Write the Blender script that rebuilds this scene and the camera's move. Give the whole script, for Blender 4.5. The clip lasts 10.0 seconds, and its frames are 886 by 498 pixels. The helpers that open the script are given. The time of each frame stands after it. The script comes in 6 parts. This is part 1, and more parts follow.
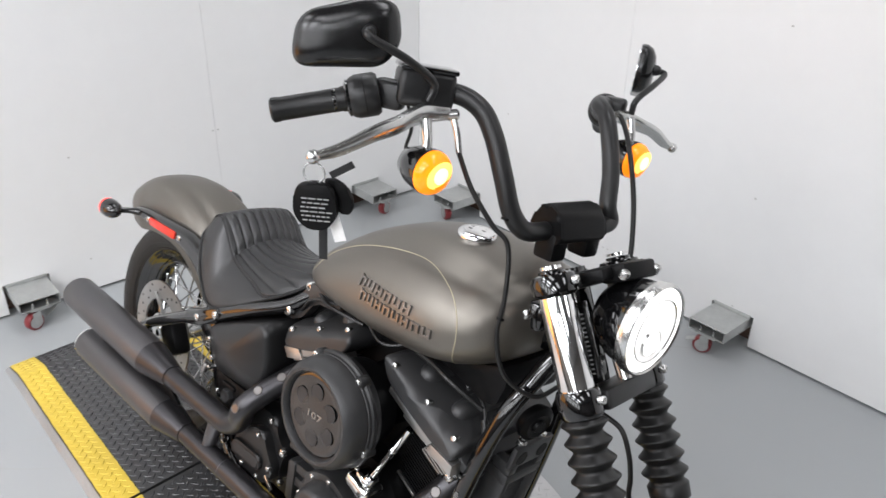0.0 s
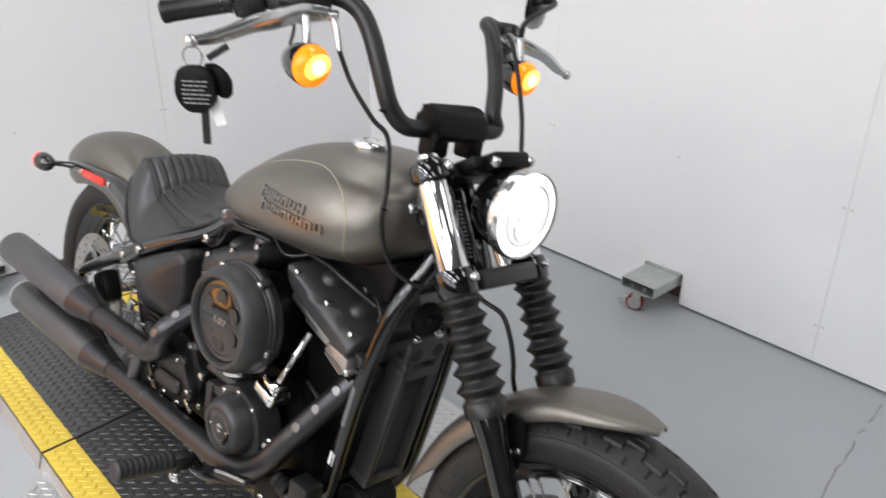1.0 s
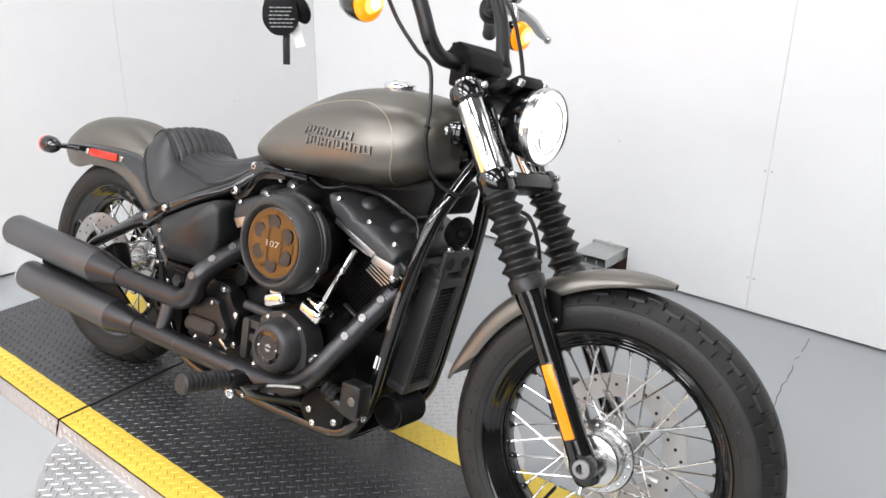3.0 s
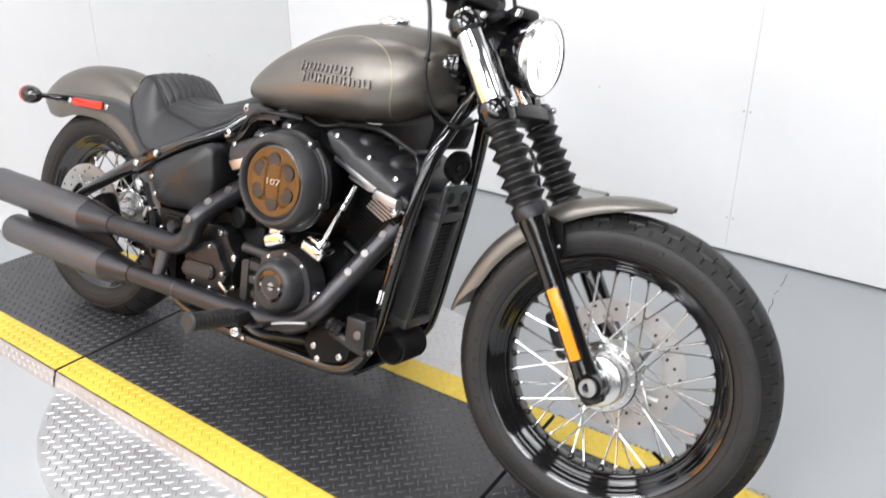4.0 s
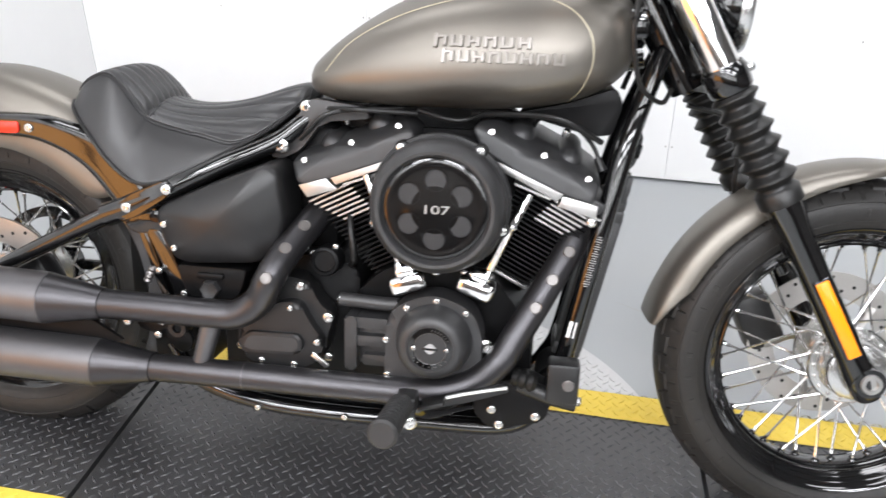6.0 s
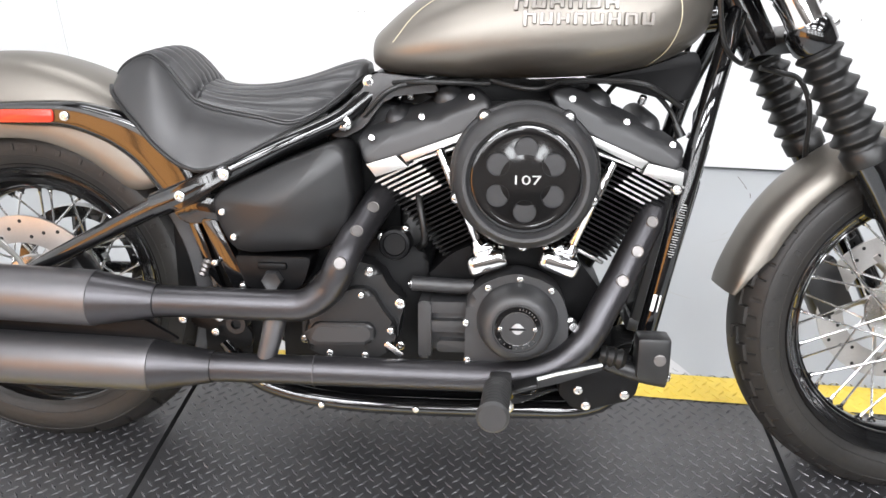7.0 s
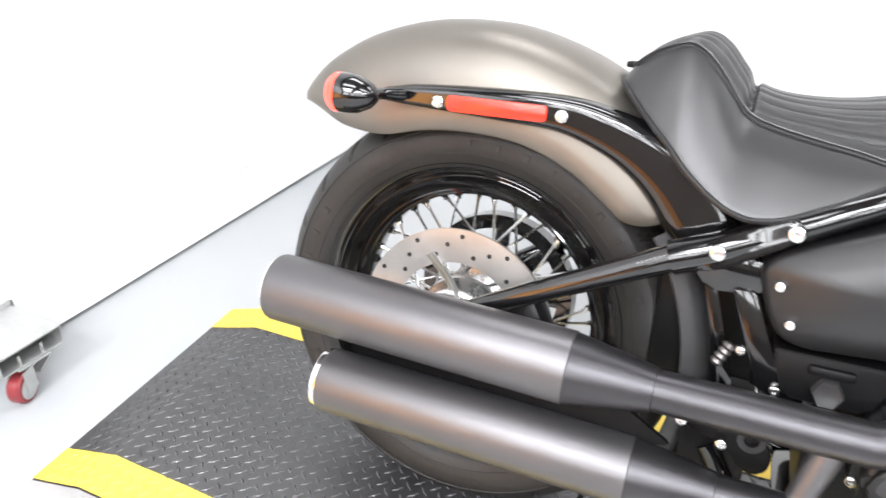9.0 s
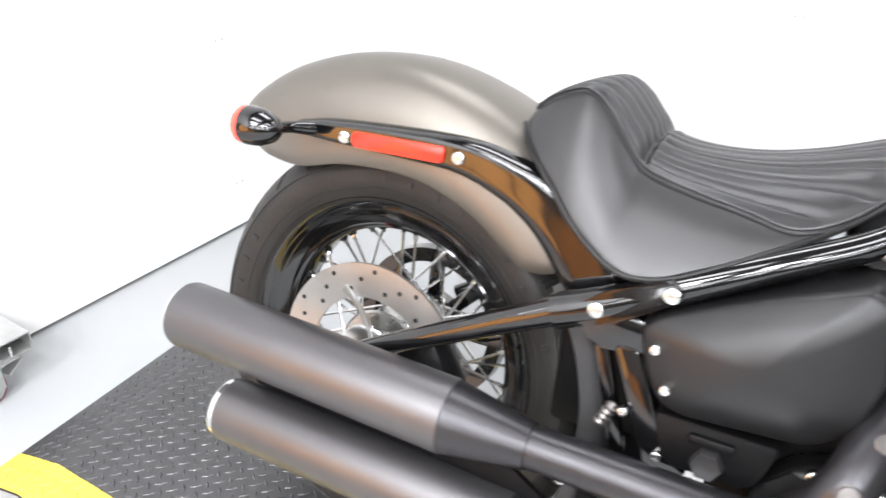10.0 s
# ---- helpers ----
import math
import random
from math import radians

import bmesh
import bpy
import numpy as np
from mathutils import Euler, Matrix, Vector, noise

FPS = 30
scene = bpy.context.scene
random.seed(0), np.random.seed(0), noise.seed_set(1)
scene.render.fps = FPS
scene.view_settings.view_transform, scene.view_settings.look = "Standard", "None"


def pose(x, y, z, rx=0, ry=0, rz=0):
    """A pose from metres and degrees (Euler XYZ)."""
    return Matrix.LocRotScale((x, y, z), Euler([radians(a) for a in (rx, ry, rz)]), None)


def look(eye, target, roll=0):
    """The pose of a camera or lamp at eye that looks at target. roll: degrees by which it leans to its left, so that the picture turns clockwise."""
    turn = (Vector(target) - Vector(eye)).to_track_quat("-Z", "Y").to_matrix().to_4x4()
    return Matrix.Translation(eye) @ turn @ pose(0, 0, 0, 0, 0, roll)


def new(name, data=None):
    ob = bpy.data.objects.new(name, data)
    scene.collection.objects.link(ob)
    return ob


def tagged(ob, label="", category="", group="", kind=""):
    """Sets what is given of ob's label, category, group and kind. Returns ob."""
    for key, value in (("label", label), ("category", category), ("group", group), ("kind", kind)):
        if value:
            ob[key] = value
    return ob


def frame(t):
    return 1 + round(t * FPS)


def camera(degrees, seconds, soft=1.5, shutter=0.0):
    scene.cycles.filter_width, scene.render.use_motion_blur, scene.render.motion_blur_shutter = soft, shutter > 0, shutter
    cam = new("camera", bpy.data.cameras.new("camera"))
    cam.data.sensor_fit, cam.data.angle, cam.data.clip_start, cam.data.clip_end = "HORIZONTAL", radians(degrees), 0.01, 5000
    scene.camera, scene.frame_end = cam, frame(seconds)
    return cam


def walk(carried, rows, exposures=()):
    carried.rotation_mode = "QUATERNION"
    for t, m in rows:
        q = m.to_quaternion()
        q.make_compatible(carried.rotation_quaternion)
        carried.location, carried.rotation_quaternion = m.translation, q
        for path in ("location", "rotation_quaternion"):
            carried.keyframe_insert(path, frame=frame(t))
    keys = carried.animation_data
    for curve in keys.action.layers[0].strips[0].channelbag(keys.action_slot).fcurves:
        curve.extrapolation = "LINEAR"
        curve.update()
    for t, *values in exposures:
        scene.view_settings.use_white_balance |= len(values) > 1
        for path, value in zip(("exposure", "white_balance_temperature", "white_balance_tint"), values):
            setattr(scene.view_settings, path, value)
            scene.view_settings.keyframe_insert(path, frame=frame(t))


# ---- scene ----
# ---- camera and its walk ----
cam = camera(59.55, 10.0, soft=1.5, shutter=0.3)
PATH = [
    (0, (1.1582, -0.7866, 1.5973), (-0.0523, 0.2573, 0.7697), 0.89),
    (0.5, (1.2551, -0.7603, 1.5728), (-0.0473, 0.1835, 0.7648), 0.78),
    (1, (1.4034, -0.7692, 1.4312), (0.1968, 0.3183, 0.6556), 0.42),
    (1.5, (1.4493, -0.8530, 1.3183), (0.3235, 0.3262, 0.5553), 0.40),
    (2, (1.3982, -1.0588, 1.2652), (0.2947, 0.1466, 0.5105), 0.97),
    (3.5, (1.4633, -1.2135, 1.2274), (0.3983, 0.1026, 0.6162), 0.33),
    (4, (1.4179, -1.2825, 1.1871), (0.4167, 0.0306, 0.4705), 0.30),
    (4.5, (1.2178, -1.4081, 1.2186), (0.3599, -0.0622, 0.3865), 0.55),
    (5, (0.9781, -1.3957, 1.2213), (0.4310, 0.0979, 0.3788), -0.31),
    (5.5, (0.6704, -1.2718, 1.2093), (0.2303, 0.2446, 0.3452), -0.68),
    (6, (0.3886, -1.2877, 1.1690), (0.0305, 0.2532, 0.3104), 0.41),
    (6.2, (0.2934, -1.3168, 1.1416), (-0.0381, 0.2396, 0.3003), 0.80),
    (7.3, (0.1024, -1.2779, 1.0881), (-0.0951, 0.3005, 0.2458), -0.25),
    (7.5, (0.0241, -1.2526, 1.0921), (-0.1409, 0.3237, 0.2387), 0.12),
    (8, (-0.1314, -1.1054, 1.0603), (-0.3034, 0.4663, 0.1999), 0.56),
    (8.5, (-0.3785, -1.0608, 0.9997), (-0.6590, 0.5090, 0.1649), 3.28),
    (9, (-0.3644, -1.0303, 1.0212), (-1.1019, 0.3460, 0.1257), -0.29),
    (9.5, (-0.3529, -0.9852, 1.0249), (-1.1767, 0.3447, 0.1345), 0.24),
    (10, (-0.1929, -0.8850, 1.0502), (-1.0634, 0.4204, 0.1681), -0.35),
]
walk(cam, [(t, look(eye, target, roll)) for t, eye, target, roll in PATH],
     exposures=[(0.0, -0.35), (1.5, -0.44), (2.0, -0.33), (3.5, 0.03), (5.0, 0.10), (6.0, 0.24), (7.5, 0.62), (8.0, 0.74), (8.5, 0.84), (9.5, 0.74), (10.0, 0.72)])

# ---- world and light ----
FLOOR_Z, WALL_X, WALL_Y, CEILING_Z = -0.0455, -1.862, 1.642, 3.0
EAST_X, SOUTH_Y = 4.6, -4.6
world = bpy.data.worlds.new("world")
scene.world = world
world.use_nodes = True
world.node_tree.nodes["Background"].inputs[0].default_value = (0.9, 0.95, 1.0, 1)
world.node_tree.nodes["Background"].inputs[1].default_value = 0.05

PANELS = [(x, y) for x in (-1.0, 0.75, 2.5) for y in (-3.9, -2.7, -1.3, 0.6)]
for px, py in PANELS:
    data = bpy.data.lights.new("panel_lamp", "AREA")
    data.shape, data.size, data.size_y = "RECTANGLE", 1.1, 0.5
    data.energy, data.color = (46.0 if py < -2 else 9.0), (0.96, 0.975, 1.03)
    new("panel_lamp", data).matrix_world = pose(px, py, CEILING_Z - 0.075)


# ---- materials ----
def surface(name, base, rough=0.5, metal=0.0, vary=0.12, big=5.0, fine=90.0, bump=0.05, bump_scale=400.0, rvary=0.1, coat=0.0, coat_rough=0.05, tint=None, stretch=(1, 1, 1), ior=1.5, random_step=0.0):
    """A procedural surface with variation at two scales and a fine relief."""
    m = bpy.data.materials.new(name)
    m.use_nodes = True
    nt = m.node_tree
    N, L = nt.nodes, nt.links
    b = N["Principled BSDF"]
    b.inputs["Metallic"].default_value = metal
    b.inputs["IOR"].default_value = ior
    b.inputs["Coat Weight"].default_value = coat
    b.inputs["Coat Roughness"].default_value = coat_rough
    tc = N.new("ShaderNodeTexCoord")
    mp = N.new("ShaderNodeMapping")
    mp.inputs["Scale"].default_value = stretch
    L.new(tc.outputs["Object"], mp.inputs["Vector"])

    def noise_node(scale, detail):
        n = N.new("ShaderNodeTexNoise")
        n.inputs["Scale"].default_value, n.inputs["Detail"].default_value = scale, detail
        L.new(mp.outputs["Vector"], n.inputs["Vector"])
        return n

    a, c = noise_node(big, 4), noise_node(fine, 3)
    mix = N.new("ShaderNodeMath")
    mix.operation = "MULTIPLY_ADD"
    mix.inputs[1].default_value = 0.6
    half = N.new("ShaderNodeMath")
    half.operation = "MULTIPLY"
    half.inputs[1].default_value = 0.4
    L.new(c.outputs["Fac"], half.inputs[0])
    L.new(a.outputs["Fac"], mix.inputs[0])
    L.new(half.outputs[0], mix.inputs[2])
    ramp = N.new("ShaderNodeValToRGB")
    other = tint if tint else base
    ramp.color_ramp.elements[0].position, ramp.color_ramp.elements[1].position = 0.3, 0.7
    ramp.color_ramp.elements[0].color = (*[v * (1 - vary) for v in base], 1)
    ramp.color_ramp.elements[1].color = (*[min(1, v * (1 + vary)) for v in other], 1)
    L.new(mix.outputs[0], ramp.inputs["Fac"])
    colour = ramp.outputs["Color"]
    if random_step:
        info = N.new("ShaderNodeObjectInfo")
        hsv = N.new("ShaderNodeHueSaturation")
        mr = N.new("ShaderNodeMapRange")
        mr.inputs[3].default_value, mr.inputs[4].default_value = 1 - random_step, 1 + random_step
        L.new(info.outputs["Random"], mr.inputs[0])
        L.new(mr.outputs[0], hsv.inputs["Value"])
        L.new(colour, hsv.inputs["Color"])
        colour = hsv.outputs["Color"]
    L.new(colour, b.inputs["Base Color"])
    rr = N.new("ShaderNodeMapRange")
    rr.inputs[1].default_value, rr.inputs[2].default_value = 0.3, 0.7
    rr.inputs[3].default_value, rr.inputs[4].default_value = max(0.01, rough * (1 - rvary)), min(1, rough * (1 + rvary))
    L.new(mix.outputs[0], rr.inputs[0])
    L.new(rr.outputs[0], b.inputs["Roughness"])
    if bump:
        d = noise_node(bump_scale, 2)
        bp = N.new("ShaderNodeBump")
        bp.inputs["Strength"].default_value, bp.inputs["Distance"].default_value = bump, 0.001
        L.new(d.outputs["Fac"], bp.inputs["Height"])
        L.new(bp.outputs["Normal"], b.inputs["Normal"])
    return m


def glowing(name, base, colour, strength, rough=0.15):
    m = bpy.data.materials.new(name)
    m.use_nodes = True
    b = m.node_tree.nodes["Principled BSDF"]
    b.inputs["Base Color"].default_value = (*base, 1)
    b.inputs["Roughness"].default_value = rough
    b.inputs["Emission Color"].default_value = (*colour, 1)
    b.inputs["Emission Strength"].default_value = strength
    return m


WHITE_WALL = surface("white_wall_paint", (0.80, 0.80, 0.795), 0.42, vary=0.018, big=1.3, fine=14, bump=0.06, bump_scale=160)
GREY_FLOOR = surface("grey_epoxy_floor", (0.355, 0.374, 0.384), 0.36, vary=0.022, big=1.1, fine=5, bump=0.0, bump_scale=25, rvary=0.06, tint=(0.355, 0.365, 0.366))
CEILING_DARK = surface("ceiling_grey", (0.16, 0.16, 0.16), 0.7, vary=0.03)
BROWN_BOARD = surface("brown_wood_boarding", (0.66, 0.31, 0.09), 0.5, vary=0.25, big=3, fine=40, stretch=(1, 1, 0.2))
SHOP_WALL = surface("dark_shop_wall", (0.11, 0.10, 0.09), 0.6, vary=0.06, big=2)
DARK_BOARD = surface("dark_reflection_board", (0.030, 0.026, 0.022), 0.5, vary=0.2, big=3)
WINDOW_DAYLIGHT = glowing("window_daylight", (0.8, 0.8, 0.8), (0.93, 0.97, 1.0), 7.0, 0.3)
# glow of an added panel, out of view, that warms the reflections
OCHRE_GLOW = glowing("ochre_panel_glow", (0.60, 0.30, 0.10), (1.0, 0.44, 0.12), 2.6, 0.6)
EAST_WALL = surface("dark_grey_shop_wall", (0.08, 0.077, 0.074), 0.6, vary=0.1, big=2)
GAP = surface("wall_foot_gap", (0.085, 0.048, 0.034), 0.8, vary=0.2)
FLOOR_SCUFF = surface("floor_scuff", (0.345, 0.350, 0.335), 0.4, vary=0.06, big=8, fine=30)
SCUFF = surface("wall_scuff", (0.52, 0.51, 0.49), 0.7, vary=0.3)
BLACK_PLATE = surface("black_painted_tread_plate", (0.0135, 0.0135, 0.0148), 0.48, ior=1.95, vary=0.3, big=6, fine=60, bump=0.35, bump_scale=420, rvary=0.2)
SILVER_PLATE = surface("bare_aluminium_tread_plate", (0.55, 0.55, 0.55), 0.44, metal=0.85, vary=0.1, big=5, fine=70, bump=0.1, bump_scale=200, rvary=0.3)
# bars paler than the plate: worn tops, with their glint put into the colour
TREAD_WORN_GLINT = surface("worn_black_glint_bar", (0.052, 0.052, 0.056), 0.26, metal=0.0, vary=0.4, big=9, fine=50, bump=0.0)
YELLOW_TAPE = surface("yellow_floor_tape", (0.70, 0.51, 0.065), 0.5, vary=0.08, big=6, fine=60, bump=0.2, bump_scale=90)
GALVANISED = surface("galvanised_steel", (0.50, 0.51, 0.50), 0.42, metal=0.75, vary=0.14, big=12, fine=60, rvary=0.25)
RED_WHEEL = surface("red_polyurethane", (0.20, 0.022, 0.026), 0.35, vary=0.15)
OLIVE_PAINT = surface("satin_olive_grey_paint", (0.176, 0.163, 0.143), 0.40, metal=0.8, vary=0.05, big=6, fine=1500, bump=0.03, bump_scale=1800, rvary=0.08)
GLOSS_BLACK = surface("gloss_black_enamel", (0.0035, 0.0035, 0.0038), 0.08, vary=0.2, bump=0.0, coat=0.6)
SHELL_BLACK = surface("semi_gloss_black_shell", (0.005, 0.005, 0.0053), 0.24, vary=0.07, bump=0.0, rvary=0.05)
SATIN_BLACK = surface("satin_black_coating", (0.0085, 0.0085, 0.0089), 0.39, vary=0.07, big=10, fine=200, bump=0.02, bump_scale=900, ior=1.47, rvary=0.03)
WRINKLE_BLACK = surface("wrinkle_black_coating", (0.020, 0.020, 0.0208), 0.46, vary=0.10, big=12, fine=300, bump=0.14, bump_scale=900, ior=1.55, rvary=0.03)
DULL_BLACK = surface("dull_black_plastic", (0.0045, 0.0045, 0.0048), 0.42, vary=0.07, bump=0.08, bump_scale=700, ior=1.22, rvary=0.03)
GUARD_PLASTIC = surface("grey_black_plastic", (0.034, 0.034, 0.036), 0.5, vary=0.12, big=8, fine=200, bump=0.1, bump_scale=700)
GREY_RECESS = surface("dark_grey_plastic", (0.016, 0.016, 0.017), 0.4, vary=0.07, rvary=0.03)
EXHAUST_BLACK = surface("black_ceramic_exhaust", (0.130, 0.127, 0.131), 0.41, metal=0.85, vary=0.04, big=7, fine=40, bump=0.0, bump_scale=1200, rvary=0.03)
PIPE_BLACK = surface("black_heat_shield", (0.060, 0.0585, 0.062), 0.36, metal=0.85, vary=0.05, big=7, fine=40, bump=0.0, rvary=0.03)
CHROME = surface("chrome", (0.82, 0.82, 0.82), 0.09, metal=1.0, vary=0.03, bump=0.0, rvary=0.3)
POLISHED = surface("polished_aluminium", (0.66, 0.66, 0.65), 0.26, metal=1.0, vary=0.06, big=20, fine=200, bump=0.04)
MACHINED = surface("machined_aluminium_edge", (0.46, 0.455, 0.445), 0.40, metal=1.0, vary=0.06, big=20, fine=300, rvary=0.03)
BOLT_STEEL = surface("zinc_plated_bolt", (0.62, 0.62, 0.61), 0.27, metal=1.0, vary=0.1, big=60, fine=300, random_step=0.12, rvary=0.03)
DISC_STEEL = surface("brushed_disc_steel", (0.50, 0.487, 0.47), 0.42, metal=1.0, vary=0.1, big=20, fine=400, bump=0.1, bump_scale=500)
SPOKE_STEEL = surface("stainless_spoke", (0.85, 0.85, 0.85), 0.22, metal=1.0, vary=0.05)
RUBBER = surface("black_tyre_rubber", (0.0115, 0.0110, 0.0105), 0.5, ior=1.4, vary=0.2, big=9, fine=120, bump=0.25, bump_scale=500, tint=(0.018, 0.017, 0.016), rvary=0.03)
SOFT_RUBBER = surface("black_soft_rubber", (0.0065, 0.0065, 0.0065), 0.40, vary=0.07, big=20, fine=200, bump=0.06, bump_scale=600, ior=1.45, rvary=0.03)
PEG_RUBBER = surface("grey_worn_rubber", (0.017, 0.017, 0.017), 0.5, vary=0.2, bump=0.1, bump_scale=400)
VINYL = surface("black_grained_vinyl", (0.0115, 0.0115, 0.0123), 0.36, vary=0.10, big=12, fine=260, bump=0.14, bump_scale=750, ior=1.60, rvary=0.03)
THREAD = surface("black_stitching", (0.014, 0.014, 0.015), 0.7)
PINSTRIPE = surface("thin_gold_pinstripe", (0.42, 0.38, 0.27), 0.4, metal=0.3)
EMBLEM = surface("dark_nickel_emblem", (0.21, 0.195, 0.18), 0.30, metal=0.85, vary=0.1)
GREY_PRINT_GLINT = surface("worn_grey_print_glint", (0.30, 0.30, 0.30), 0.5, vary=0.3)
WHITE_PRINT = surface("white_print", (0.75, 0.75, 0.74), 0.5)
HOLE_STEEL = surface("bare_shield_steel", (0.16, 0.15, 0.145), 0.35, metal=0.8, vary=0.2, random_step=0.2)
# near-black colour that stands for the shade inside holes
HOLE_SHADE = surface("painted_hole_shade", (0.008, 0.008, 0.008), 0.8)
# unlit reflector with a faint glow of its own, in place of returned light
AMBER_REFLECTOR_GLOW = glowing("amber_reflector_glow", (0.88, 0.26, 0.006), (1.0, 0.27, 0.004), 0.12, 0.2)
AMBER_LIT = glowing("lit_amber_lens", (0.95, 0.30, 0.01), (1.0, 0.25, 0.004), 1.0, 0.12)
AMBER_BULB = glowing("lit_amber_bulb", (1.0, 0.7, 0.2), (1.0, 0.66, 0.10), 1.6)
AMBER_CORE = glowing("lit_amber_core", (1.0, 0.8, 0.4), (1.0, 0.86, 0.42), 2.2)
# the red reflector glows faintly too, though it holds no bulb
RED_REFLECTOR_GLOW = glowing("red_reflector_glow", (0.62, 0.03, 0.015), (1.0, 0.05, 0.02), 0.08, 0.2)
RED_LIT = glowing("lit_red_lens", (0.7, 0.03, 0.02), (1.0, 0.045, 0.03), 2.6, 0.15)
LED_WHITE = glowing("headlamp_light", (1, 1, 1), (1.0, 0.98, 0.97), 2.8)
BOWL_GLOW = glowing("headlamp_bowl_glow", (0.45, 0.45, 0.46), (1.0, 0.98, 0.97), 0.95)
MIRROR_GLASS = surface("mirror_glass", (0.85, 0.86, 0.86), 0.02, metal=1.0, vary=0.0, bump=0.0)
DIFFUSER = glowing("lamp_diffuser", (0.9, 0.9, 0.9), (0.985, 0.98, 1.0), 3.5, 0.5)


# ---- building helpers ----
def finish(name, bm, material, parent=None, label="", angle=38):
    bmesh.ops.recalc_face_normals(bm, faces=bm.faces)
    me = bpy.data.meshes.new(name)
    bm.to_mesh(me)
    bm.free()
    me.materials.append(material)
    me.shade_smooth()
    me.set_sharp_from_angle(angle=radians(angle))
    ob = new(name, me)
    ob.parent = parent
    return tagged(ob, label)


def part(name, bm, material, parent, label="", angle=38):
    """One mesh object under a thing or under a part."""
    return finish(name, bm, material, parent, label, angle)


def again(name, ob, parent, m, label=""):
    """A piece of its own on the mesh of ob."""
    o = new(name, ob.data)
    o.parent = parent
    o.matrix_basis = m
    return tagged(o, label)


def frame_to(direction, up=(0, 0, 1)):
    """A turn that lays +z along direction."""
    return Vector(direction).to_track_quat("Z", "Y").to_matrix().to_4x4()


def add_box(bm, centre, size, turn=None, bevel=0.0, segments=2):
    m = Matrix.Translation(centre) @ (turn or Matrix.Identity(4)) @ Matrix.Diagonal((*size, 1))
    got = bmesh.ops.create_cube(bm, size=1, matrix=m)
    if bevel:
        edges = list({e for v in got["verts"] for e in v.link_edges})
        bmesh.ops.bevel(bm, geom=edges, offset=bevel, segments=segments, profile=0.5, affect="EDGES", clamp_overlap=True)
    return bm


def box(centre, size, turn=None, bevel=0.0, segments=2):
    return add_box(bmesh.new(), centre, size, turn, bevel, segments)


def add_lathe(bm, profile, m, n=32, close=False):
    """Turns (radius, height) pairs about the z axis of m."""
    rings = []
    for r, h in profile:
        if r < 1e-6:
            rings.append([bm.verts.new(m @ Vector((0, 0, h)))])
        else:
            rings.append([bm.verts.new(m @ Vector((r * math.cos(a), r * math.sin(a), h))) for a in (2 * math.pi * i / n for i in range(n))])
    pairs = list(zip(rings, rings[1:])) + ([(rings[-1], rings[0])] if close else [])
    for a, b in pairs:
        for i in range(n):
            j = (i + 1) % n
            if len(a) == 1 and len(b) == 1:
                continue
            if len(a) == 1:
                bm.faces.new((a[0], b[i], b[j]))
            elif len(b) == 1:
                bm.faces.new((a[i], b[0], a[j]))
            else:
                bm.faces.new((a[i], b[i], b[j], a[j]))
    return bm


def lathe(profile, at, direction, n=32, close=False):
    return add_lathe(bmesh.new(), profile, Matrix.Translation(at) @ frame_to(direction), n, close)


def smooth_path(points, steps=8):
    """Catmull-Rom through the points."""
    p = [Vector(q) for q in points]
    p = [2 * p[0] - p[1], *p, 2 * p[-1] - p[-2]]
    out = []
    for a, b, c, d in zip(p, p[1:], p[2:], p[3:]):
        for k in range(steps):
            t = k / steps
            out.append(0.5 * ((2 * b) + (c - a) * t + (2 * a - 5 * b + 4 * c - d) * t * t + (3 * b - a - 3 * c + d) * t ** 3))
    return [*out, p[-2]]


def add_tube(bm, points, radius, n=12, steps=8, caps=True, flat=1.0):
    """A round bar along the points; radius may be a list, one for each point."""
    path = smooth_path(points, steps) if steps > 1 else [Vector(q) for q in points]
    if isinstance(radius, (list, tuple)):
        at = np.linspace(0, len(radius) - 1, len(path))
        radii = np.interp(at, range(len(radius)), radius)
    else:
        radii = [radius] * len(path)
    tangent = [(path[min(i + 1, len(path) - 1)] - path[max(i - 1, 0)]).normalized() for i in range(len(path))]
    side = tangent[0].orthogonal().normalized()
    rings = []
    for c, d, r in zip(path, tangent, map(float, radii)):
        side = (side - d * side.dot(d)).normalized()
        other = d.cross(side)
        rings.append([bm.verts.new(c + r * (math.cos(a) * side + flat * math.sin(a) * other)) for a in (2 * math.pi * i / n for i in range(n))])
    for a, b in zip(rings, rings[1:]):
        for i in range(n):
            bm.faces.new((a[i], a[(i + 1) % n], b[(i + 1) % n], b[i]))
    if caps:
        bm.faces.new(rings[0][::-1])
        bm.faces.new(rings[-1])
    return bm


def tube(points, radius, n=12, steps=8, caps=True, flat=1.0):
    return add_tube(bmesh.new(), points, radius, n, steps, caps, flat)


def loft(rings, close_ring=True, caps=True):
    bm = bmesh.new()
    rows = [[bm.verts.new(p) for p in ring] for ring in rings]
    n = len(rows[0])
    for a, b in zip(rows, rows[1:]):
        for i in range(n if close_ring else n - 1):
            j = (i + 1) % n
            bm.faces.new((a[i], a[j], b[j], b[i]))
    if caps and close_ring:
        bm.faces.new(rows[0][::-1])
        bm.faces.new(rows[-1])
    return bm


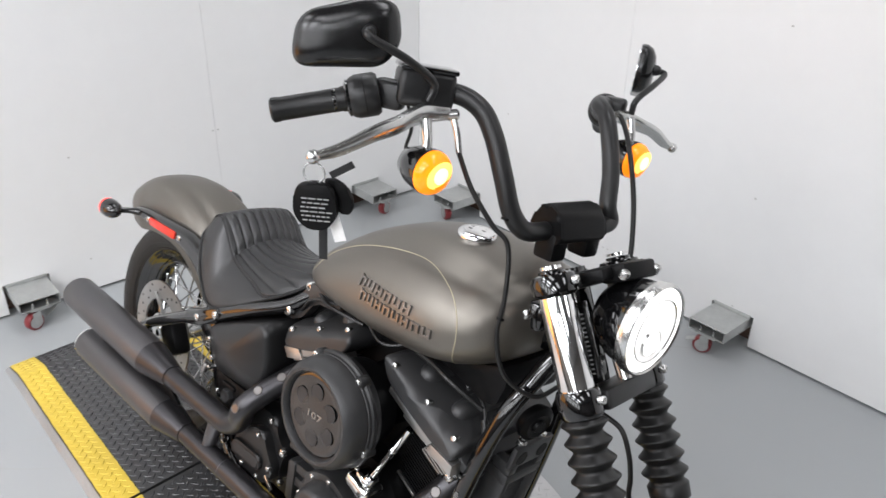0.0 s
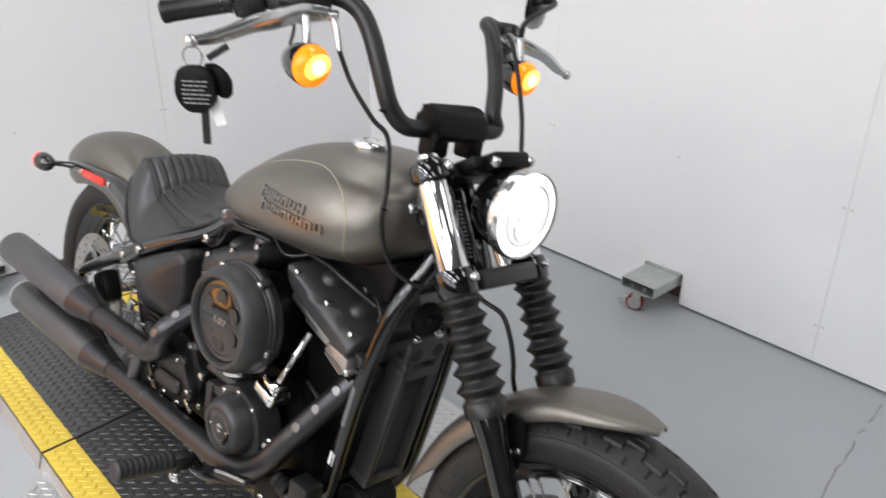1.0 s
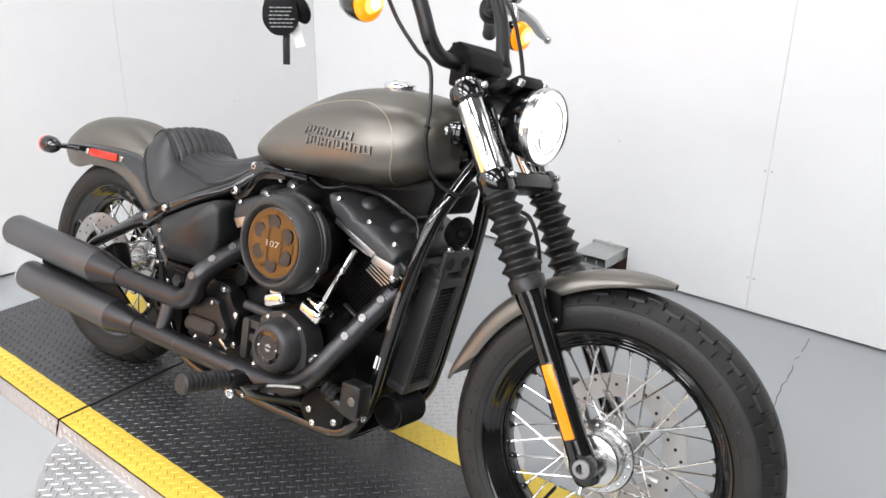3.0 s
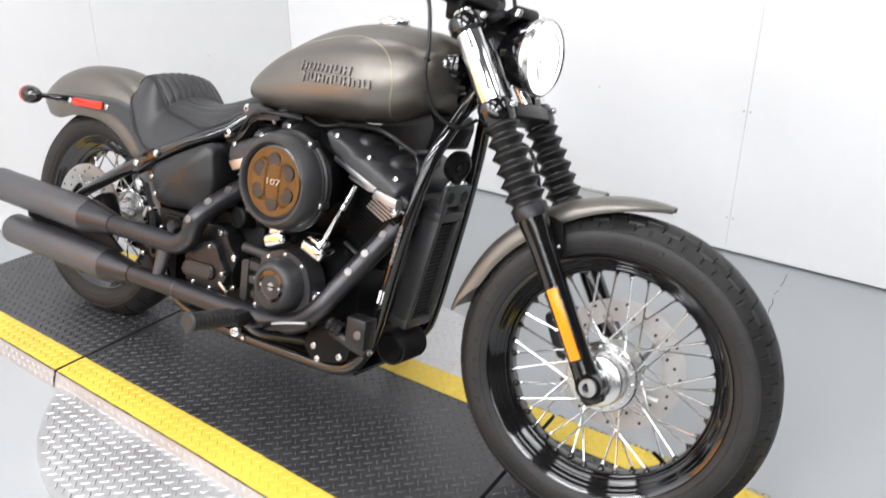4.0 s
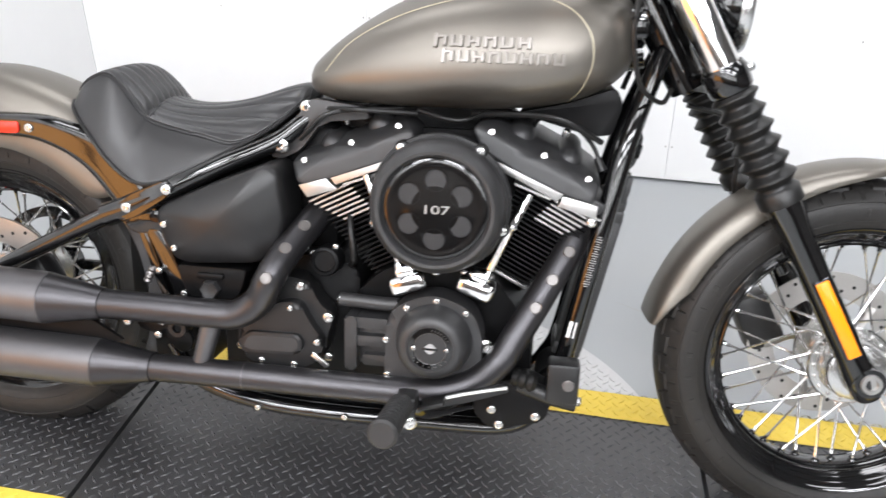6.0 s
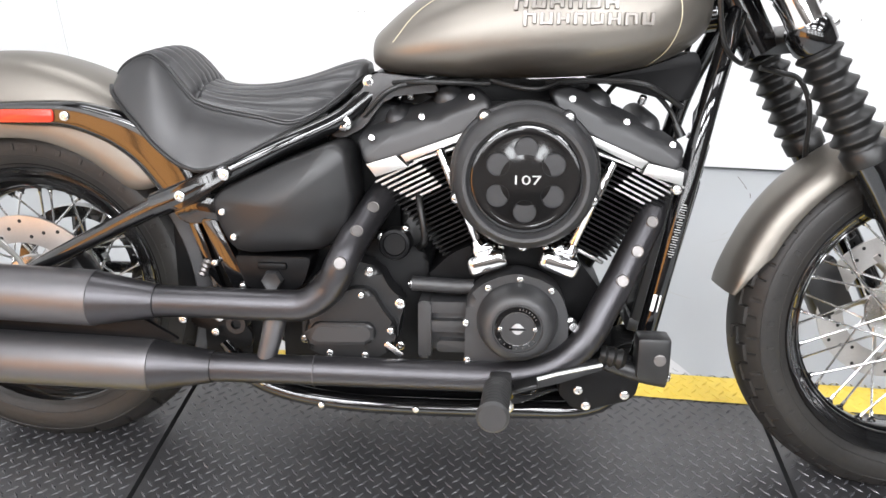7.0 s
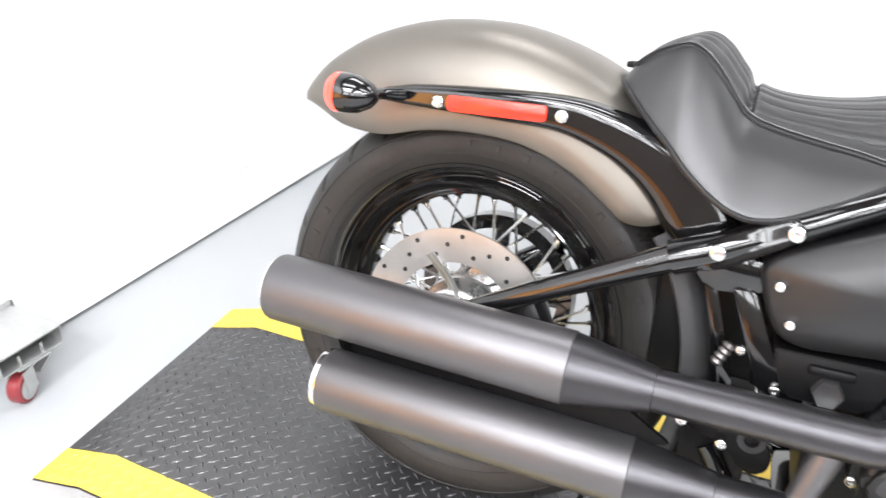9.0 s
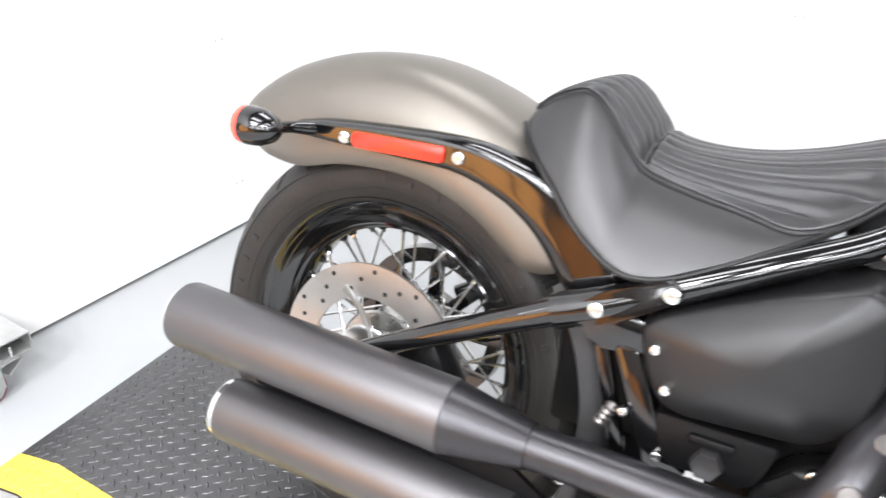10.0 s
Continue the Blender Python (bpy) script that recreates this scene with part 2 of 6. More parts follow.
def add_slab(bm, outline, y0, y1, bevel=0.0, segments=2):
    """An outline in the x-z plane, y0 to y1 thick."""
    a = [bm.verts.new((x, y0, z)) for x, z in outline]
    b = [bm.verts.new((x, y1, z)) for x, z in outline]
    n = len(outline)
    faces = [bm.faces.new(a), bm.faces.new(b[::-1])]
    for i in range(n):
        bm.faces.new((a[i], b[i], b[(i + 1) % n], a[(i + 1) % n]))
    if bevel:
        edges = [e for v in a + b for e in v.link_edges if e.verts[0].co.y == e.verts[1].co.y]
        bmesh.ops.bevel(bm, geom=list(set(edges)), offset=bevel, segments=segments, profile=0.5, affect="EDGES", clamp_overlap=True)
    return bm


def slab(outline, y0, y1, bevel=0.0, segments=2):
    return add_slab(bmesh.new(), outline, y0, y1, bevel, segments)


def rounded(outline, radius, n=4):
    """The outline with its corners rounded."""
    out = []
    pts = [Vector(p) for p in outline]
    for a, b, c in zip([pts[-1], *pts], pts, [*pts[1:], pts[0]]):
        u, v = (a - b), (c - b)
        d = min(radius, u.length * 0.45, v.length * 0.45)
        p, q = b + u.normalized() * d, b + v.normalized() * d
        for k in range(n + 1):
            t = k / n
            out.append(tuple((1 - t) ** 2 * p + 2 * t * (1 - t) * b + t * t * q))
    return out


# ---- the room ----
def plain(name, centre, size, material, label, kind="structure", category=""):
    return tagged(finish(name, box(centre, size), material), label, category or name.split("_")[0], kind=kind)


floor = plain("floor", ((WALL_X + EAST_X) / 2, (WALL_Y + SOUTH_Y) / 2, FLOOR_Z - 0.05), (EAST_X - WALL_X + 1, WALL_Y - SOUTH_Y + 1, 0.1), GREY_FLOOR, "pale grey epoxy painted concrete floor with scuffs")
# unseen ceiling, dark grey so that upward faces reflect dark
plain("ceiling", ((WALL_X + EAST_X) / 2, (WALL_Y + SOUTH_Y) / 2, CEILING_Z + 0.05), (EAST_X - WALL_X + 1, WALL_Y - SOUTH_Y + 1, 0.1), CEILING_DARK, "plain dark grey ceiling over the bay, unseen")
WALL_H = CEILING_Z - FLOOR_Z
# unseen closing walls, their dark tones chosen for dark reflections on the bike
plain("wall_east", (EAST_X + 0.05, (WALL_Y + SOUTH_Y) / 2, FLOOR_Z + WALL_H / 2), (0.1, WALL_Y - SOUTH_Y + 0.2, WALL_H), EAST_WALL, "plain dark grey wall closing the workshop, unseen")
plain("wall_south", ((WALL_X + EAST_X) / 2, SOUTH_Y - 0.05, FLOOR_Z + WALL_H / 2), (EAST_X - WALL_X, 0.1, WALL_H), SHOP_WALL, "plain dark wall closing the workshop behind")
# unseen low boards; the dark lengths are added to be reflected as black
for x0, x1, mat, label in ((WALL_X + 0.05, -0.9, BROWN_BOARD, "brown wooden boarding along the back wall"), (-0.9, 2.0, DARK_BOARD, "unseen dark board along the back wall, for black reflections"), (2.0, EAST_X - 0.05, DARK_BOARD, "unseen dark board along the back wall, for black reflections")):
    tagged(finish("wainscot", box(((x0 + x1) / 2, SOUTH_Y + 0.02, FLOOR_Z + 0.33), (x1 - x0 - 0.004, 0.04, 0.66)), mat), label, "wainscot", kind="structure")
for k in range(5):
    wx = -1.1 + 1.2 * k
    window = tagged(new("window_%d" % (k + 1)), "bright daylight window with a dark frame and many small panes", "window", kind="structure")
    bm = bmesh.new()
    for k2 in range(5):
        add_box(bm, (-0.46 + 0.23 * k2, 0, 0), (0.05, 0.05, 1.30))
    for dz in (-0.63, -0.315, 0, 0.315, 0.63):
        add_box(bm, (0, 0, dz), (0.97, 0.044, 0.05))
    part("window_frame", bm, GAP, window)
    pane = None
    for dx in (-0.345, -0.115, 0.115, 0.345):
        for dz in (-0.4725, -0.1575, 0.1575, 0.4725):
            if pane is None:
                pane = part("pane", box((0, -0.01, 0), (0.176, 0.012, 0.262)), WINDOW_DAYLIGHT, window)
                pane.matrix_basis = Matrix.Translation((dx, 0, dz))
            else:
                again("pane", pane, window, Matrix.Translation((dx, 0, dz)))
    window.matrix_basis = pose(wx, SOUTH_Y + 0.026, 2.10)
# another added dark board, out of view, that keeps the rim's reflections dark
tagged(finish("wainscot", box((EAST_X - 0.02, (WALL_Y + SOUTH_Y) / 2, FLOOR_Z + 0.4), (0.04, WALL_Y - SOUTH_Y - 0.1, 0.8)), DARK_BOARD), "unseen dark board along the side wall, for dark reflections", "wainscot", kind="structure")


# an unseen glowing ochre panel beyond the partition, added to give warm reflections
blind = tagged(new("window_6"), "unseen glowing ochre panel in a dark frame, for warm reflections", "window", kind="structure")
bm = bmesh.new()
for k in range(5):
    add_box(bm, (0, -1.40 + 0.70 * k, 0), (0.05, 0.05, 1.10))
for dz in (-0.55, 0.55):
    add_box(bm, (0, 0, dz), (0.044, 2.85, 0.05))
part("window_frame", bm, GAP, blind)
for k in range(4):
    part("blind", box((0.004, -1.05 + 0.70 * k, 0), (0.010, 0.645, 1.045)), OCHRE_GLOW, blind)
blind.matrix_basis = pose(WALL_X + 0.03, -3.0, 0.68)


def partition_wall(name, along, at, starts, feet, label, studs):
    """A row of white panels on feet; along is 'x' or 'y', feet are the notches for the castor boxes."""
    wall = tagged(new(name), label, "wall", kind="structure")
    for a, b in zip(starts, starts[1:]):
        lo, hi = a + 0.0006, b - 0.0006
        cuts = sorted((f - 0.012, f + 0.157) for f in feet if lo < f < hi)
        bm = bmesh.new()
        edges = [lo, *[c for cut in cuts for c in cut], hi]
        bottom, notch = FLOOR_Z + 0.012, FLOOR_Z + 0.135
        for k, (p, q) in enumerate(zip(edges, edges[1:])):
            base = notch if k % 2 else bottom
            if along == "x":
                add_box(bm, ((p + q) / 2, at + 0.03, (base + CEILING_Z) / 2), (q - p, 0.06, CEILING_Z - base))
            else:
                add_box(bm, (at - 0.03, (p + q) / 2, (base + CEILING_Z) / 2), (0.06, q - p, CEILING_Z - base))
        bmesh.ops.remove_doubles(bm, verts=bm.verts, dist=0.0002)
        part("panel", bm, WHITE_WALL, wall)
        for z in (0.52, 0.10):
            for s in (-0.012, 0.012):
                if b > starts[-1] - 0.01:
                    continue
                c = (b + s, at - 0.0005, z) if along == "x" else (at + 0.0005, b + s, z)
                d = (0, -1, 0) if along == "x" else (1, 0, 0)
                part("screw", lathe([(0.004, 0), (0.003, 0.001), (0, 0.0012)], c, d, 8), SCUFF, wall)
    for u in studs:
        for z in (0.10, 0.535, 1.12, 1.7):
            c = (u, at - 0.0005, z) if along == "x" else (at + 0.0005, u, z)
            part("screw", lathe([(0.0042, 0), (0.003, 0.001), (0, 0.0012)], c, (0, -1, 0) if along == "x" else (1, 0, 0), 8), SCUFF, wall)
    bm = bmesh.new()
    lo, hi = starts[0], starts[-1]
    mid, c = (lo + hi) / 2, (CEILING_Z + FLOOR_Z) / 2
    if along == "x":
        add_box(bm, (mid, at + 0.075, c), (hi - lo, 0.02, WALL_H))
    else:
        add_box(bm, (at - 0.075, mid, c), (0.02, hi - lo, WALL_H))
    part("backing", bm, GAP, wall)
    return wall


FEET_NORTH = [-1.54, -0.075, 1.350]
FEET_WEST = [1.22, -0.385]
partition_wall("wall_north", "x", WALL_Y, [WALL_X, -0.605, 0.596, 1.80, 3.0, EAST_X], FEET_NORTH, "white partition wall of joined panels on castor feet", [-0.006, -1.22, 1.18])
partition_wall("wall_west", "y", WALL_X, [SOUTH_Y, -2.0, -0.68, 0.531, WALL_Y], FEET_WEST, "white partition wall of joined panels on castor feet", [-0.065, 1.10])


def castor_foot(m, swing, trail=0.018, reach=0.055):
    """An open steel channel standing out from the wall's foot, with a braked castor under it."""
    foot = tagged(new("castor_foot"), "galvanised steel wall foot with a red braked castor below", "wall foot", "castor feet of the partition walls")
    top, w, d, h, t = FLOOR_Z + 0.128, 0.145, 0.165, 0.042, 0.003
    bm = bmesh.new()
    loops = [[bm.verts.new((px, py, pz)) for px, pz in ((e, top - h + e), (w - e, top - h + e), (w - e, top - e), (e, top - e))] for py, e in ((-d, 0.0), (0.06, 0.0), (0.06, t), (-d, t))]
    for p, q in zip(loops, [*loops[1:], loops[0]]):
        for i in range(4):
            bm.faces.new((p[i], p[(i + 1) % 4], q[(i + 1) % 4], q[i]))
    part("channel", bm, GALVANISED, foot)
    part("lip", box((w / 2, -0.004, top + 0.006), (w + 0.006, 0.005, 0.012), bevel=0.001), GALVANISED, foot)
    cx, cy = w * 0.5, -d + 0.028
    bm = box((cx, cy, top - h - 0.0035), (0.075, 0.06, 0.004), bevel=0.001)
    part("mounting_plate", bm, GALVANISED, foot)
    for sx in (-0.026, 0.026):
        part("stud", lathe([(0.0035, 0), (0.0035, 0.03), (0, 0.031)], (cx + sx, cy - 0.02, top - h - 0.004), (0, 0, 1), 8), BOLT_STEEL, foot)
    turn = Matrix.Translation((cx, cy, 0)) @ Matrix.Rotation(radians(swing), 4, "Z")
    wz = FLOOR_Z + 0.034
    bm = bmesh.new()
    for s in (-1, 1):
        add_box(bm, turn @ Vector((trail - 0.006, s * 0.019, wz + 0.016)), (0.032, 0.0025, 0.05), Matrix.Rotation(radians(swing), 4, "Z"))
    add_box(bm, turn @ Vector((0, 0, wz + 0.041)), (0.045, 0.042, 0.004), Matrix.Rotation(radians(swing), 4, "Z"))
    part("fork", bm, GALVANISED, foot)
    at = turn @ Vector((trail, 0, wz))
    axis = turn.to_3x3() @ Vector((0, 1, 0))
    prof = [(0.012, -0.015), (0.03, -0.015), (0.034, -0.010), (0.034, 0.010), (0.03, 0.015), (0.012, 0.015)]
    wheel = part("wheel", lathe(prof, at, axis, 24, True), RED_WHEEL, foot, "dark red castor wheel")
    part("hub", lathe([(0, -0.0175), (0.025, -0.0165), (0.022, -0.0172), (0.022, 0.0172), (0.025, 0.0165), (0, 0.0175)], at, axis, 18), GALVANISED, wheel)
    part("brake_lever", box(turn @ Vector((reach, 0, wz + 0.012)), (0.05, 0.026, 0.004), Matrix.Rotation(radians(swing), 4, "Z") @ Matrix.Rotation(radians(22), 4, "Y"), 0.001), GALVANISED, foot)
    foot.matrix_basis = m
    return foot


for i, fx in enumerate(FEET_NORTH):
    castor_foot(pose(fx, WALL_Y, 0), (160, 200, 30)[i])
for i, fy in enumerate(FEET_WEST):
    castor_foot(pose(WALL_X, fy, 0, 0, 0, 90), (20, 200)[i], (0.018, 0.034)[i], (0.055, -0.036)[i])

# ceiling lights, whose lamps hang just below the diffusers
for px, py in PANELS:
    lamp = tagged(new("ceiling_light"), "flat white ceiling light panel switched on", "ceiling light", "ceiling lights")
    part("frame", box((0, 0, -0.03), (1.2, 0.6, 0.06), bevel=0.004), CEILING_DARK, lamp)
    part("diffuser", box((0, 0, -0.063), (1.12, 0.52, 0.004)), DIFFUSER, lamp)
    lamp.matrix_basis = pose(px, py, CEILING_Z)

# ---- the ramp ----
RAMP_Y0, RAMP_Y1, TAPE = -0.447, 0.193, 0.089
BEND_REAR, END_REAR, BEND_FRONT, END_FRONT = -1.391, -1.528, 1.395, 1.510
SEAMS = [-0.596, 0.657]


def tread_relief(name, spots, z_of, material, parent, warp=lambda x, y: (x, y)):
    """Raised lozenge bars of tread plate, in one mesh."""
    verts, faces = [], []
    for x, y, a in spots:
        ca, sa = math.cos(a), math.sin(a)
        L, W, h = 0.0124, 0.0032, 0.0017
        base = len(verts)
        for u, v, k in ((-L, 0, 0), (0, -W, 0), (L, 0, 0), (0, W, 0), (-L * 0.55, 0, 1), (0, -W * 0.35, 1), (L * 0.55, 0, 1), (0, W * 0.35, 1)):
            px, py = x + u * ca - v * sa, y + u * sa + v * ca
            verts.append((*warp(px, py), z_of(px) + k * h + 0.0001))
        faces += [tuple(base + i for i in f) for f in ((0, 1, 5, 4), (1, 2, 6, 5), (2, 3, 7, 6), (3, 0, 4, 7), (4, 5, 6, 7))]
    me = bpy.data.meshes.new(name)
    me.from_pydata(verts, [], faces)
    me.materials.append(material)
    ob = new(name, me)
    ob.parent = parent
    return tagged(ob, kind="stuff")


def lay(x, y):
    """Where a point of the straight deck lies: its sides splay a little and its joints run out of square."""
    t = (y - RAMP_Y0) / (RAMP_Y1 - RAMP_Y0)
    near, far = RAMP_Y0 + 0.027 * x, RAMP_Y1 + 0.060 * x
    return x - 0.072 * (y + 0.13), near + t * (far - near)


def ramp_z(x):
    """The deck falls gently to the front, with a short slope at either end."""
    z = 0.001 - 0.022 * max(0.0, min(BEND_FRONT, x))
    if x < BEND_REAR:
        return z + (BEND_REAR - x) / (BEND_REAR - END_REAR) * (FLOOR_Z + 0.006 - z)
    if x > BEND_FRONT:
        return z + (x - BEND_FRONT) / (END_FRONT - BEND_FRONT) * (FLOOR_Z + 0.006 - z)
    return z


ramp = tagged(new("vehicle_ramp"), "low black tread plate ramp edged with yellow tape", "ramp")
cuts = [END_REAR, BEND_REAR, *SEAMS, BEND_FRONT, END_FRONT]
for k, (a, b) in enumerate(((END_REAR, SEAMS[0]), (SEAMS[0], SEAMS[1]), (SEAMS[1], END_FRONT))):
    stops = sorted({*[c for c in cuts if a <= c <= b], *[c for c in (-1.2, -1.05, -0.9, -0.75, -0.3, 0.0, 0.3) if a < c < b]})
    g = 0.0050
    xs = [c + (g if c == SEAMS[0] and k else 0) + (g if c == SEAMS[1] and k == 2 else 0) - (g if c == b and k < 2 else 0) for c in stops]
    bm = bmesh.new()
    rows = []
    for x in xs:
        z = ramp_z(x)
        rows.append([bm.verts.new((*lay(x, y), zz)) for y, zz in ((RAMP_Y0, FLOOR_Z), (RAMP_Y0, z), (RAMP_Y1, z), (RAMP_Y1, FLOOR_Z))])
    for p, q in zip(rows, rows[1:]):
        for i in range(3):
            bm.faces.new((p[i], p[i + 1], q[i + 1], q[i]))
    for p in (rows[0], rows[-1]):
        bm.faces.new(p)
    section = part("deck_section", bm, BLACK_PLATE, ramp)
    for y0 in (RAMP_Y0, RAMP_Y1 - TAPE):
        bm = bmesh.new()
        rr = random.Random(k)
        fine_x = sorted({*xs, *[float(x) for x in np.arange(xs[0], xs[-1], 0.02) if min(abs(x - c) for c in xs) > 0.006]})
        line = [(x, ramp_z(x), rr.uniform(-0.0008, 0.0008)) for x in fine_x]
        lo = [bm.verts.new((*lay(x, y0 + w), z + 0.0022)) for x, z, w in line]
        hi = [bm.verts.new((*lay(x, y0 + TAPE - w), z + 0.0022)) for x, z, w in line]
        for i in range(len(line) - 1):
            bm.faces.new((lo[i], lo[i + 1], hi[i + 1], hi[i]))
        part("yellow_tape", bm, YELLOW_TAPE, section, "bright yellow floor tape")
    for y0, s in ((RAMP_Y0, -1), (RAMP_Y1, 1)):
        bm = bmesh.new()
        bot = [bm.verts.new((*lay(x, y0 + s * 0.018), FLOOR_Z + 0.001)) for x in xs]
        top = [bm.verts.new((*lay(x, y0 + s * 0.003), max(ramp_z(x), FLOOR_Z + 0.003))) for x in xs]
        for i in range(len(xs) - 1):
            bm.faces.new((bot[i], bot[i + 1], top[i + 1], top[i]))
        for i in range(int(xs[0] / 0.0151) + 1, int(xs[-1] / 0.0151)):
            x = i * 0.0151
            if not BEND_REAR < x < BEND_FRONT:
                continue
            for z, a in ((FLOOR_Z + 0.013, 45), (FLOOR_Z + 0.032, 135)):
                a = radians(a if i % 2 else a + 90)
                f = 1 - (z - FLOOR_Z) / (ramp_z(x) - FLOOR_Z)
                quad = []
                for u, v, out in ((-0.0105, 0, 0), (0, -0.003, 0), (0.0105, 0, 0), (0, 0.003, 0), (0, 0, 0.0016)):
                    dx, dz = u * math.cos(a) - v * math.sin(a), u * math.sin(a) + v * math.cos(a)
                    quad.append(bm.verts.new((*lay(x + dx, y0 + s * (0.0032 + 0.015 * f - 0.33 * dz + out)), z + dz)))
                for p in range(4):
                    bm.faces.new((quad[p], quad[(p + 1) % 4], quad[4]))
        part("side_plate", bm, SILVER_PLATE, section, "bare aluminium tread plate side")

PITCH = 0.0213
STEP = PITCH / math.sqrt(2)


def tread_grid(x0, x1, y0, y1, keep):
    """Bars laid crosswise by turns, each pointing at its neighbour's middle."""
    spots = []
    for i in range(int(x0 / STEP) - 1, int(x1 / STEP) + 2):
        for j in range(int(y0 / STEP) - 1, int(y1 / STEP) + 2):
            x, y = i * STEP, j * STEP
            if (i + j) % 2 == 0 and x0 < x < x1 and y0 < y < y1 and keep(x, y):
                spots.append((x, y, radians(45) if i % 2 else radians(135)))
    return spots


tread_relief("tread_relief", tread_grid(END_REAR + 0.012, END_FRONT - 0.012, RAMP_Y0 + 0.006, RAMP_Y1 - 0.006, lambda x, y: min(abs(x - s) for s in SEAMS) > 0.01 and min(abs(x - BEND_REAR), abs(x - BEND_FRONT)) > 0.008), ramp_z, TREAD_WORN_GLINT, ramp, lay)
for ty in (RAMP_Y0 + TAPE / 2, RAMP_Y1 - TAPE / 2):
    tread_relief("tread_relief", tread_grid(END_REAR + 0.012, END_FRONT - 0.012, ty - TAPE / 2 + 0.008, ty + TAPE / 2 - 0.008, lambda x, y: min(abs(x - s) for s in SEAMS) > 0.01 and min(abs(x - BEND_REAR), abs(x - BEND_FRONT)) > 0.008), lambda x: ramp_z(x) + 0.0021, YELLOW_TAPE, ramp, lay)

# a hairline crack in the floor paint, running out from the partition
rng = random.Random(5)
line = [Vector((0.848 + 0.00012 * k * k + 0.0025 * k + rng.uniform(-0.006, 0.006), 1.62 - 0.04 * k, FLOOR_Z + 0.0006)) for k in range(26)]
bm = bmesh.new()
lo = [bm.verts.new(p + Vector((-0.0007 - rng.random() * 0.001, 0, 0))) for p in line]
hi = [bm.verts.new(p + Vector((0.0007 + rng.random() * 0.001, 0, 0))) for p in line]
for i in range(len(line) - 1):
    if rng.random() > 0.12:
        bm.faces.new((lo[i], hi[i], hi[i + 1], lo[i + 1]))
tagged(finish("floor_crack", bm, GAP), "thin dark crack in the grey floor paint", "crack", kind="structure")

# faint scuffs and trolley marks on the floor paint
rng = random.Random(21)
bm = bmesh.new()
for k in range(46):
    if k < 26:
        x, y, a = rng.uniform(-0.6, 2.0), rng.uniform(0.45, 1.55), rng.uniform(-0.5, 0.9)
        length, bend = rng.uniform(0.03, 0.28), rng.uniform(-1.5, 1.5)
    else:
        x, y, a = rng.uniform(-1.3, 0.2), rng.uniform(-1.25, -0.62), rng.uniform(0.4, 1.5)
        length, bend = rng.uniform(0.08, 0.45), rng.uniform(0.6, 2.4)
    w = rng.uniform(0.0008, 0.004)
    pts = []
    for i in range(9):
        pts.append((x, y, w * math.sin(math.pi * (i + 0.25) / 8.5) * rng.uniform(0.6, 1.3)))
        x, y, a = x + length / 8 * math.cos(a), y + length / 8 * math.sin(a), a + bend * length / 8
    lo = [bm.verts.new((px - pw * math.sin(a), py + pw * math.cos(a), FLOOR_Z + 0.0005)) for px, py, pw in pts]
    hi = [bm.verts.new((px + pw * math.sin(a), py - pw * math.cos(a), FLOOR_Z + 0.0005)) for px, py, pw in pts]
    for i in range(8):
        bm.faces.new((lo[i], hi[i], hi[i + 1], lo[i + 1]))
tagged(finish("floor_scuffs", bm, FLOOR_SCUFF), "faint brownish scuffs and wheel marks on the grey floor", "scuff", kind="stuff")

DISC_X, DISC_Y, DISC_R, DISC_Z = -0.03, -0.080, 0.642, -0.030
plate = tagged(new("turntable_plate"), "round bare aluminium tread plate turntable on the floor", "turntable")
for s, name in ((-1, "near_half"), (1, "far_half")):
    edge = RAMP_Y0 + 0.027 * DISC_X + 0.012 if s < 0 else RAMP_Y1 - 0.012
    ring = [(DISC_X + DISC_R * math.cos(a), DISC_Y + DISC_R * math.sin(a)) for a in (2 * math.pi * k / 180 for k in range(180))]
    ring = [q for q in ring if (q[1] < edge if s < 0 else q[1] > edge)]
    half = math.sqrt(DISC_R ** 2 - (edge - DISC_Y) ** 2)
    ring.sort(key=lambda q: q[0])
    outline = [(DISC_X - half, edge), *ring, (DISC_X + half, edge)]
    bm = bmesh.new()
    top = [bm.verts.new((x, y, DISC_Z)) for x, y in outline]
    low = [bm.verts.new((x, y, FLOOR_Z)) for x, y in outline]
    bm.faces.new(top)
    for i in range(len(top)):
        bm.faces.new((top[i], top[(i + 1) % len(top)], low[(i + 1) % len(low)], low[i]))
    part("plate_segment", bm, SILVER_PLATE, plate)
tread_relief("tread_relief", tread_grid(-0.75, 0.75, -0.75, RAMP_Y0 + 0.012, lambda x, y: math.hypot(x - DISC_X, y - DISC_Y) < DISC_R - 0.012), lambda x: DISC_Z, SILVER_PLATE, plate)
tread_relief("tread_relief", tread_grid(-0.75, 0.75, RAMP_Y1 - 0.012, 0.75, lambda x, y: math.hypot(x - DISC_X, y - DISC_Y) < DISC_R - 0.012), lambda x: DISC_Z, SILVER_PLATE, plate)


# ---- the motorcycle, in its own upright frame, then leaned on its stand ----
bike = tagged(new("motorcycle"), "satin olive grey cruiser motorcycle leaning on its stand", "motorcycle")
BIKE_POSE = pose(0.010, -0.0971, -0.0205, 0, 0, 4.5) @ pose(0, 0, 0, -13.2, -0.40, 0) @ Matrix.Diagonal((1.027, 1.016, 1.016, 1))
FRONT, REAR = Vector((0.808, 0, 0.325)), Vector((-0.795, 0, 0.3415))
RIGHT = (0, -1, 0)
BOLTS = {}


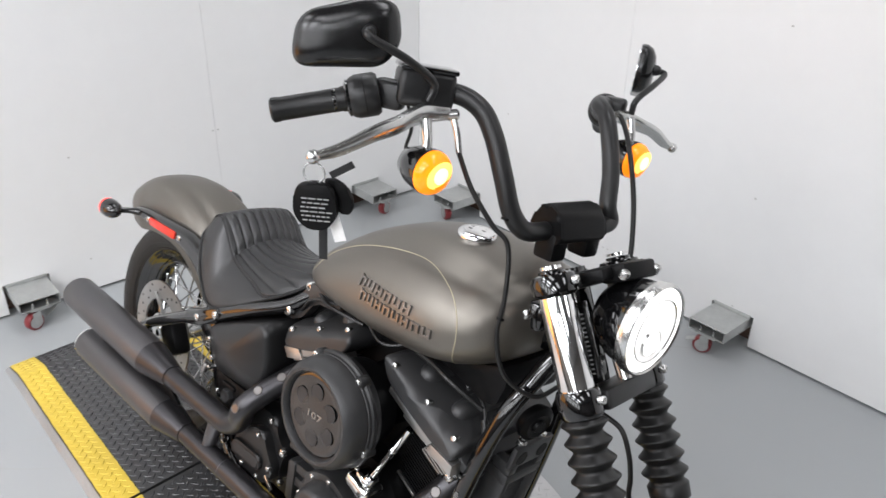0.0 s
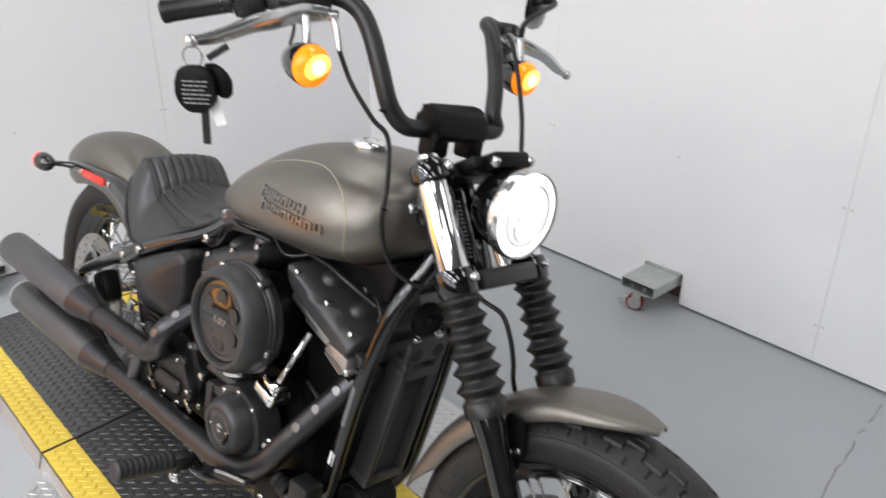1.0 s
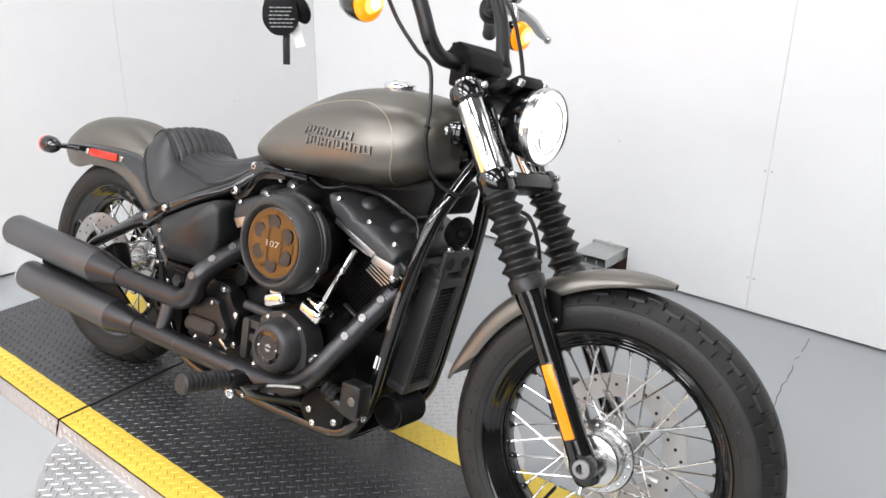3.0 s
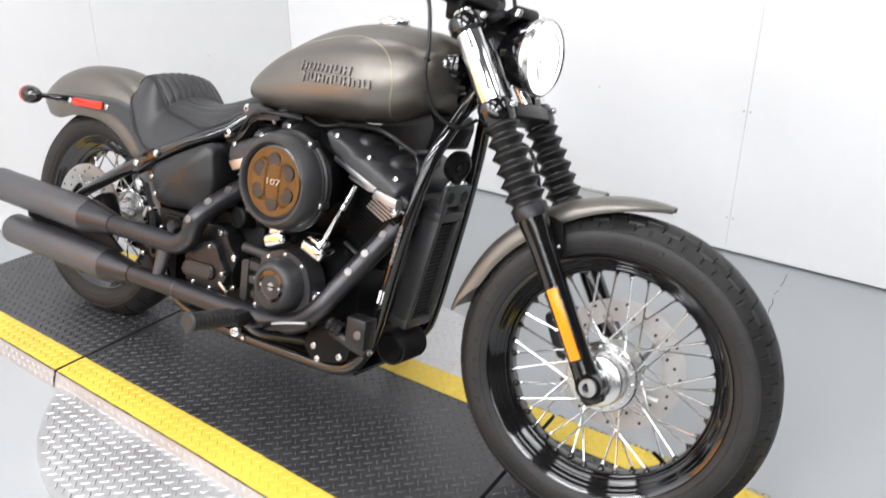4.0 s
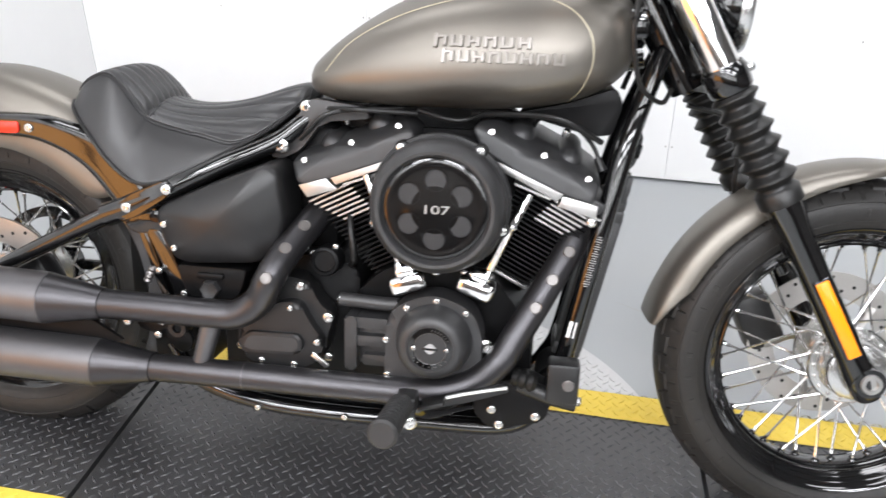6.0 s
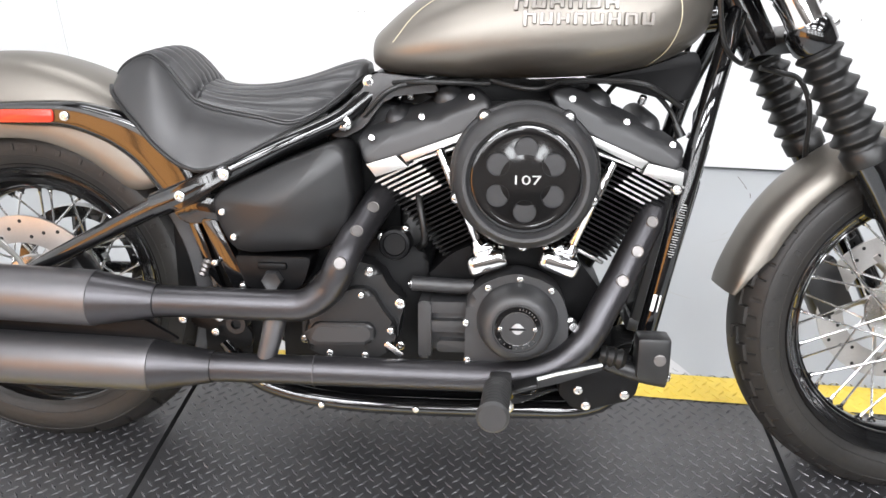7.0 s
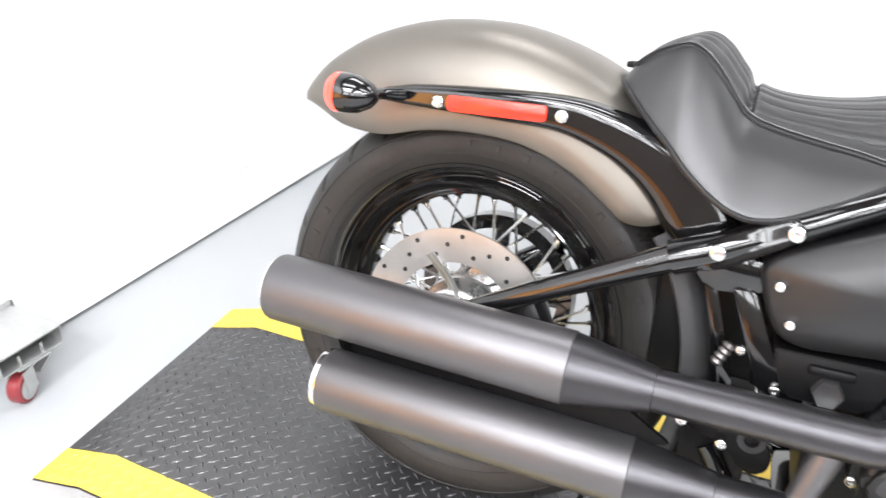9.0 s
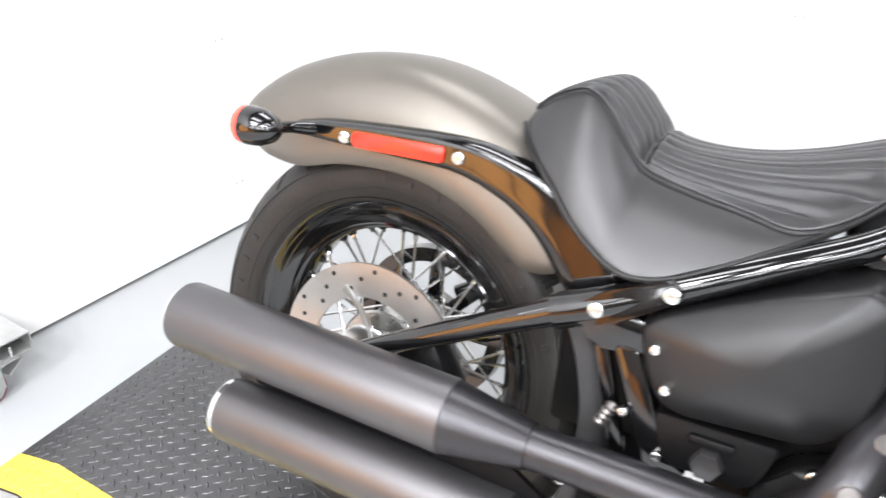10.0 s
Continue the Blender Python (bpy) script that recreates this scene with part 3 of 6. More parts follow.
def bolt(at, direction, r=0.007, parent=bike, h=0.006, name="bolt"):
    """A round socket-head bolt; alike ones share one mesh."""
    key = (r, h)
    if key not in BOLTS:
        bm = bmesh.new()
        r *= 0.9
        add_lathe(bm, [(r, -0.004), (r, h * 0.62), (r * 0.93, h * 0.85), (r * 0.75, h * 0.98), (r * 0.40, h * 1.02), (r * 0.34, h * 0.72), (0, h * 0.68)], Matrix.Identity(4), 14)
        ob = part(name, bm, BOLT_STEEL, parent)
        ob.matrix_basis = Matrix.Translation(at) @ frame_to(direction)
        BOLTS[key] = ob
        return ob
    return again(name, BOLTS[key], parent, Matrix.Translation(at) @ frame_to(direction))


# wheels ---------------------------------------------------------------
def tyre_mesh(R, width, bead, groove):
    """A round-shouldered tyre about the y axis, grooves cut into its tread."""
    bm = bmesh.new()
    n = 840
    half = width / 2
    crown = []
    for k in range(49):
        u = -1 + 2 * k / 48
        drop = (R - bead) * 0.36 * abs(u) ** 2.3
        crown.append((u * half * (1 - 0.04 * abs(u)), R - drop))
    side = [(half * 1.0, R - (R - bead) * 0.5), (half * 0.985, R - (R - bead) * 0.66), (half * 0.90, R - (R - bead) * 0.84), (half * 0.74, bead)]
    prof = [(-y, r) for y, r in side[::-1]] + crown + side
    rows = []
    for i in range(n):
        a = 2 * math.pi * i / n
        row = []
        for k, (y, r) in enumerate(prof):
            u = y / half
            if 5 <= k <= len(prof) - 6:
                r -= groove(a, u)
            row.append(bm.verts.new((r * math.cos(a), y, r * math.sin(a))))
        rows.append(row)
    for i in range(n):
        p, q = rows[i], rows[(i + 1) % n]
        for k in range(len(prof) - 1):
            bm.faces.new((p[k], p[k + 1], q[k + 1], q[k]))
    return bm


def front_groove(a, u):
    """A stepped groove round each shoulder, with hooked branches to either side."""
    s = (a * 28 / (2 * math.pi) + (0.5 if u > 0 else 0)) % 1.0
    v = abs(u)
    low, high = 0.46, 0.66
    if (s < 0.53 and abs(v - low) < 0.026) or (s > 0.47 and abs(v - high) < 0.026):
        return 0.0055
    if low < v < high and min(s, 1 - s, abs(s - 0.5)) < 0.030:
        return 0.0055
    if 0.20 < v < low and abs(s - 0.04 - 0.30 * (low - v)) < 0.030:
        return 0.0055
    if abs(v - 0.20) < 0.026 and 0.10 < s < 0.42:
        return 0.004
    if high < v < 0.86 and abs(s - 0.72 - 0.10 * (v - high)) < 0.026:
        return 0.0035
    if high + 0.06 < v < 0.92 and abs(s - 0.28) < 0.026:
        return 0.0030
    return 0.0


def rear_groove(a, u):
    s = (a * 26 / (2 * math.pi) + (0.5 if u > 0 else 0)) % 1.0
    v = abs(u)
    if v < 0.04:
        return 0.004
    if 0.25 < v < 0.85 and abs(s - 0.2 - 0.5 * v) < 0.06:
        return 0.004
    return 0.0


def wheel(name, centre, R, width, bead, groove, opening, hub_r, hub_half, disc_y, disc_r, spokes, label):
    rim_half = min(0.052, width * 0.40)
    prof = [(bead + 0.010, -rim_half - 0.008), (bead + 0.012, -rim_half - 0.004), (bead, -rim_half), (bead - 0.003, -rim_half * 0.82), (bead - 0.009, -rim_half * 0.78), (bead - 0.011, -rim_half * 0.66), (bead - 0.019, -rim_half * 0.62), (bead - 0.022, -rim_half * 0.50), (opening + 0.006, -rim_half * 0.46), (opening + 0.002, -rim_half * 0.36), (opening, -rim_half * 0.3),
            (opening, rim_half * 0.3), (opening + 0.002, rim_half * 0.36), (opening + 0.006, rim_half * 0.46), (bead - 0.022, rim_half * 0.50), (bead - 0.019, rim_half * 0.62), (bead - 0.011, rim_half * 0.66), (bead - 0.009, rim_half * 0.78), (bead - 0.003, rim_half * 0.82), (bead, rim_half), (bead + 0.012, rim_half + 0.004), (bead + 0.010, rim_half + 0.008),
            (bead + 0.016, rim_half), (bead + 0.004, 0), (bead + 0.016, -rim_half)]
    rim = part(name, lathe(prof, (0, 0, 0), (0, 1, 0), 120, True), GLOSS_BLACK, bike, label, 75)
    rim.matrix_basis = Matrix.Translation(centre)
    part("tyre", tyre_mesh(R, width, bead, groove), RUBBER, rim, "black rubber tyre with hooked tread grooves", 30)
    for k, (rr, yy) in enumerate(((bead - 0.002, 0.83), (bead - 0.010, 0.70), (opening + 0.010, 0.62), (opening + 0.004, 0.42))):
        for s in (-1, 1):
            part("rim_ridge", lathe([(rr - 0.0012, -0.0012), (rr - 0.0026, 0), (rr - 0.0012, 0.0012), (rr + 0.001, 0)], (0, s * rim_half * yy, 0), (0, 1, 0), 96, True), GLOSS_BLACK, rim)
    for s in (-1, 1):
        for f in (0.36, 0.72):
            rr = R - (R - bead) * f
            yy = width / 2 * float(np.interp(f, (0.36, 0.5, 0.66, 0.84), (0.97, 1.0, 0.985, 0.90)))
            part("sidewall_ridge", lathe([(rr - 0.0016, 0), (rr - 0.0004, 0.0011), (rr + 0.0004, 0.0011), (rr + 0.0016, 0)], (0, s * (yy - 0.0004), 0), (0, s, 0), 120), RUBBER, rim)
    rr, yy = R - (R - bead) * 0.55, -width / 2
    for k in range(18):
        a = radians(20 + 9 * k + (50 if k > 8 else 0))
        bar = part("print_bar", box((rr, yy, 0), (0.011, 0.0022, 0.0050 if k % 3 else 0.0085), None, 0.0006, 1), RUBBER, rim)
        bar.matrix_basis = Matrix.Rotation(-a, 4, "Y")
    flange = hub_r
    hub = lathe([(0.012, -hub_half - 0.012), (hub_r * 0.55, -hub_half - 0.012), (hub_r * 0.62, -hub_half), (flange, -hub_half), (flange + 0.003, -hub_half + 0.003), (flange, -hub_half + 0.007), (hub_r * 0.62, -hub_half + 0.010),
                 (hub_r * 0.52, -hub_half * 0.4), (hub_r * 0.52, hub_half * 0.4), (hub_r * 0.62, hub_half - 0.010), (flange, hub_half - 0.007), (flange + 0.003, hub_half - 0.003), (flange, hub_half), (hub_r * 0.6, hub_half), (0.012, hub_half + 0.010)],
                (0, 0, 0), (0, 1, 0), 48)
    part("hub", hub, POLISHED, rim, "polished aluminium hub")
    # laced spokes, each a bar with a nipple at the rim
    proto = {}
    for i in range(spokes):
        side = -1 if i % 2 else 1
        cross = 1 if (i // 2) % 2 else -1
        a_rim = 2 * math.pi * (i + 0.5) / spokes
        a_hub = a_rim + cross * radians(38)
        p = Vector((flange * 0.93 * math.cos(a_hub), side * (hub_half - 0.004 + 0.003 * cross), flange * 0.93 * math.sin(a_hub)))
        q = Vector((opening * 1.0 * math.cos(a_rim), side * rim_half * 0.12, opening * math.sin(a_rim)))
        key = "s"
        d = q - p
        if key not in proto:
            b = bmesh.new()
            add_lathe(b, [(0.0022, 0), (0.0022, 0.90), (0.0033, 0.905), (0.0033, 1.0)], Matrix.Identity(4), 7)
            proto[key] = part("spoke", b, SPOKE_STEEL, rim)
            proto[key].matrix_basis = Matrix.Translation(p) @ frame_to(d) @ Matrix.Diagonal((1, 1, d.length, 1))
        else:
            again("spoke", proto[key], rim, Matrix.Translation(p) @ frame_to(d) @ Matrix.Diagonal((1, 1, d.length, 1)))
    # raised nipple seats round the inside of the rim
    seat_ob = None
    for i in range(spokes):
        a_rim = 2 * math.pi * (i + 0.5) / spokes
        at = Vector((opening * math.cos(a_rim), (1 if i % 2 == 0 else -1) * rim_half * 0.12, opening * math.sin(a_rim)))
        m = Matrix.Translation(at) @ frame_to(Vector((-at.x, 0, -at.z)))
        if seat_ob is None:
            seat_ob = part("nipple_seat", lathe([(0.0085, -0.001), (0.0075, 0.002), (0.0050, 0.0045), (0.0036, 0.005), (0.0036, 0.009), (0, 0.0095)], (0, 0, 0), (0, 0, 1), 10), GLOSS_BLACK, rim)
            seat_ob.matrix_basis = m
        else:
            again("nipple_seat", seat_ob, rim, m)
    # brake disc: a ring on a slotted carrier, dark plugs for its drilled holes' shade
    bm = bmesh.new()
    n_hole = 36
    inner = disc_r * 0.66
    add_lathe(bm, [(inner, -0.0025), (disc_r, -0.0025), (disc_r, 0.0025), (inner, 0.0025)], Matrix.Translation((0, disc_y, 0)) @ frame_to((0, 1, 0)), 96, True)
    disc = part("brake_disc", bm, DISC_STEEL, bike, "drilled steel brake disc")
    disc.matrix_basis = Matrix.Translation(centre)
    hole = None
    for i in range(n_hole):
        a = 2 * math.pi * i / n_hole
        r = disc_r * (0.93, 0.84, 0.75)[i % 3]
        m = Matrix.Translation((r * math.cos(a), disc_y, r * math.sin(a)))
        if hole is None:
            hole = part("drilled_hole", lathe([(0, -0.0030), (0.0036, -0.0030), (0.0036, 0.0030), (0, 0.0030)], (0, 0, 0), (0, 1, 0), 10), HOLE_SHADE, disc)
            hole.matrix_basis = m
        else:
            again("drilled_hole", hole, disc, m)
    arm = None
    rear = disc_y < 0
    out = -1 if rear else 1
    for i in range(5):
        a = 2 * math.pi * i / 5 + 0.3
        m = Matrix.Rotation(-a, 4, "Y")
        if arm is None:
            wide = 1.5 if rear else 1.0
            b = tube([(hub_r * 0.5, disc_y, 0), (disc_r * 0.45, disc_y, disc_r * 0.10), (inner + 0.004, disc_y, disc_r * 0.34)], [0.011 * wide, 0.008 * wide, 0.010 * wide], 8, 6, True, 0.35)
            arm = part("carrier_arm", b, MACHINED if rear else DISC_STEEL, disc)
            arm.matrix_basis = m
        else:
            again("carrier_arm", arm, disc, m)
    if rear:
        part("carrier_boss", lathe([(0.010, -0.016), (0.024, -0.016), (0.028, -0.011), (0.050, -0.009), (0.056, -0.006), (0.057, 0.0)], (0, disc_y, 0), (0, 1, 0), 48), POLISHED, disc, "polished disc carrier")
    part("carrier_ring", lathe([(0.016, -0.004), (hub_r * 0.72, -0.004), (hub_r * 0.72, 0.004), (0.016, 0.004)], (0, disc_y, 0), (0, 1, 0), 40, True), POLISHED, disc)
    for i in range(5):
        a = 2 * math.pi * i / 5
        bolt((hub_r * 0.6 * math.cos(a), disc_y + (-0.0088 if disc_y < 0 else 0.004), hub_r * 0.6 * math.sin(a)), (0, -1 if disc_y < 0 else 1, 0), 0.006, disc)
    return rim, disc


front_wheel, front_disc = wheel("front_wheel", FRONT, 0.333, 0.130, 0.241, front_groove, 0.2135, 0.060, 0.052, 0.068, 0.143, 40, "black spoked front wheel with polished hub")
rear_wheel, _ = wheel("rear_wheel", REAR, 0.3245, 0.136, 0.230, rear_groove, 0.187, 0.066, 0.060, -0.088, 0.150, 40, "black spoked rear wheel with polished hub")

part("valve_stem", tube([(0.139, -0.012, -0.150), (0.128, -0.022, -0.138), (0.122, -0.028, -0.132)], [0.005, 0.004, 0.0042], 10, 4), DULL_BLACK, front_wheel)
# belt pulley behind the rear spokes
bm = lathe([(0.108, -0.010), (0.132, -0.012), (0.134, 0.012), (0.108, 0.010)], (0, 0.105, 0), (0, 1, 0), 72, True)
pulley = part("belt_pulley", bm, GLOSS_BLACK, bike, "black belt pulley with open windows")
pulley.matrix_basis = Matrix.Translation(REAR)
part("pulley_boss", lathe([(0.02, -0.012), (0.055, -0.012), (0.055, 0.012), (0.02, 0.012)], (0, 0.105, 0), (0, 1, 0), 40, True), GLOSS_BLACK, pulley)
for i in range(8):
    ob = part("pulley_web", box((0.082, 0.105, 0), (0.066, 0.016, 0.024), None, 0.004), GLOSS_BLACK, pulley)
    ob.matrix_basis = Matrix.Rotation(2 * math.pi * i / 8, 4, "Y")
# the drilled front hub cover
part("hub_cover", lathe([(0.072, 0.010), (0.073, 0.004), (0.070, 0.0), (0.056, -0.001), (0.054, -0.004), (0.0535, -0.026), (0.050, -0.033), (0.043, -0.036), (0.030, -0.037), (0.014, -0.037)], (0, -0.054, 0), (0, 1, 0), 56), POLISHED, front_wheel)
for i in range(18):
    a = 2 * math.pi * i / 18
    bolt((0.063 * math.cos(a), -0.0548, 0.063 * math.sin(a)), RIGHT, 0.0035, front_wheel, 0.003)

# fork ----------------------------------------------------------------
unsteered = set(bike.children)
RAKE = radians(28.5)
FORK_UP = Vector((-math.sin(RAKE), 0, math.cos(RAKE)))


def on_fork(z, y):
    """The point of a fork leg's axis at that height."""
    return Vector((0.465 + (0.945 - z) * math.tan(RAKE), y, z))


for s in (-1, 1):
    y = s * 0.113
    base = on_fork(0.316, y)
    low = part("fork_lower", lathe([(0, -0.028), (0.020, -0.028), (0.026, -0.018), (0.027, 0.02), (0.0245, 0.06), (0.0255, 0.30), (0.030, 0.335), (0.031, 0.36), (0, 0.362)], base, FORK_UP, 28), GLOSS_BLACK, bike)
    part("axle_clamp", lathe([(0.013, -0.004), (0.026, -0.004), (0.027, 0.004), (0.027, 0.046), (0, 0.05)], (FRONT.x, s * 0.135, FRONT.z), (0, -s, 0), 24), GLOSS_BLACK, low)
    part("axle_nut", lathe([(0.018, -0.004), (0.018, 0.004), (0.0165, 0.006), (0.0105, 0.006), (0.0095, 0.001), (0, 0.001)], (FRONT.x, s * 0.138, FRONT.z), (0, s, 0), 24), MACHINED, low)
    # rubber gaiter: a stack of pleats
    z0 = 0.632
    length = 0.180 / math.cos(RAKE)
    prof = [(0, -0.006), (0.036, -0.006), (0.037, 0.018), (0.033, 0.022)]
    pleats = 6
    for k in range(pleats):
        h = 0.026 + k * (length - 0.03) / pleats
        step = (length - 0.03) / pleats
        r = 0.0415 - 0.0008 * k
        prof += [(r - 0.0118, h), (r - 0.0102, h + step * 0.12), (r - 0.0045, h + step * 0.34), (r - 0.0010, h + step * 0.45), (r, h + step * 0.52), (r - 0.0012, h + step * 0.59), (r - 0.0050, h + step * 0.70), (r - 0.0104, h + step * 0.90)]
    prof += [(0.028, length), (0, length)]
    part("fork_gaiter", lathe(prof, on_fork(z0, y), FORK_UP, 36), SOFT_RUBBER, bike, "pleated black rubber fork gaiter", 85)
    part("fork_clamp", lathe([(0, -0.026), (0.030, -0.026), (0.0355, -0.018), (0.0365, 0.0), (0.0365, 0.014), (0.033, 0.022), (0, 0.024)], on_fork(0.824, y), FORK_UP, 32), GLOSS_BLACK, bike)
    part("fork_cover", lathe([(0.0285, 0), (0.0290, 0.004), (0.0290, 0.165), (0.0280, 0.168), (0, 0.168)], on_fork(0.838, y), FORK_UP, 40), CHROME, bike, "chrome upper fork cover")
    cap = part("fork_cap", lathe([(0, -0.016), (0.031, -0.016), (0.037, -0.010), (0.038, 0.008), (0.034, 0.018), (0.022, 0.021), (0.021, 0.025), (0, 0.026)], on_fork(0.988, y), FORK_UP, 32), GLOSS_BLACK, bike)
    part("cap_plug", lathe([(0.019, 0), (0.018, 0.005), (0, 0.006)], on_fork(1.012, y), FORK_UP, 12), CHROME, cap)
    fwd = Vector((math.cos(RAKE), 0, math.sin(RAKE)))
    bolt(on_fork(0.826, y) + fwd * 0.036 + Vector((0, -s * 0.0, 0)), fwd, 0.0085, bike, 0.010)
    bolt(on_fork(0.992, y) + fwd * 0.036, fwd, 0.0085, bike, 0.010)
# amber reflectors on the right and left legs
for s in (-1, 1):
    a, b = on_fork(0.50, s * 0.139), on_fork(0.372, s * 0.139)
    mid = (a + b) / 2
    turn = Matrix.Rotation(-RAKE, 4, "Y")
    part("reflector", box(mid, (0.022, 0.006, (a - b).length), turn, 0.0026), AMBER_REFLECTOR_GLOW, bike, "long amber side reflector")
    part("reflector_base", box(mid + Vector((0, -s * 0.004, 0)), (0.027, 0.006, (a - b).length + 0.008), turn, 0.002), GLOSS_BLACK, bike)
# yokes
fork_turn = Matrix.Rotation(-RAKE, 4, "Y")
lower = on_fork(0.824, 0) + Vector((0.010, 0, 0))
part("lower_yoke", box(lower, (0.058, 0.17, 0.034), fork_turn, 0.008), SATIN_BLACK, bike)
part("upper_yoke", box(on_fork(0.988, 0), (0.060, 0.175, 0.026), fork_turn, 0.007), SATIN_BLACK, bike)
part("yoke_bridge", box(on_fork(1.0, 0) + Vector((0.045, 0, 0.012)), (0.05, 0.16, 0.022), fork_turn, 0.006), DULL_BLACK, bike)
part("steering_head", lathe([(0.031, -0.03), (0.033, 0), (0.033, 0.15), (0.031, 0.18)], on_fork(0.83, 0) + Vector((-0.045, 0, 0)), FORK_UP, 28), GLOSS_BLACK, bike)
part("number_strip", box(on_fork(0.91, -0.055) + Vector((0.018, -0.02, 0)), (0.028, 0.006, 0.13), fork_turn, 0.002), GLOSS_BLACK, bike)
for k in range(14):
    part("print_bar", box(on_fork(0.865 + k * 0.0065, -0.0795) + Vector((0.019, 0, 0)), (0.005, 0.0006, 0.0022), fork_turn), GREY_PRINT_GLINT, bike)

# front fender
def fender_loft(spine, half_top, thick=0.0022, n=22):
    """spine: (x, z of the crown, x, z of the edge, half width); an arch between the two edges."""
    rings = []
    for cx, cz, ex, ez, w in spine:
        outer, inner = [], []
        for k in range(n + 1):
            a = math.pi * k / n
            c, sn = math.cos(a), math.sin(a)
            yy = -w * math.copysign(abs(c) ** 0.72, c)
            f = abs(sn) ** 0.72
            outer.append(Vector((ex + (cx - ex) * f, yy, ez + (cz - ez) * f)))
        mid = Vector((ex, 0, ez))
        for p in outer[::-1]:
            q = p.copy()
            q.y *= 1 - thick / w
            d = Vector((cx - ex, 0, cz - ez))
            q -= d.normalized() * thick if d.length else d
            inner.append(q)
        rings.append(outer + inner)
    return loft(rings)


def arc_spine(centre, r_crown, drop, a0, a1, n, w, w_ends=None):
    out = []
    for k in range(n + 1):
        t = k / n
        a = radians(a0 + (a1 - a0) * t)
        d = Vector((math.cos(a), math.sin(a)))
        ww = w
        dd = drop
        if w_ends:
            e = min(1.0, min(t / w_ends[0], (1 - t) / w_ends[1]))
            e = math.sqrt(max(0.0, 1 - (1 - e) ** 2))
            ww = w * (0.45 + 0.55 * e) if w_ends else w
        out.append((centre.x + r_crown * d.x, centre.z + r_crown * d.y, centre.x + (r_crown - dd) * d.x, centre.z + (r_crown - dd) * d.y, ww))
    return out


spine = []
for k in range(33):
    t = k / 32
    a = radians(170 + (77.5 - 170) * t)
    r = 0.362 + 0.010 * max(0, t - 0.5)
    drop = 0.046 * (1 - max(0, (t - 0.45) / 0.55) ** 1.6 * 0.78) * (0.22 + 0.78 * min(1, t / 0.16))
    w = 0.066 * (1 - max(0, (t - 0.80) / 0.20) ** 2 * 0.75) * (1 - max(0, (0.06 - t) / 0.06) ** 2 * 0.12)
    spine.append((FRONT.x + r * math.cos(a), FRONT.z + r * math.sin(a), FRONT.x + (r - drop) * math.cos(a), FRONT.z + (r - drop) * math.sin(a), w))
part("front_fender", fender_loft(spine, 0), OLIVE_PAINT, bike, "short satin olive grey front fender", 50)
for s in (-1, 1):
    out = [(0.655, 0.635), (0.69, 0.625), (0.70, 0.57), (0.685, 0.52), (0.66, 0.53), (0.655, 0.58)]
    part("fender_bracket", slab(rounded(out, 0.01), s * 0.073, s * 0.079), DULL_BLACK, bike)
    for bx, bz in ((0.683, 0.545), (0.688, 0.575)):
        bolt((bx, s * 0.078, bz), (0, s, 0), 0.006)

steered = [front_wheel, front_disc, *(o for o in bike.children if o not in unsteered)]

# rear fender
RF_TOP = [(-1.105, 0.640), (-1.095, 0.660), (-1.054, 0.705), (-0.985, 0.748), (-0.895, 0.776), (-0.81, 0.783), (-0.740, 0.776), (-0.660, 0.752), (-0.590, 0.716), (-0.530, 0.668), (-0.494, 0.626), (-0.480, 0.592)]
RF_EDGE = [(-1.085, 0.635), (-1.05, 0.630), (-1.00, 0.618), (-0.93, 0.615), (-0.855, 0.632), (-0.78, 0.637), (-0.715, 0.630), (-0.650, 0.605), (-0.600, 0.570), (-0.572, 0.551), (-0.540, 0.550), (-0.503, 0.566)]
RF_W = [0.035, 0.062, 0.088, 0.102, 0.108, 0.110, 0.110, 0.110, 0.110, 0.110, 0.108, 0.105]
top, edge = smooth_path([(x, 0, z) for x, z in RF_TOP], 5), smooth_path([(x, 0, z) for x, z in RF_EDGE], 5)
widths = np.interp(np.linspace(0, 11, len(top)), range(12), RF_W)
part("rear_fender", fender_loft([(a.x, a.z, b.x, b.z, w) for a, b, w in zip(top, edge, widths)], 0, n=30), OLIVE_PAINT, bike, "satin olive grey rear fender", 80)

STRUT_TOP = [(-0.915, 0.684), (-0.86, 0.693), (-0.74, 0.700), (-0.65, 0.700), (-0.588, 0.688), (-0.535, 0.672), (-0.49, 0.648), (-0.45, 0.610), (-0.432, 0.578)]
STRUT_LOW = [(-0.908, 0.664), (-0.86, 0.661), (-0.75, 0.657), (-0.67, 0.653), (-0.612, 0.634), (-0.574, 0.611), (-0.547, 0.585), (-0.526, 0.557), (-0.510, 0.540)]


def strut_mesh(s):
    """A bar with a rounded outer face, following the fender's flank."""
    tops, lows = smooth_path([(x, 0, z) for x, z in STRUT_TOP], 6), smooth_path([(x, 0, z) for x, z in STRUT_LOW], 6)
    rings = []
    for i, (a, b) in enumerate(zip(tops, lows)):
        ring = []
        full = 0.017 + 0.008 * max(0.0, i / (len(tops) - 1) - 0.4)
        for k in range(13):
            t = k / 12
            bulge = full * (1 - abs(2 * t - 1) ** 7)
            p = a.lerp(b, t)
            ring.append(Vector((p.x, s * (0.1155 + bulge), p.z)))
        ring += [Vector((b.x, s * 0.109, b.z)), Vector((a.x, s * 0.109, a.z))]
        rings.append(ring)
    return loft(rings)


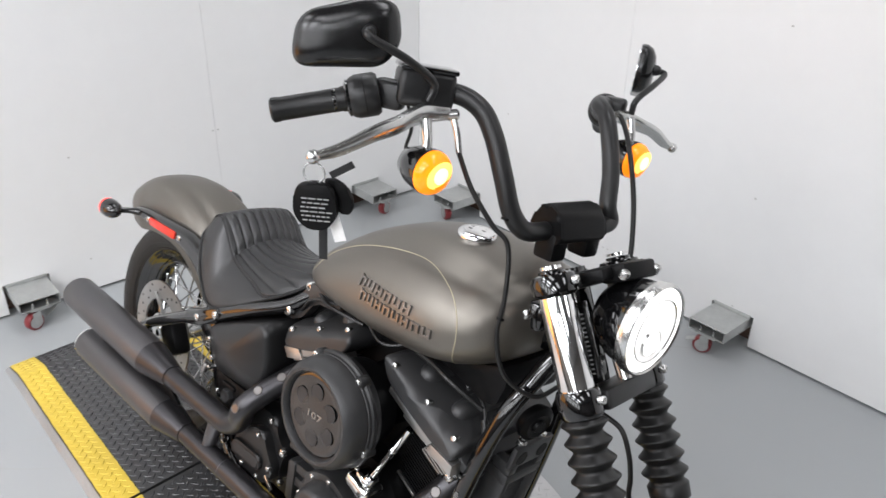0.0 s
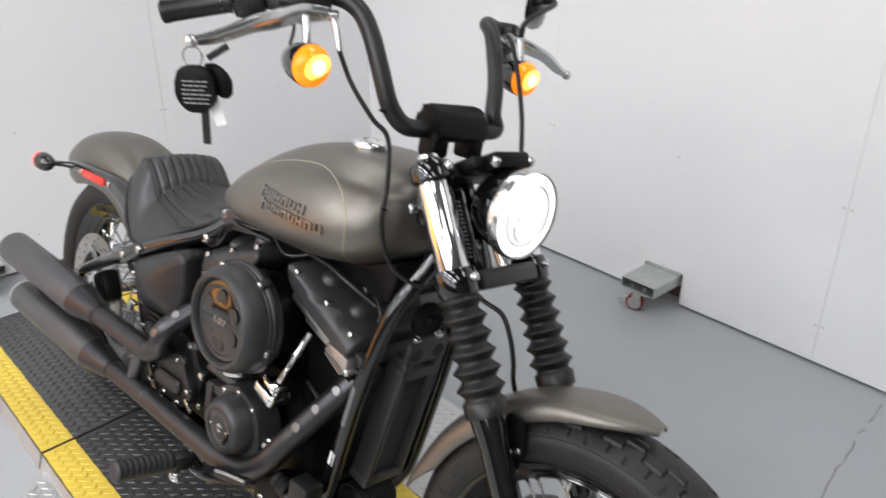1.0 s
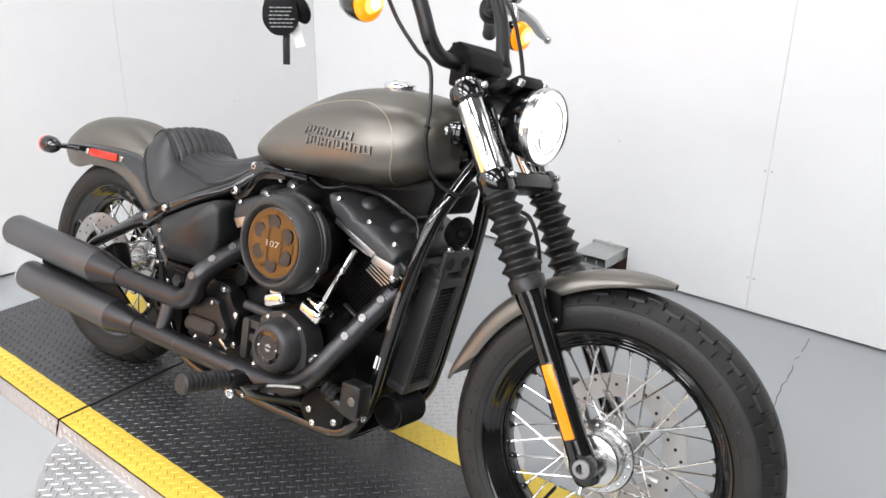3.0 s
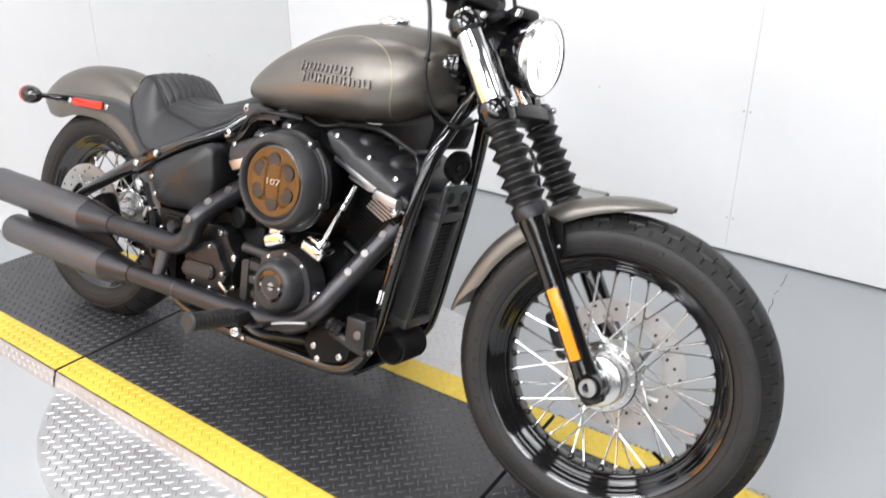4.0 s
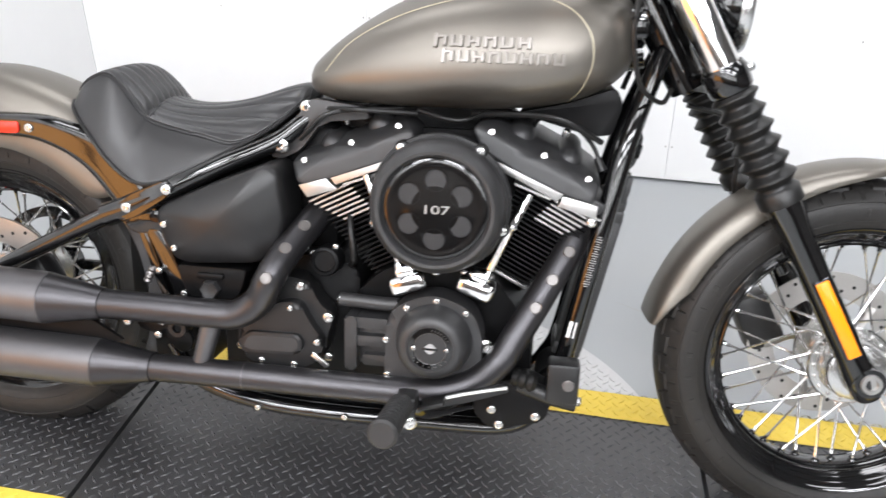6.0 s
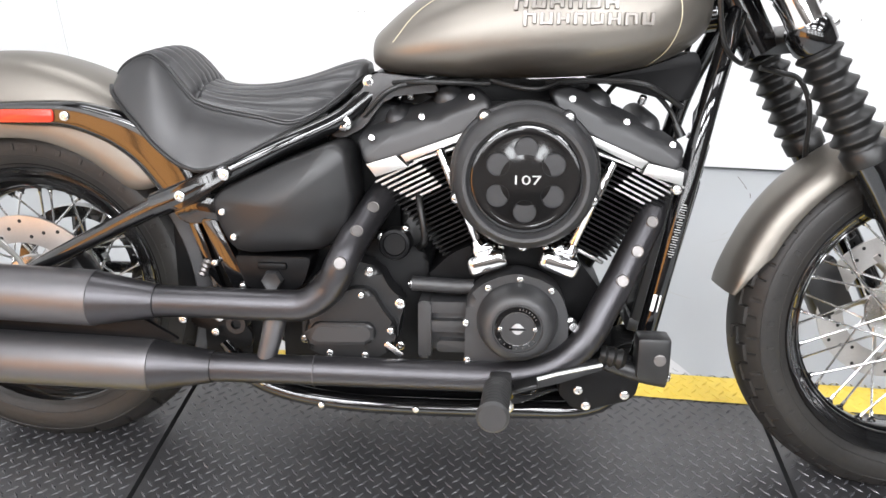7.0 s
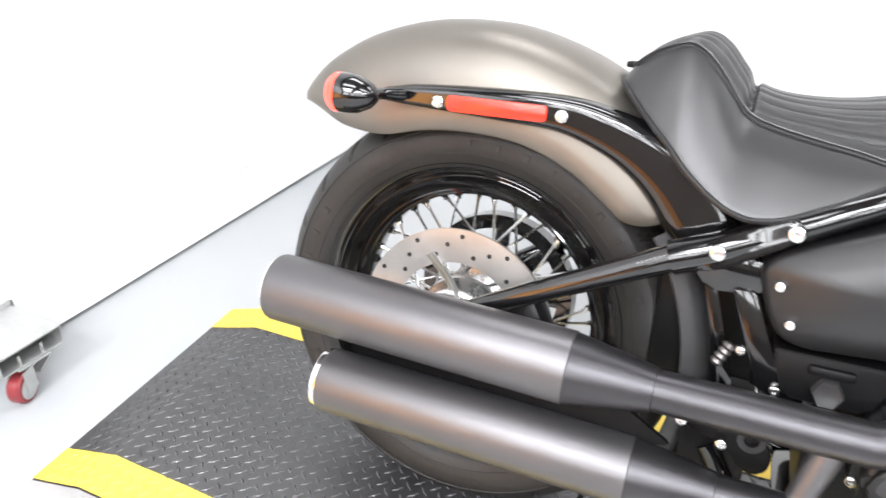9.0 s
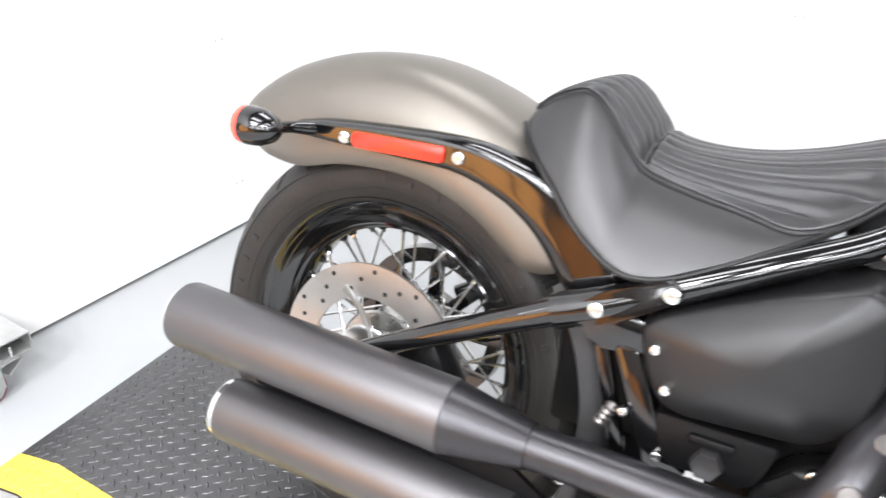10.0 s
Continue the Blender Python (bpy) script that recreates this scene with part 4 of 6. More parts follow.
for s in (-1, 1):
    strut = part("fender_strut", strut_mesh(s), GLOSS_BLACK, bike, "", 60)
    part("side_reflector", slab(rounded([(-0.818, 0.664), (-0.818, 0.685), (-0.682, 0.687), (-0.682, 0.666)], 0.006), s * 0.130, s * 0.1365, 0.002), RED_REFLECTOR_GLOW, strut, "long red side reflector")
    for bx, bz in ((-0.832, 0.674), (-0.663, 0.676)):
        bolt((bx, s * 0.130, bz), (0, s, 0), 0.0095, strut, 0.006)
    # bullet turn signal on a short stalk
    part("signal_stalk", tube([(-0.885, s * 0.125, 0.676), (-0.905, s * 0.15, 0.677), (-0.915, s * 0.175, 0.677)], [0.011, 0.008, 0.008], 10), GLOSS_BLACK, bike)
    sig = part("rear_signal", lathe([(0, 0.034), (0.006, 0.033), (0.016, 0.024), (0.0245, 0.006), (0.0265, -0.012), (0.0265, -0.02), (0, -0.02)], (-0.925, s * 0.190, 0.677), (1, 0, 0), 28), GLOSS_BLACK, bike, "glossy black bullet turn signal")
    part("lens", lathe([(0.0262, 0.0), (0.0255, -0.008), (0.020, -0.015), (0.010, -0.019), (0, -0.020)], (-0.945, s * 0.190, 0.677), (1, 0, 0), 28), RED_LIT, sig, "lit red signal lens")

# tank ----------------------------------------------------------------
# x, top z, bottom z, half width, height of the widest place
TANK = [(-0.150, 0.800, 0.770, 0.045, 0.784), (-0.143, 0.815, 0.760, 0.092, 0.785), (-0.125, 0.832, 0.752, 0.122, 0.788), (-0.095, 0.858, 0.747, 0.143, 0.792), (-0.050, 0.890, 0.744, 0.160, 0.798), (0.0, 0.919, 0.742, 0.172, 0.805),
        (0.07, 0.948, 0.742, 0.184, 0.814), (0.14, 0.965, 0.743, 0.193, 0.822), (0.21, 0.973, 0.747, 0.198, 0.830), (0.27, 0.972, 0.755, 0.196, 0.838), (0.32, 0.965, 0.768, 0.184, 0.846), (0.36, 0.953, 0.787, 0.160, 0.854), (0.388, 0.937, 0.810, 0.122, 0.862), (0.403, 0.915, 0.836, 0.07, 0.868)]


def tank_rings(grow=0.0):
    path = smooth_path([(k[0], k[3], k[1]) for k in TANK], 5), smooth_path([(k[0], k[4], k[2]) for k in TANK], 5)
    rings = []
    n = 72
    for a, b in zip(*path):
        x, w, zt, zm, zb = a.x, a.y + grow, a.z + grow, b.y, b.z - grow
        ring = []
        for i in range(n):
            th = 2 * math.pi * i / n
            c, sn = math.cos(th), math.sin(th)
            if sn >= 0:
                yy = w * math.copysign(abs(c) ** 0.72, c)
                zz = zm + (zt - zm) * abs(sn) ** 1.12
                zz -= 0.006 * math.exp(-((abs(yy) / w - 0.62) / 0.14) ** 2) * min(1, max(0, (x + 0.1) / 0.2)) * (1 if sn > 0.3 else sn / 0.3)
            else:
                yy = w * math.copysign(abs(c) ** 0.62, c)
                zz = zm - (zm - zb) * abs(sn) ** 0.80
            ring.append(Vector((x, yy, zz)))
        rings.append(ring)
    return rings


tank = part("fuel_tank", loft(tank_rings()), OLIVE_PAINT, bike, "satin olive grey teardrop fuel tank", 70)
from mathutils.bvhtree import BVHTree
tree_bm = loft(tank_rings())
TANK_TREE = BVHTree.FromBMesh(tree_bm)
tree_bm.free()


def on_tank(x, z, s):
    """Where a ray from the side meets the tank."""
    hit = TANK_TREE.ray_cast(Vector((x, s * 0.4, z)), Vector((0, -s, 0)))
    return (hit[0], hit[1]) if hit[0] else (None, None)


STRIPE = [(-0.105, 0.800, 0), (-0.06, 0.852, 0), (0.02, 0.895, 0), (0.12, 0.924, 0), (0.215, 0.934, 0), (0.285, 0.916, 0), (0.322, 0.882, 0), (0.332, 0.838, 0), (0.320, 0.795, 0), (0.298, 0.765, 0)]
for s in (-1, 1):
    line = [on_tank(p.x, p.y, s)[0] for p in smooth_path(STRIPE, 8)]
    part("pinstripe", tube([p for p in line if p], 0.0011, 6, 1), PINSTRIPE, tank)
# the maker's badge, as two rows of plain raised blocks
for s in (-1, 1):
    for x0, x1, z, h, count in ((0.082, 0.240, 0.8575, 0.0185, 6), (0.096, 0.292, 0.835, 0.0185, 8)):
        step = (x1 - x0) / count
        for k in range(count):
            grow = 1.25 if k == 0 else 1.0
            xm = x0 + (k + 0.5) * step
            p = on_tank(xm, z, s)[0]
            across = (on_tank(xm + 0.01, z, s)[0] - on_tank(xm - 0.01, z, s)[0]).normalized() * -s
            rise = (on_tank(xm, z + 0.012, s)[0] - on_tank(xm, z - 0.012, s)[0]).normalized()
            nn = across.cross(rise).normalized()
            m = Matrix.Translation(p) @ Matrix((across, nn.cross(across), nn)).transposed().to_4x4()
            bm = bmesh.new()
            w = step * 0.84
            add_box(bm, (-w * 0.33, 0, 0.0010), (w * 0.30, h * grow, 0.0064), bevel=0.0008, segments=1)
            add_box(bm, (w * 0.33, 0, 0.0010), (w * 0.30, h * (0.86 + 0.14 * (k % 2)), 0.0064), bevel=0.0008, segments=1)
            add_box(bm, (0, h * (0.34, -0.34, 0.0)[k % 3], 0.0008), (w * 0.6, h * 0.24, 0.0062), bevel=0.0006, segments=1)
            part("badge_block", bm, EMBLEM, tank).matrix_basis = m
# filler cap
cap = part("filler_cap", lathe([(0, 0.019), (0.020, 0.0185), (0.026, 0.016), (0.033, 0.015), (0.036, 0.012), (0.037, 0.004), (0.034, -0.004), (0.030, -0.012)], (0.222, -0.036, 0.970), (0.02, -0.06, 1), 48), CHROME, bike, "chrome filler cap")
for k in range(5):
    part("print_bar", box((0.222 + 0.014 * math.cos(k), 0.014 * math.sin(k) - 0.037, 0.9885), (0.007, 0.003, 0.0012)), GLOSS_BLACK, cap)

# seat ----------------------------------------------------------------
# x, pad height at the middle, pad height and half width at its edge, skirt's foot and half width
SEAT = [(-0.603, 0.733, 0.732, 0.050, 0.724, 0.078), (-0.588, 0.752, 0.749, 0.076, 0.712, 0.106), (-0.562, 0.773, 0.768, 0.088, 0.688, 0.128), (-0.530, 0.787, 0.779, 0.093, 0.660, 0.146), (-0.508, 0.790, 0.772, 0.097, 0.638, 0.156),
        (-0.486, 0.778, 0.752, 0.100, 0.620, 0.163), (-0.466, 0.756, 0.727, 0.102, 0.607, 0.169), (-0.447, 0.737, 0.706, 0.104, 0.598, 0.174), (-0.420, 0.727, 0.696, 0.109, 0.593, 0.176), (-0.380, 0.724, 0.688, 0.115, 0.602, 0.174),
        (-0.330, 0.728, 0.680, 0.121, 0.627, 0.163), (-0.280, 0.739, 0.672, 0.128, 0.655, 0.144), (-0.240, 0.752, 0.685, 0.115, 0.677, 0.121), (-0.205, 0.765, 0.710, 0.089, 0.702, 0.094), (-0.178, 0.772, 0.737, 0.062, 0.728, 0.066), (-0.163, 0.767, 0.752, 0.035, 0.745, 0.038)]


def seat_rings():
    a = smooth_path([(k[0], k[1], k[2]) for k in SEAT], 14)
    b = smooth_path([(k[3], k[4], k[5]) for k in SEAT], 14)
    rings, edge = [], []
    n, m = 220, 14
    for p, q in zip(a, b):
        x, zc, z1, yb, zb, w = p.x, p.y, p.z, q.x, q.y, q.z
        right = []
        for k in range(m):
            t = (1 - k / m) * math.pi / 2
            u = 1 - k / m
            right.append((yb + (w - yb) * (0.3 * math.sin(t) + 0.7 * u), z1 - (z1 - zb) * (0.3 * (1 - math.cos(t)) + 0.7 * u)))
        pad = []
        for i in range(n + 1):
            y = yb * (-1 + 2 * i / n)
            z = z1 + (zc - z1) * (1 - abs(y / yb) ** 2.2)
            fade = max(0.0, min(1, (x + 0.597) / 0.03, (-0.172 - x) / 0.05)) * min(1.0, (yb - abs(y)) / 0.010)
            if x < -0.447:
                phase = y / 0.0230 + 0.5
            else:
                f = x + 0.447
                phase = abs(y) / (0.0230 * (1 + 1.3 * f)) + 0.5
            off = abs(2 * (phase - math.floor(phase)) - 1)
            z += fade * (0.0095 * (1 - (1 - off) ** 2.8) - 0.006 if x < -0.447 else 0.0062 * (1 - (1 - off) ** 3.6) - 0.0042)
            z -= 0.010 * math.exp(-((x + 0.449) / 0.005) ** 2) * min(1.0, (yb - abs(y)) / 0.006)
            pad.append((y, z))
        ring = [Vector((x, -y, z)) for y, z in right] + [Vector((x, y, z)) for y, z in pad] + [Vector((x, y, z)) for y, z in right[::-1]]
        ring += [Vector((x, w * (1 - 2 * k / 8), zb - 0.003)) for k in range(0, 9)]
        rings.append(ring)
        edge.append((x, yb, z1))
    return rings, edge


rings, edge = seat_rings()
seat = part("solo_seat", loft(rings), VINYL, bike, "black vinyl solo seat with rolled ribs", 55)
for s in (-1, 1):
    part("seat_piping", tube([(x, s * (y + 0.001), z + 0.0005) for x, y, z in edge[10:-7]], 0.0017, 8, 1), VINYL, seat)
    part("seat_stitching", tube([(x, s * (y + 0.007), z - 0.004) for x, y, z in edge[14:-14]], 0.0010, 5, 1), THREAD, seat)
    foot = smooth_path([(k[0], s * (k[5] + 0.001), k[4] + 0.001) for k in SEAT], 4)
    part("seat_welt", tube(foot, 0.0035, 8, 1), SOFT_RUBBER, seat)
part("seat_bracket", box((-0.607, 0, 0.742), (0.012, 0.035, 0.008), None, 0.002), DULL_BLACK, bike)

# exhaust ---------------------------------------------------------------
def silencer(a, b, c, r, pipe, pr, holes, label):
    """A can from a to b, a cone to c, then the header pipe through the points, with bare holes in its shield."""
    a, b, c = Vector(a), Vector(b), Vector(c)
    d = (b - a).normalized()
    L1 = (b - a).length
    can = part("silencer", lathe([(r - 0.012, 0.06), (r - 0.012, 0.002), (r - 0.009, -0.004), (r - 0.002, -0.004), (r, 0.001), (r, L1), (r - 0.0012, L1 + 0.001)], a, d, 48), EXHAUST_BLACK, bike, label)
    # a dark disc closes the bore and paints the shade inside it
    part("tip_void", lathe([(0, 0), (r - 0.010, 0)], a + d * 0.05, d, 32), HOLE_SHADE, can)
    part("tip_ring", lathe([(r - 0.0125, 0.03), (r - 0.0125, -0.005), (r - 0.009, -0.0095), (r - 0.005, -0.008), (r - 0.004, -0.002)], a, d, 40), CHROME, can)
    part("silencer_cone", lathe([(r - 0.0012, 0), (r - 0.0016, 0.004), (pr + 0.002, (c - b).length), (pr - 0.001, (c - b).length + 0.001)], b, (c - b), 48), PIPE_BLACK, can)
    part("header_pipe", tube([c, *pipe], pr, 28, 10), PIPE_BLACK, can)
    line = [Vector(q) for q in pipe]
    for p in map(Vector, holes):
        k = line.index(p)
        d = (line[k + 1] - line[k - 1]).normalized()
        n = Vector((0.02, -1, 0.12))
        n = (n - d * n.dot(d)).normalized()
        p = p + n * (pr - 0.0006)
        part("shield_hole", lathe([(0, 0.0008), (0.0088, 0.0008), (0.0098, 0.0016), (0.0112, 0.0)], p, n, 20), HOLE_STEEL, can)
    return can


silencer((-1.002, -0.238, 0.404), (-0.592, -0.222, 0.383), (-0.490, -0.219, 0.380), 0.0470,
         [(-0.40, -0.217, 0.379), (-0.29, -0.214, 0.377), (-0.241, -0.213, 0.381), (-0.203, -0.212, 0.410), (-0.180, -0.219, 0.454), (-0.164, -0.187, 0.488), (-0.146, -0.145, 0.518), (-0.130, -0.107, 0.542), (-0.114, -0.062, 0.562)], 0.0262,
         [(-0.180, -0.219, 0.454), (-0.164, -0.187, 0.488), (-0.146, -0.145, 0.518)], "long satin black upper silencer with straight pipe")
silencer((-0.917, -0.2376, 0.2826), (-0.503, -0.222, 0.266), (-0.403, -0.219, 0.265), 0.0450,
         [(-0.23, -0.216, 0.264), (-0.02, -0.213, 0.262), (0.09, -0.212, 0.264), (0.165, -0.208, 0.283), (0.214, -0.200, 0.326), (0.242, -0.181, 0.373), (0.267, -0.160, 0.417), (0.291, -0.138, 0.461), (0.315, -0.114, 0.504), (0.330, -0.089, 0.536), (0.338, -0.054, 0.561)], 0.0250,
         [(0.267, -0.160, 0.417), (0.291, -0.138, 0.461), (0.315, -0.114, 0.504)], "long satin black lower silencer with straight pipe")
tip = Vector((-0.917, -0.2376, 0.2826))
part("silencer_tip", lathe([(0.034, 0.02), (0.034, -0.010), (0.037, -0.013), (0.0415, -0.012), (0.0432, -0.009), (0.0432, 0.001)], tip, Vector((-0.503, -0.222, 0.266)) - tip, 44), CHROME, bike, "bright chrome tip of the lower silencer")
part("crossover_pipe", tube([(-0.290, -0.210, 0.372), (-0.300, -0.212, 0.33), (-0.315, -0.214, 0.275)], [0.019, 0.018, 0.016], 20, 6), EXHAUST_BLACK, bike)
part("pipe_clamp", lathe([(0.0262, -0.0012), (0.0268, 0), (0.0262, 0.0012)], (-0.23, -0.216, 0.264), (1, 0.01, 0), 32), EXHAUST_BLACK, bike)

# engine ----------------------------------------------------------------
CRANK = Vector((0.115, 0, 0.25))
TILT = radians(27)
# case and gearbox coloured darker than their covers, for the shade between parts
case = slab(rounded([(-0.055, 0.215), (0.23, 0.215), (0.27, 0.27), (0.26, 0.37), (0.20, 0.45), (0.16, 0.475), (0.05, 0.475), (-0.01, 0.45), (-0.06, 0.40)], 0.02), -0.122, 0.150, 0.008)
part("crankcase", case, DULL_BLACK, bike, "engine crankcase, dull black for the shade behind its covers")
for z, x0 in ((0.366, -0.052), (0.332, -0.052), (0.296, -0.030)):
    part("case_rib", slab(rounded([(x0, z - 0.010), (x0, z + 0.010), (0.040, z + 0.010), (0.040, z - 0.010)], 0.004), -0.168, -0.11, 0.005, 3), WRINKLE_BLACK, bike)
part("case_rib", tube([(-0.074, -0.153, 0.403), (0.0, -0.153, 0.400), (0.03, -0.153, 0.400)], 0.0125, 14), WRINKLE_BLACK, bike)
bolt((-0.074, -0.153, 0.403), (-1, -0.5, 0), 0.009)
part("case_post", slab(rounded([(-0.062, 0.275), (-0.062, 0.378), (-0.040, 0.378), (-0.040, 0.275)], 0.006), -0.172, -0.11, 0.006, 3), WRINKLE_BLACK, bike)
part("rib_web", slab(rounded([(-0.045, 0.285), (-0.045, 0.374), (0.040, 0.374), (0.040, 0.285)], 0.004), -0.152, -0.11, 0.003), WRINKLE_BLACK, bike)
plug = part("case_plug", lathe([(0.027, -0.03), (0.027, 0.004), (0.025, 0.010), (0.020, 0.012), (0.018, 0.008), (0, 0.008)], (-0.103, -0.146, 0.470), (0, -1, 0.1), 28), DULL_BLACK, bike)
for bx, bz in ((-0.128, 0.482), (-0.086, 0.496)):
    bolt((bx, -0.140, bz), RIGHT, 0.0065, plug, 0.006)
for pts in (((-0.070, -0.10, 0.45), (-0.055, -0.135, 0.475), (-0.062, -0.13, 0.53), (-0.075, -0.09, 0.57)), ((-0.125, -0.09, 0.46), (-0.150, -0.12, 0.49), (-0.155, -0.10, 0.55))):
    part("oil_line", tube(pts, 0.0062, 10), SOFT_RUBBER, bike)
part("gearbox", slab(rounded([(-0.31, 0.215), (-0.05, 0.215), (-0.05, 0.45), (-0.12, 0.47), (-0.26, 0.46), (-0.31, 0.40)], 0.02), -0.112, 0.14, 0.01), DULL_BLACK, bike)

# cam cover with its round badge
cover = [(0.016, 0.285), (0.030, 0.268), (0.15, 0.262), (0.172, 0.285), (0.185, 0.34), (0.182, 0.385), (0.165, 0.422), (0.13, 0.440), (0.10, 0.447), (0.07, 0.440), (0.040, 0.425), (0.017, 0.40)]
cam_cover = part("cam_cover", slab(rounded(cover, 0.02, 4), -0.195, -0.14, 0.014, 4), WRINKLE_BLACK, bike, "matt black cam cover with a round badge")
part("cover_dome", lathe([(0.066, -0.004), (0.063, 0.010), (0.058, 0.026), (0.052, 0.034), (0.045, 0.037), (0.040, 0.037), (0.0385, 0.034), (0, 0.034)], (0.101, -0.200, 0.366), (0, -1, 0), 48), WRINKLE_BLACK, cam_cover)
badge = part("badge", lathe([(0.038, 0.0), (0.037, 0.003), (0.029, 0.0035), (0.028, 0.0028), (0, 0.003)], (0.100, -0.233, 0.373), (0, -1, 0), 48), GLOSS_BLACK, bike, "round gloss black badge")
part("badge_ring", lathe([(0.0283, 0.003), (0.0280, 0.0038), (0.0276, 0.003)], (0.100, -0.233, 0.373), (0, -1, 0), 40), EMBLEM, badge)
part("badge_shape", slab(rounded([(0.090, 0.375), (0.090, 0.371), (0.097, 0.364), (0.103, 0.364), (0.110, 0.371), (0.110, 0.375), (0.103, 0.382), (0.097, 0.382)], 0.002), -0.2372, -0.2355), GREY_PRINT_GLINT, badge)
part("badge_shape", box((0.100, -0.2382, 0.373), (0.026, 0.0014, 0.0040), None, 0.0004), GLOSS_BLACK, badge)
for k in range(14):
    a = radians(30 + k * 9.2) if k < 7 else radians(214 + (k - 7) * 18)
    ob = part("print_bar", box((0.0330, 0, 0), (0.003, 0.0010, 0.0016)), HOLE_STEEL, badge)
    ob.matrix_basis = Matrix.Translation((0.100, -0.2362, 0.373)) @ Matrix.Rotation(-a, 4, "Y")
for s in (-1, 1):
    bolt((0.100 + s * 0.0275, -0.2365, 0.373), RIGHT, 0.0042, badge, 0.003)
for bx, bz in ((0.053, 0.421), (0.154, 0.419), (0.104, 0.437), (0.018, 0.360), (0.021, 0.295)):
    bolt((bx, -0.193, bz), RIGHT, 0.0068, cam_cover, 0.006)
cam_cover.matrix_basis = Matrix.Translation((0.002, -0.008, -0.007))
badge.matrix_basis = Matrix.Translation((0.003, -0.006, -0.014))
part("pressure_sender", lathe([(0, 0.03), (0.007, 0.03), (0.008, 0.02), (0.012, 0.018), (0.012, 0.0)], (0.186, -0.165, 0.345), (0.3, -1, 0.1), 14), POLISHED, bike)

# gearbox side cover
gear = [(-0.262, 0.290), (-0.235, 0.273), (-0.130, 0.272), (-0.098, 0.295), (-0.094, 0.340), (-0.082, 0.375), (-0.110, 0.395), (-0.128, 0.433), (-0.155, 0.442), (-0.210, 0.440), (-0.262, 0.390)]
gear_cover = part("gearbox_cover", slab(rounded(gear, 0.02, 4), -0.168, -0.12, 0.013, 4), SATIN_BLACK, bike, "satin black gearbox side cover")
raised = [(-0.254, 0.336), (-0.224, 0.371), (-0.171, 0.402), (-0.139, 0.402), (-0.118, 0.362), (-0.095, 0.334), (-0.102, 0.298), (-0.132, 0.278), (-0.224, 0.280), (-0.250, 0.298)]
part("cover_panel", slab(rounded(raised, 0.014, 4), -0.190, -0.15, 0.010, 4), SATIN_BLACK, gear_cover)
part("cover_boss", slab(rounded([(-0.250, 0.309), (-0.236, 0.343), (-0.138, 0.345), (-0.128, 0.325), (-0.140, 0.305), (-0.236, 0.302)], 0.012), -0.198, -0.17, 0.005, 3), SATIN_BLACK, gear_cover)
part("cover_recess", slab(rounded([(-0.240, 0.314), (-0.230, 0.336), (-0.144, 0.338), (-0.137, 0.325), (-0.146, 0.311), (-0.230, 0.309)], 0.008), -0.1988, -0.18, 0.0004, 1), WRINKLE_BLACK, gear_cover)
for bx, by, bz, r in ((-0.093, -0.166, 0.371, 0.0105), (-0.145, -0.166, 0.426, 0.0100), (-0.205, -0.166, 0.428, 0.0090), (-0.093, -0.164, 0.295, 0.0090), (-0.258, -0.164, 0.302, 0.0085), (-0.154, -0.190, 0.392, 0.0065), (-0.106, -0.190, 0.331, 0.0075), (-0.150, -0.186, 0.284, 0.0075), (-0.210, -0.186, 0.286, 0.0075)):
    bolt((bx, by, bz), RIGHT, r, gear_cover, 0.007)
part("shift_link", box((-0.101, -0.192, 0.297), (0.036, 0.006, 0.011), Matrix.Rotation(radians(38), 4, "Y"), 0.002), POLISHED, bike)

# cylinders with their fins, heads and rocker boxes
for s, label in ((-1, "rear"), (1, "front")):
    ax = Vector((s * math.sin(TILT), 0, math.cos(TILT)))
    turn = Matrix.Rotation(s * TILT, 4, "Y")
    barrel = part("cylinder", lathe([(0.045, 0.18), (0.050, 0.40)], CRANK, ax, 32), DULL_BLACK, bike, "finned black engine cylinder")
    for k in range(20):
        h = 0.402 - k * 0.0090
        w = 0.150 - 0.0035 * k
        part("fin", box(CRANK + ax * h, (w, 0.262 - 0.004 * k, 0.0030), turn, 0.0), DULL_BLACK, barrel)
        if k < 7:
            off = turn.to_3x3() @ Vector((s * (0.038 - 0.0045 * k), -0.1315 + 0.002 * k, 0))
            part("fin_edge", box(CRANK + ax * h + off, (0.080 - 0.004 * k, 0.003, 0.0034), turn), MACHINED, barrel)
    part("barrel_base", box(CRANK + ax * 0.222 + Vector((0, -0.09, 0)), (0.075, 0.010, 0.006), turn, 0.001), MACHINED, barrel)
    part("cylinder_head", box(CRANK + ax * 0.418, (0.150, 0.262, 0.022), turn, 0.006), WRINKLE_BLACK, barrel)

ROCKER_R = [(-0.150, 0.602), (-0.166, 0.645), (-0.160, 0.657), (-0.120, 0.674), (-0.096, 0.688), (-0.064, 0.700), (-0.031, 0.720), (0.003, 0.731), (0.033, 0.724), (0.055, 0.702), (0.040, 0.672), (-0.004, 0.652), (-0.085, 0.622)]
ROCKER_F = [(0.352, 0.600), (0.364, 0.640), (0.346, 0.652), (0.318, 0.672), (0.290, 0.684), (0.256, 0.701), (0.212, 0.720), (0.178, 0.732), (0.145, 0.722), (0.165, 0.684), (0.223, 0.651), (0.300, 0.617)]


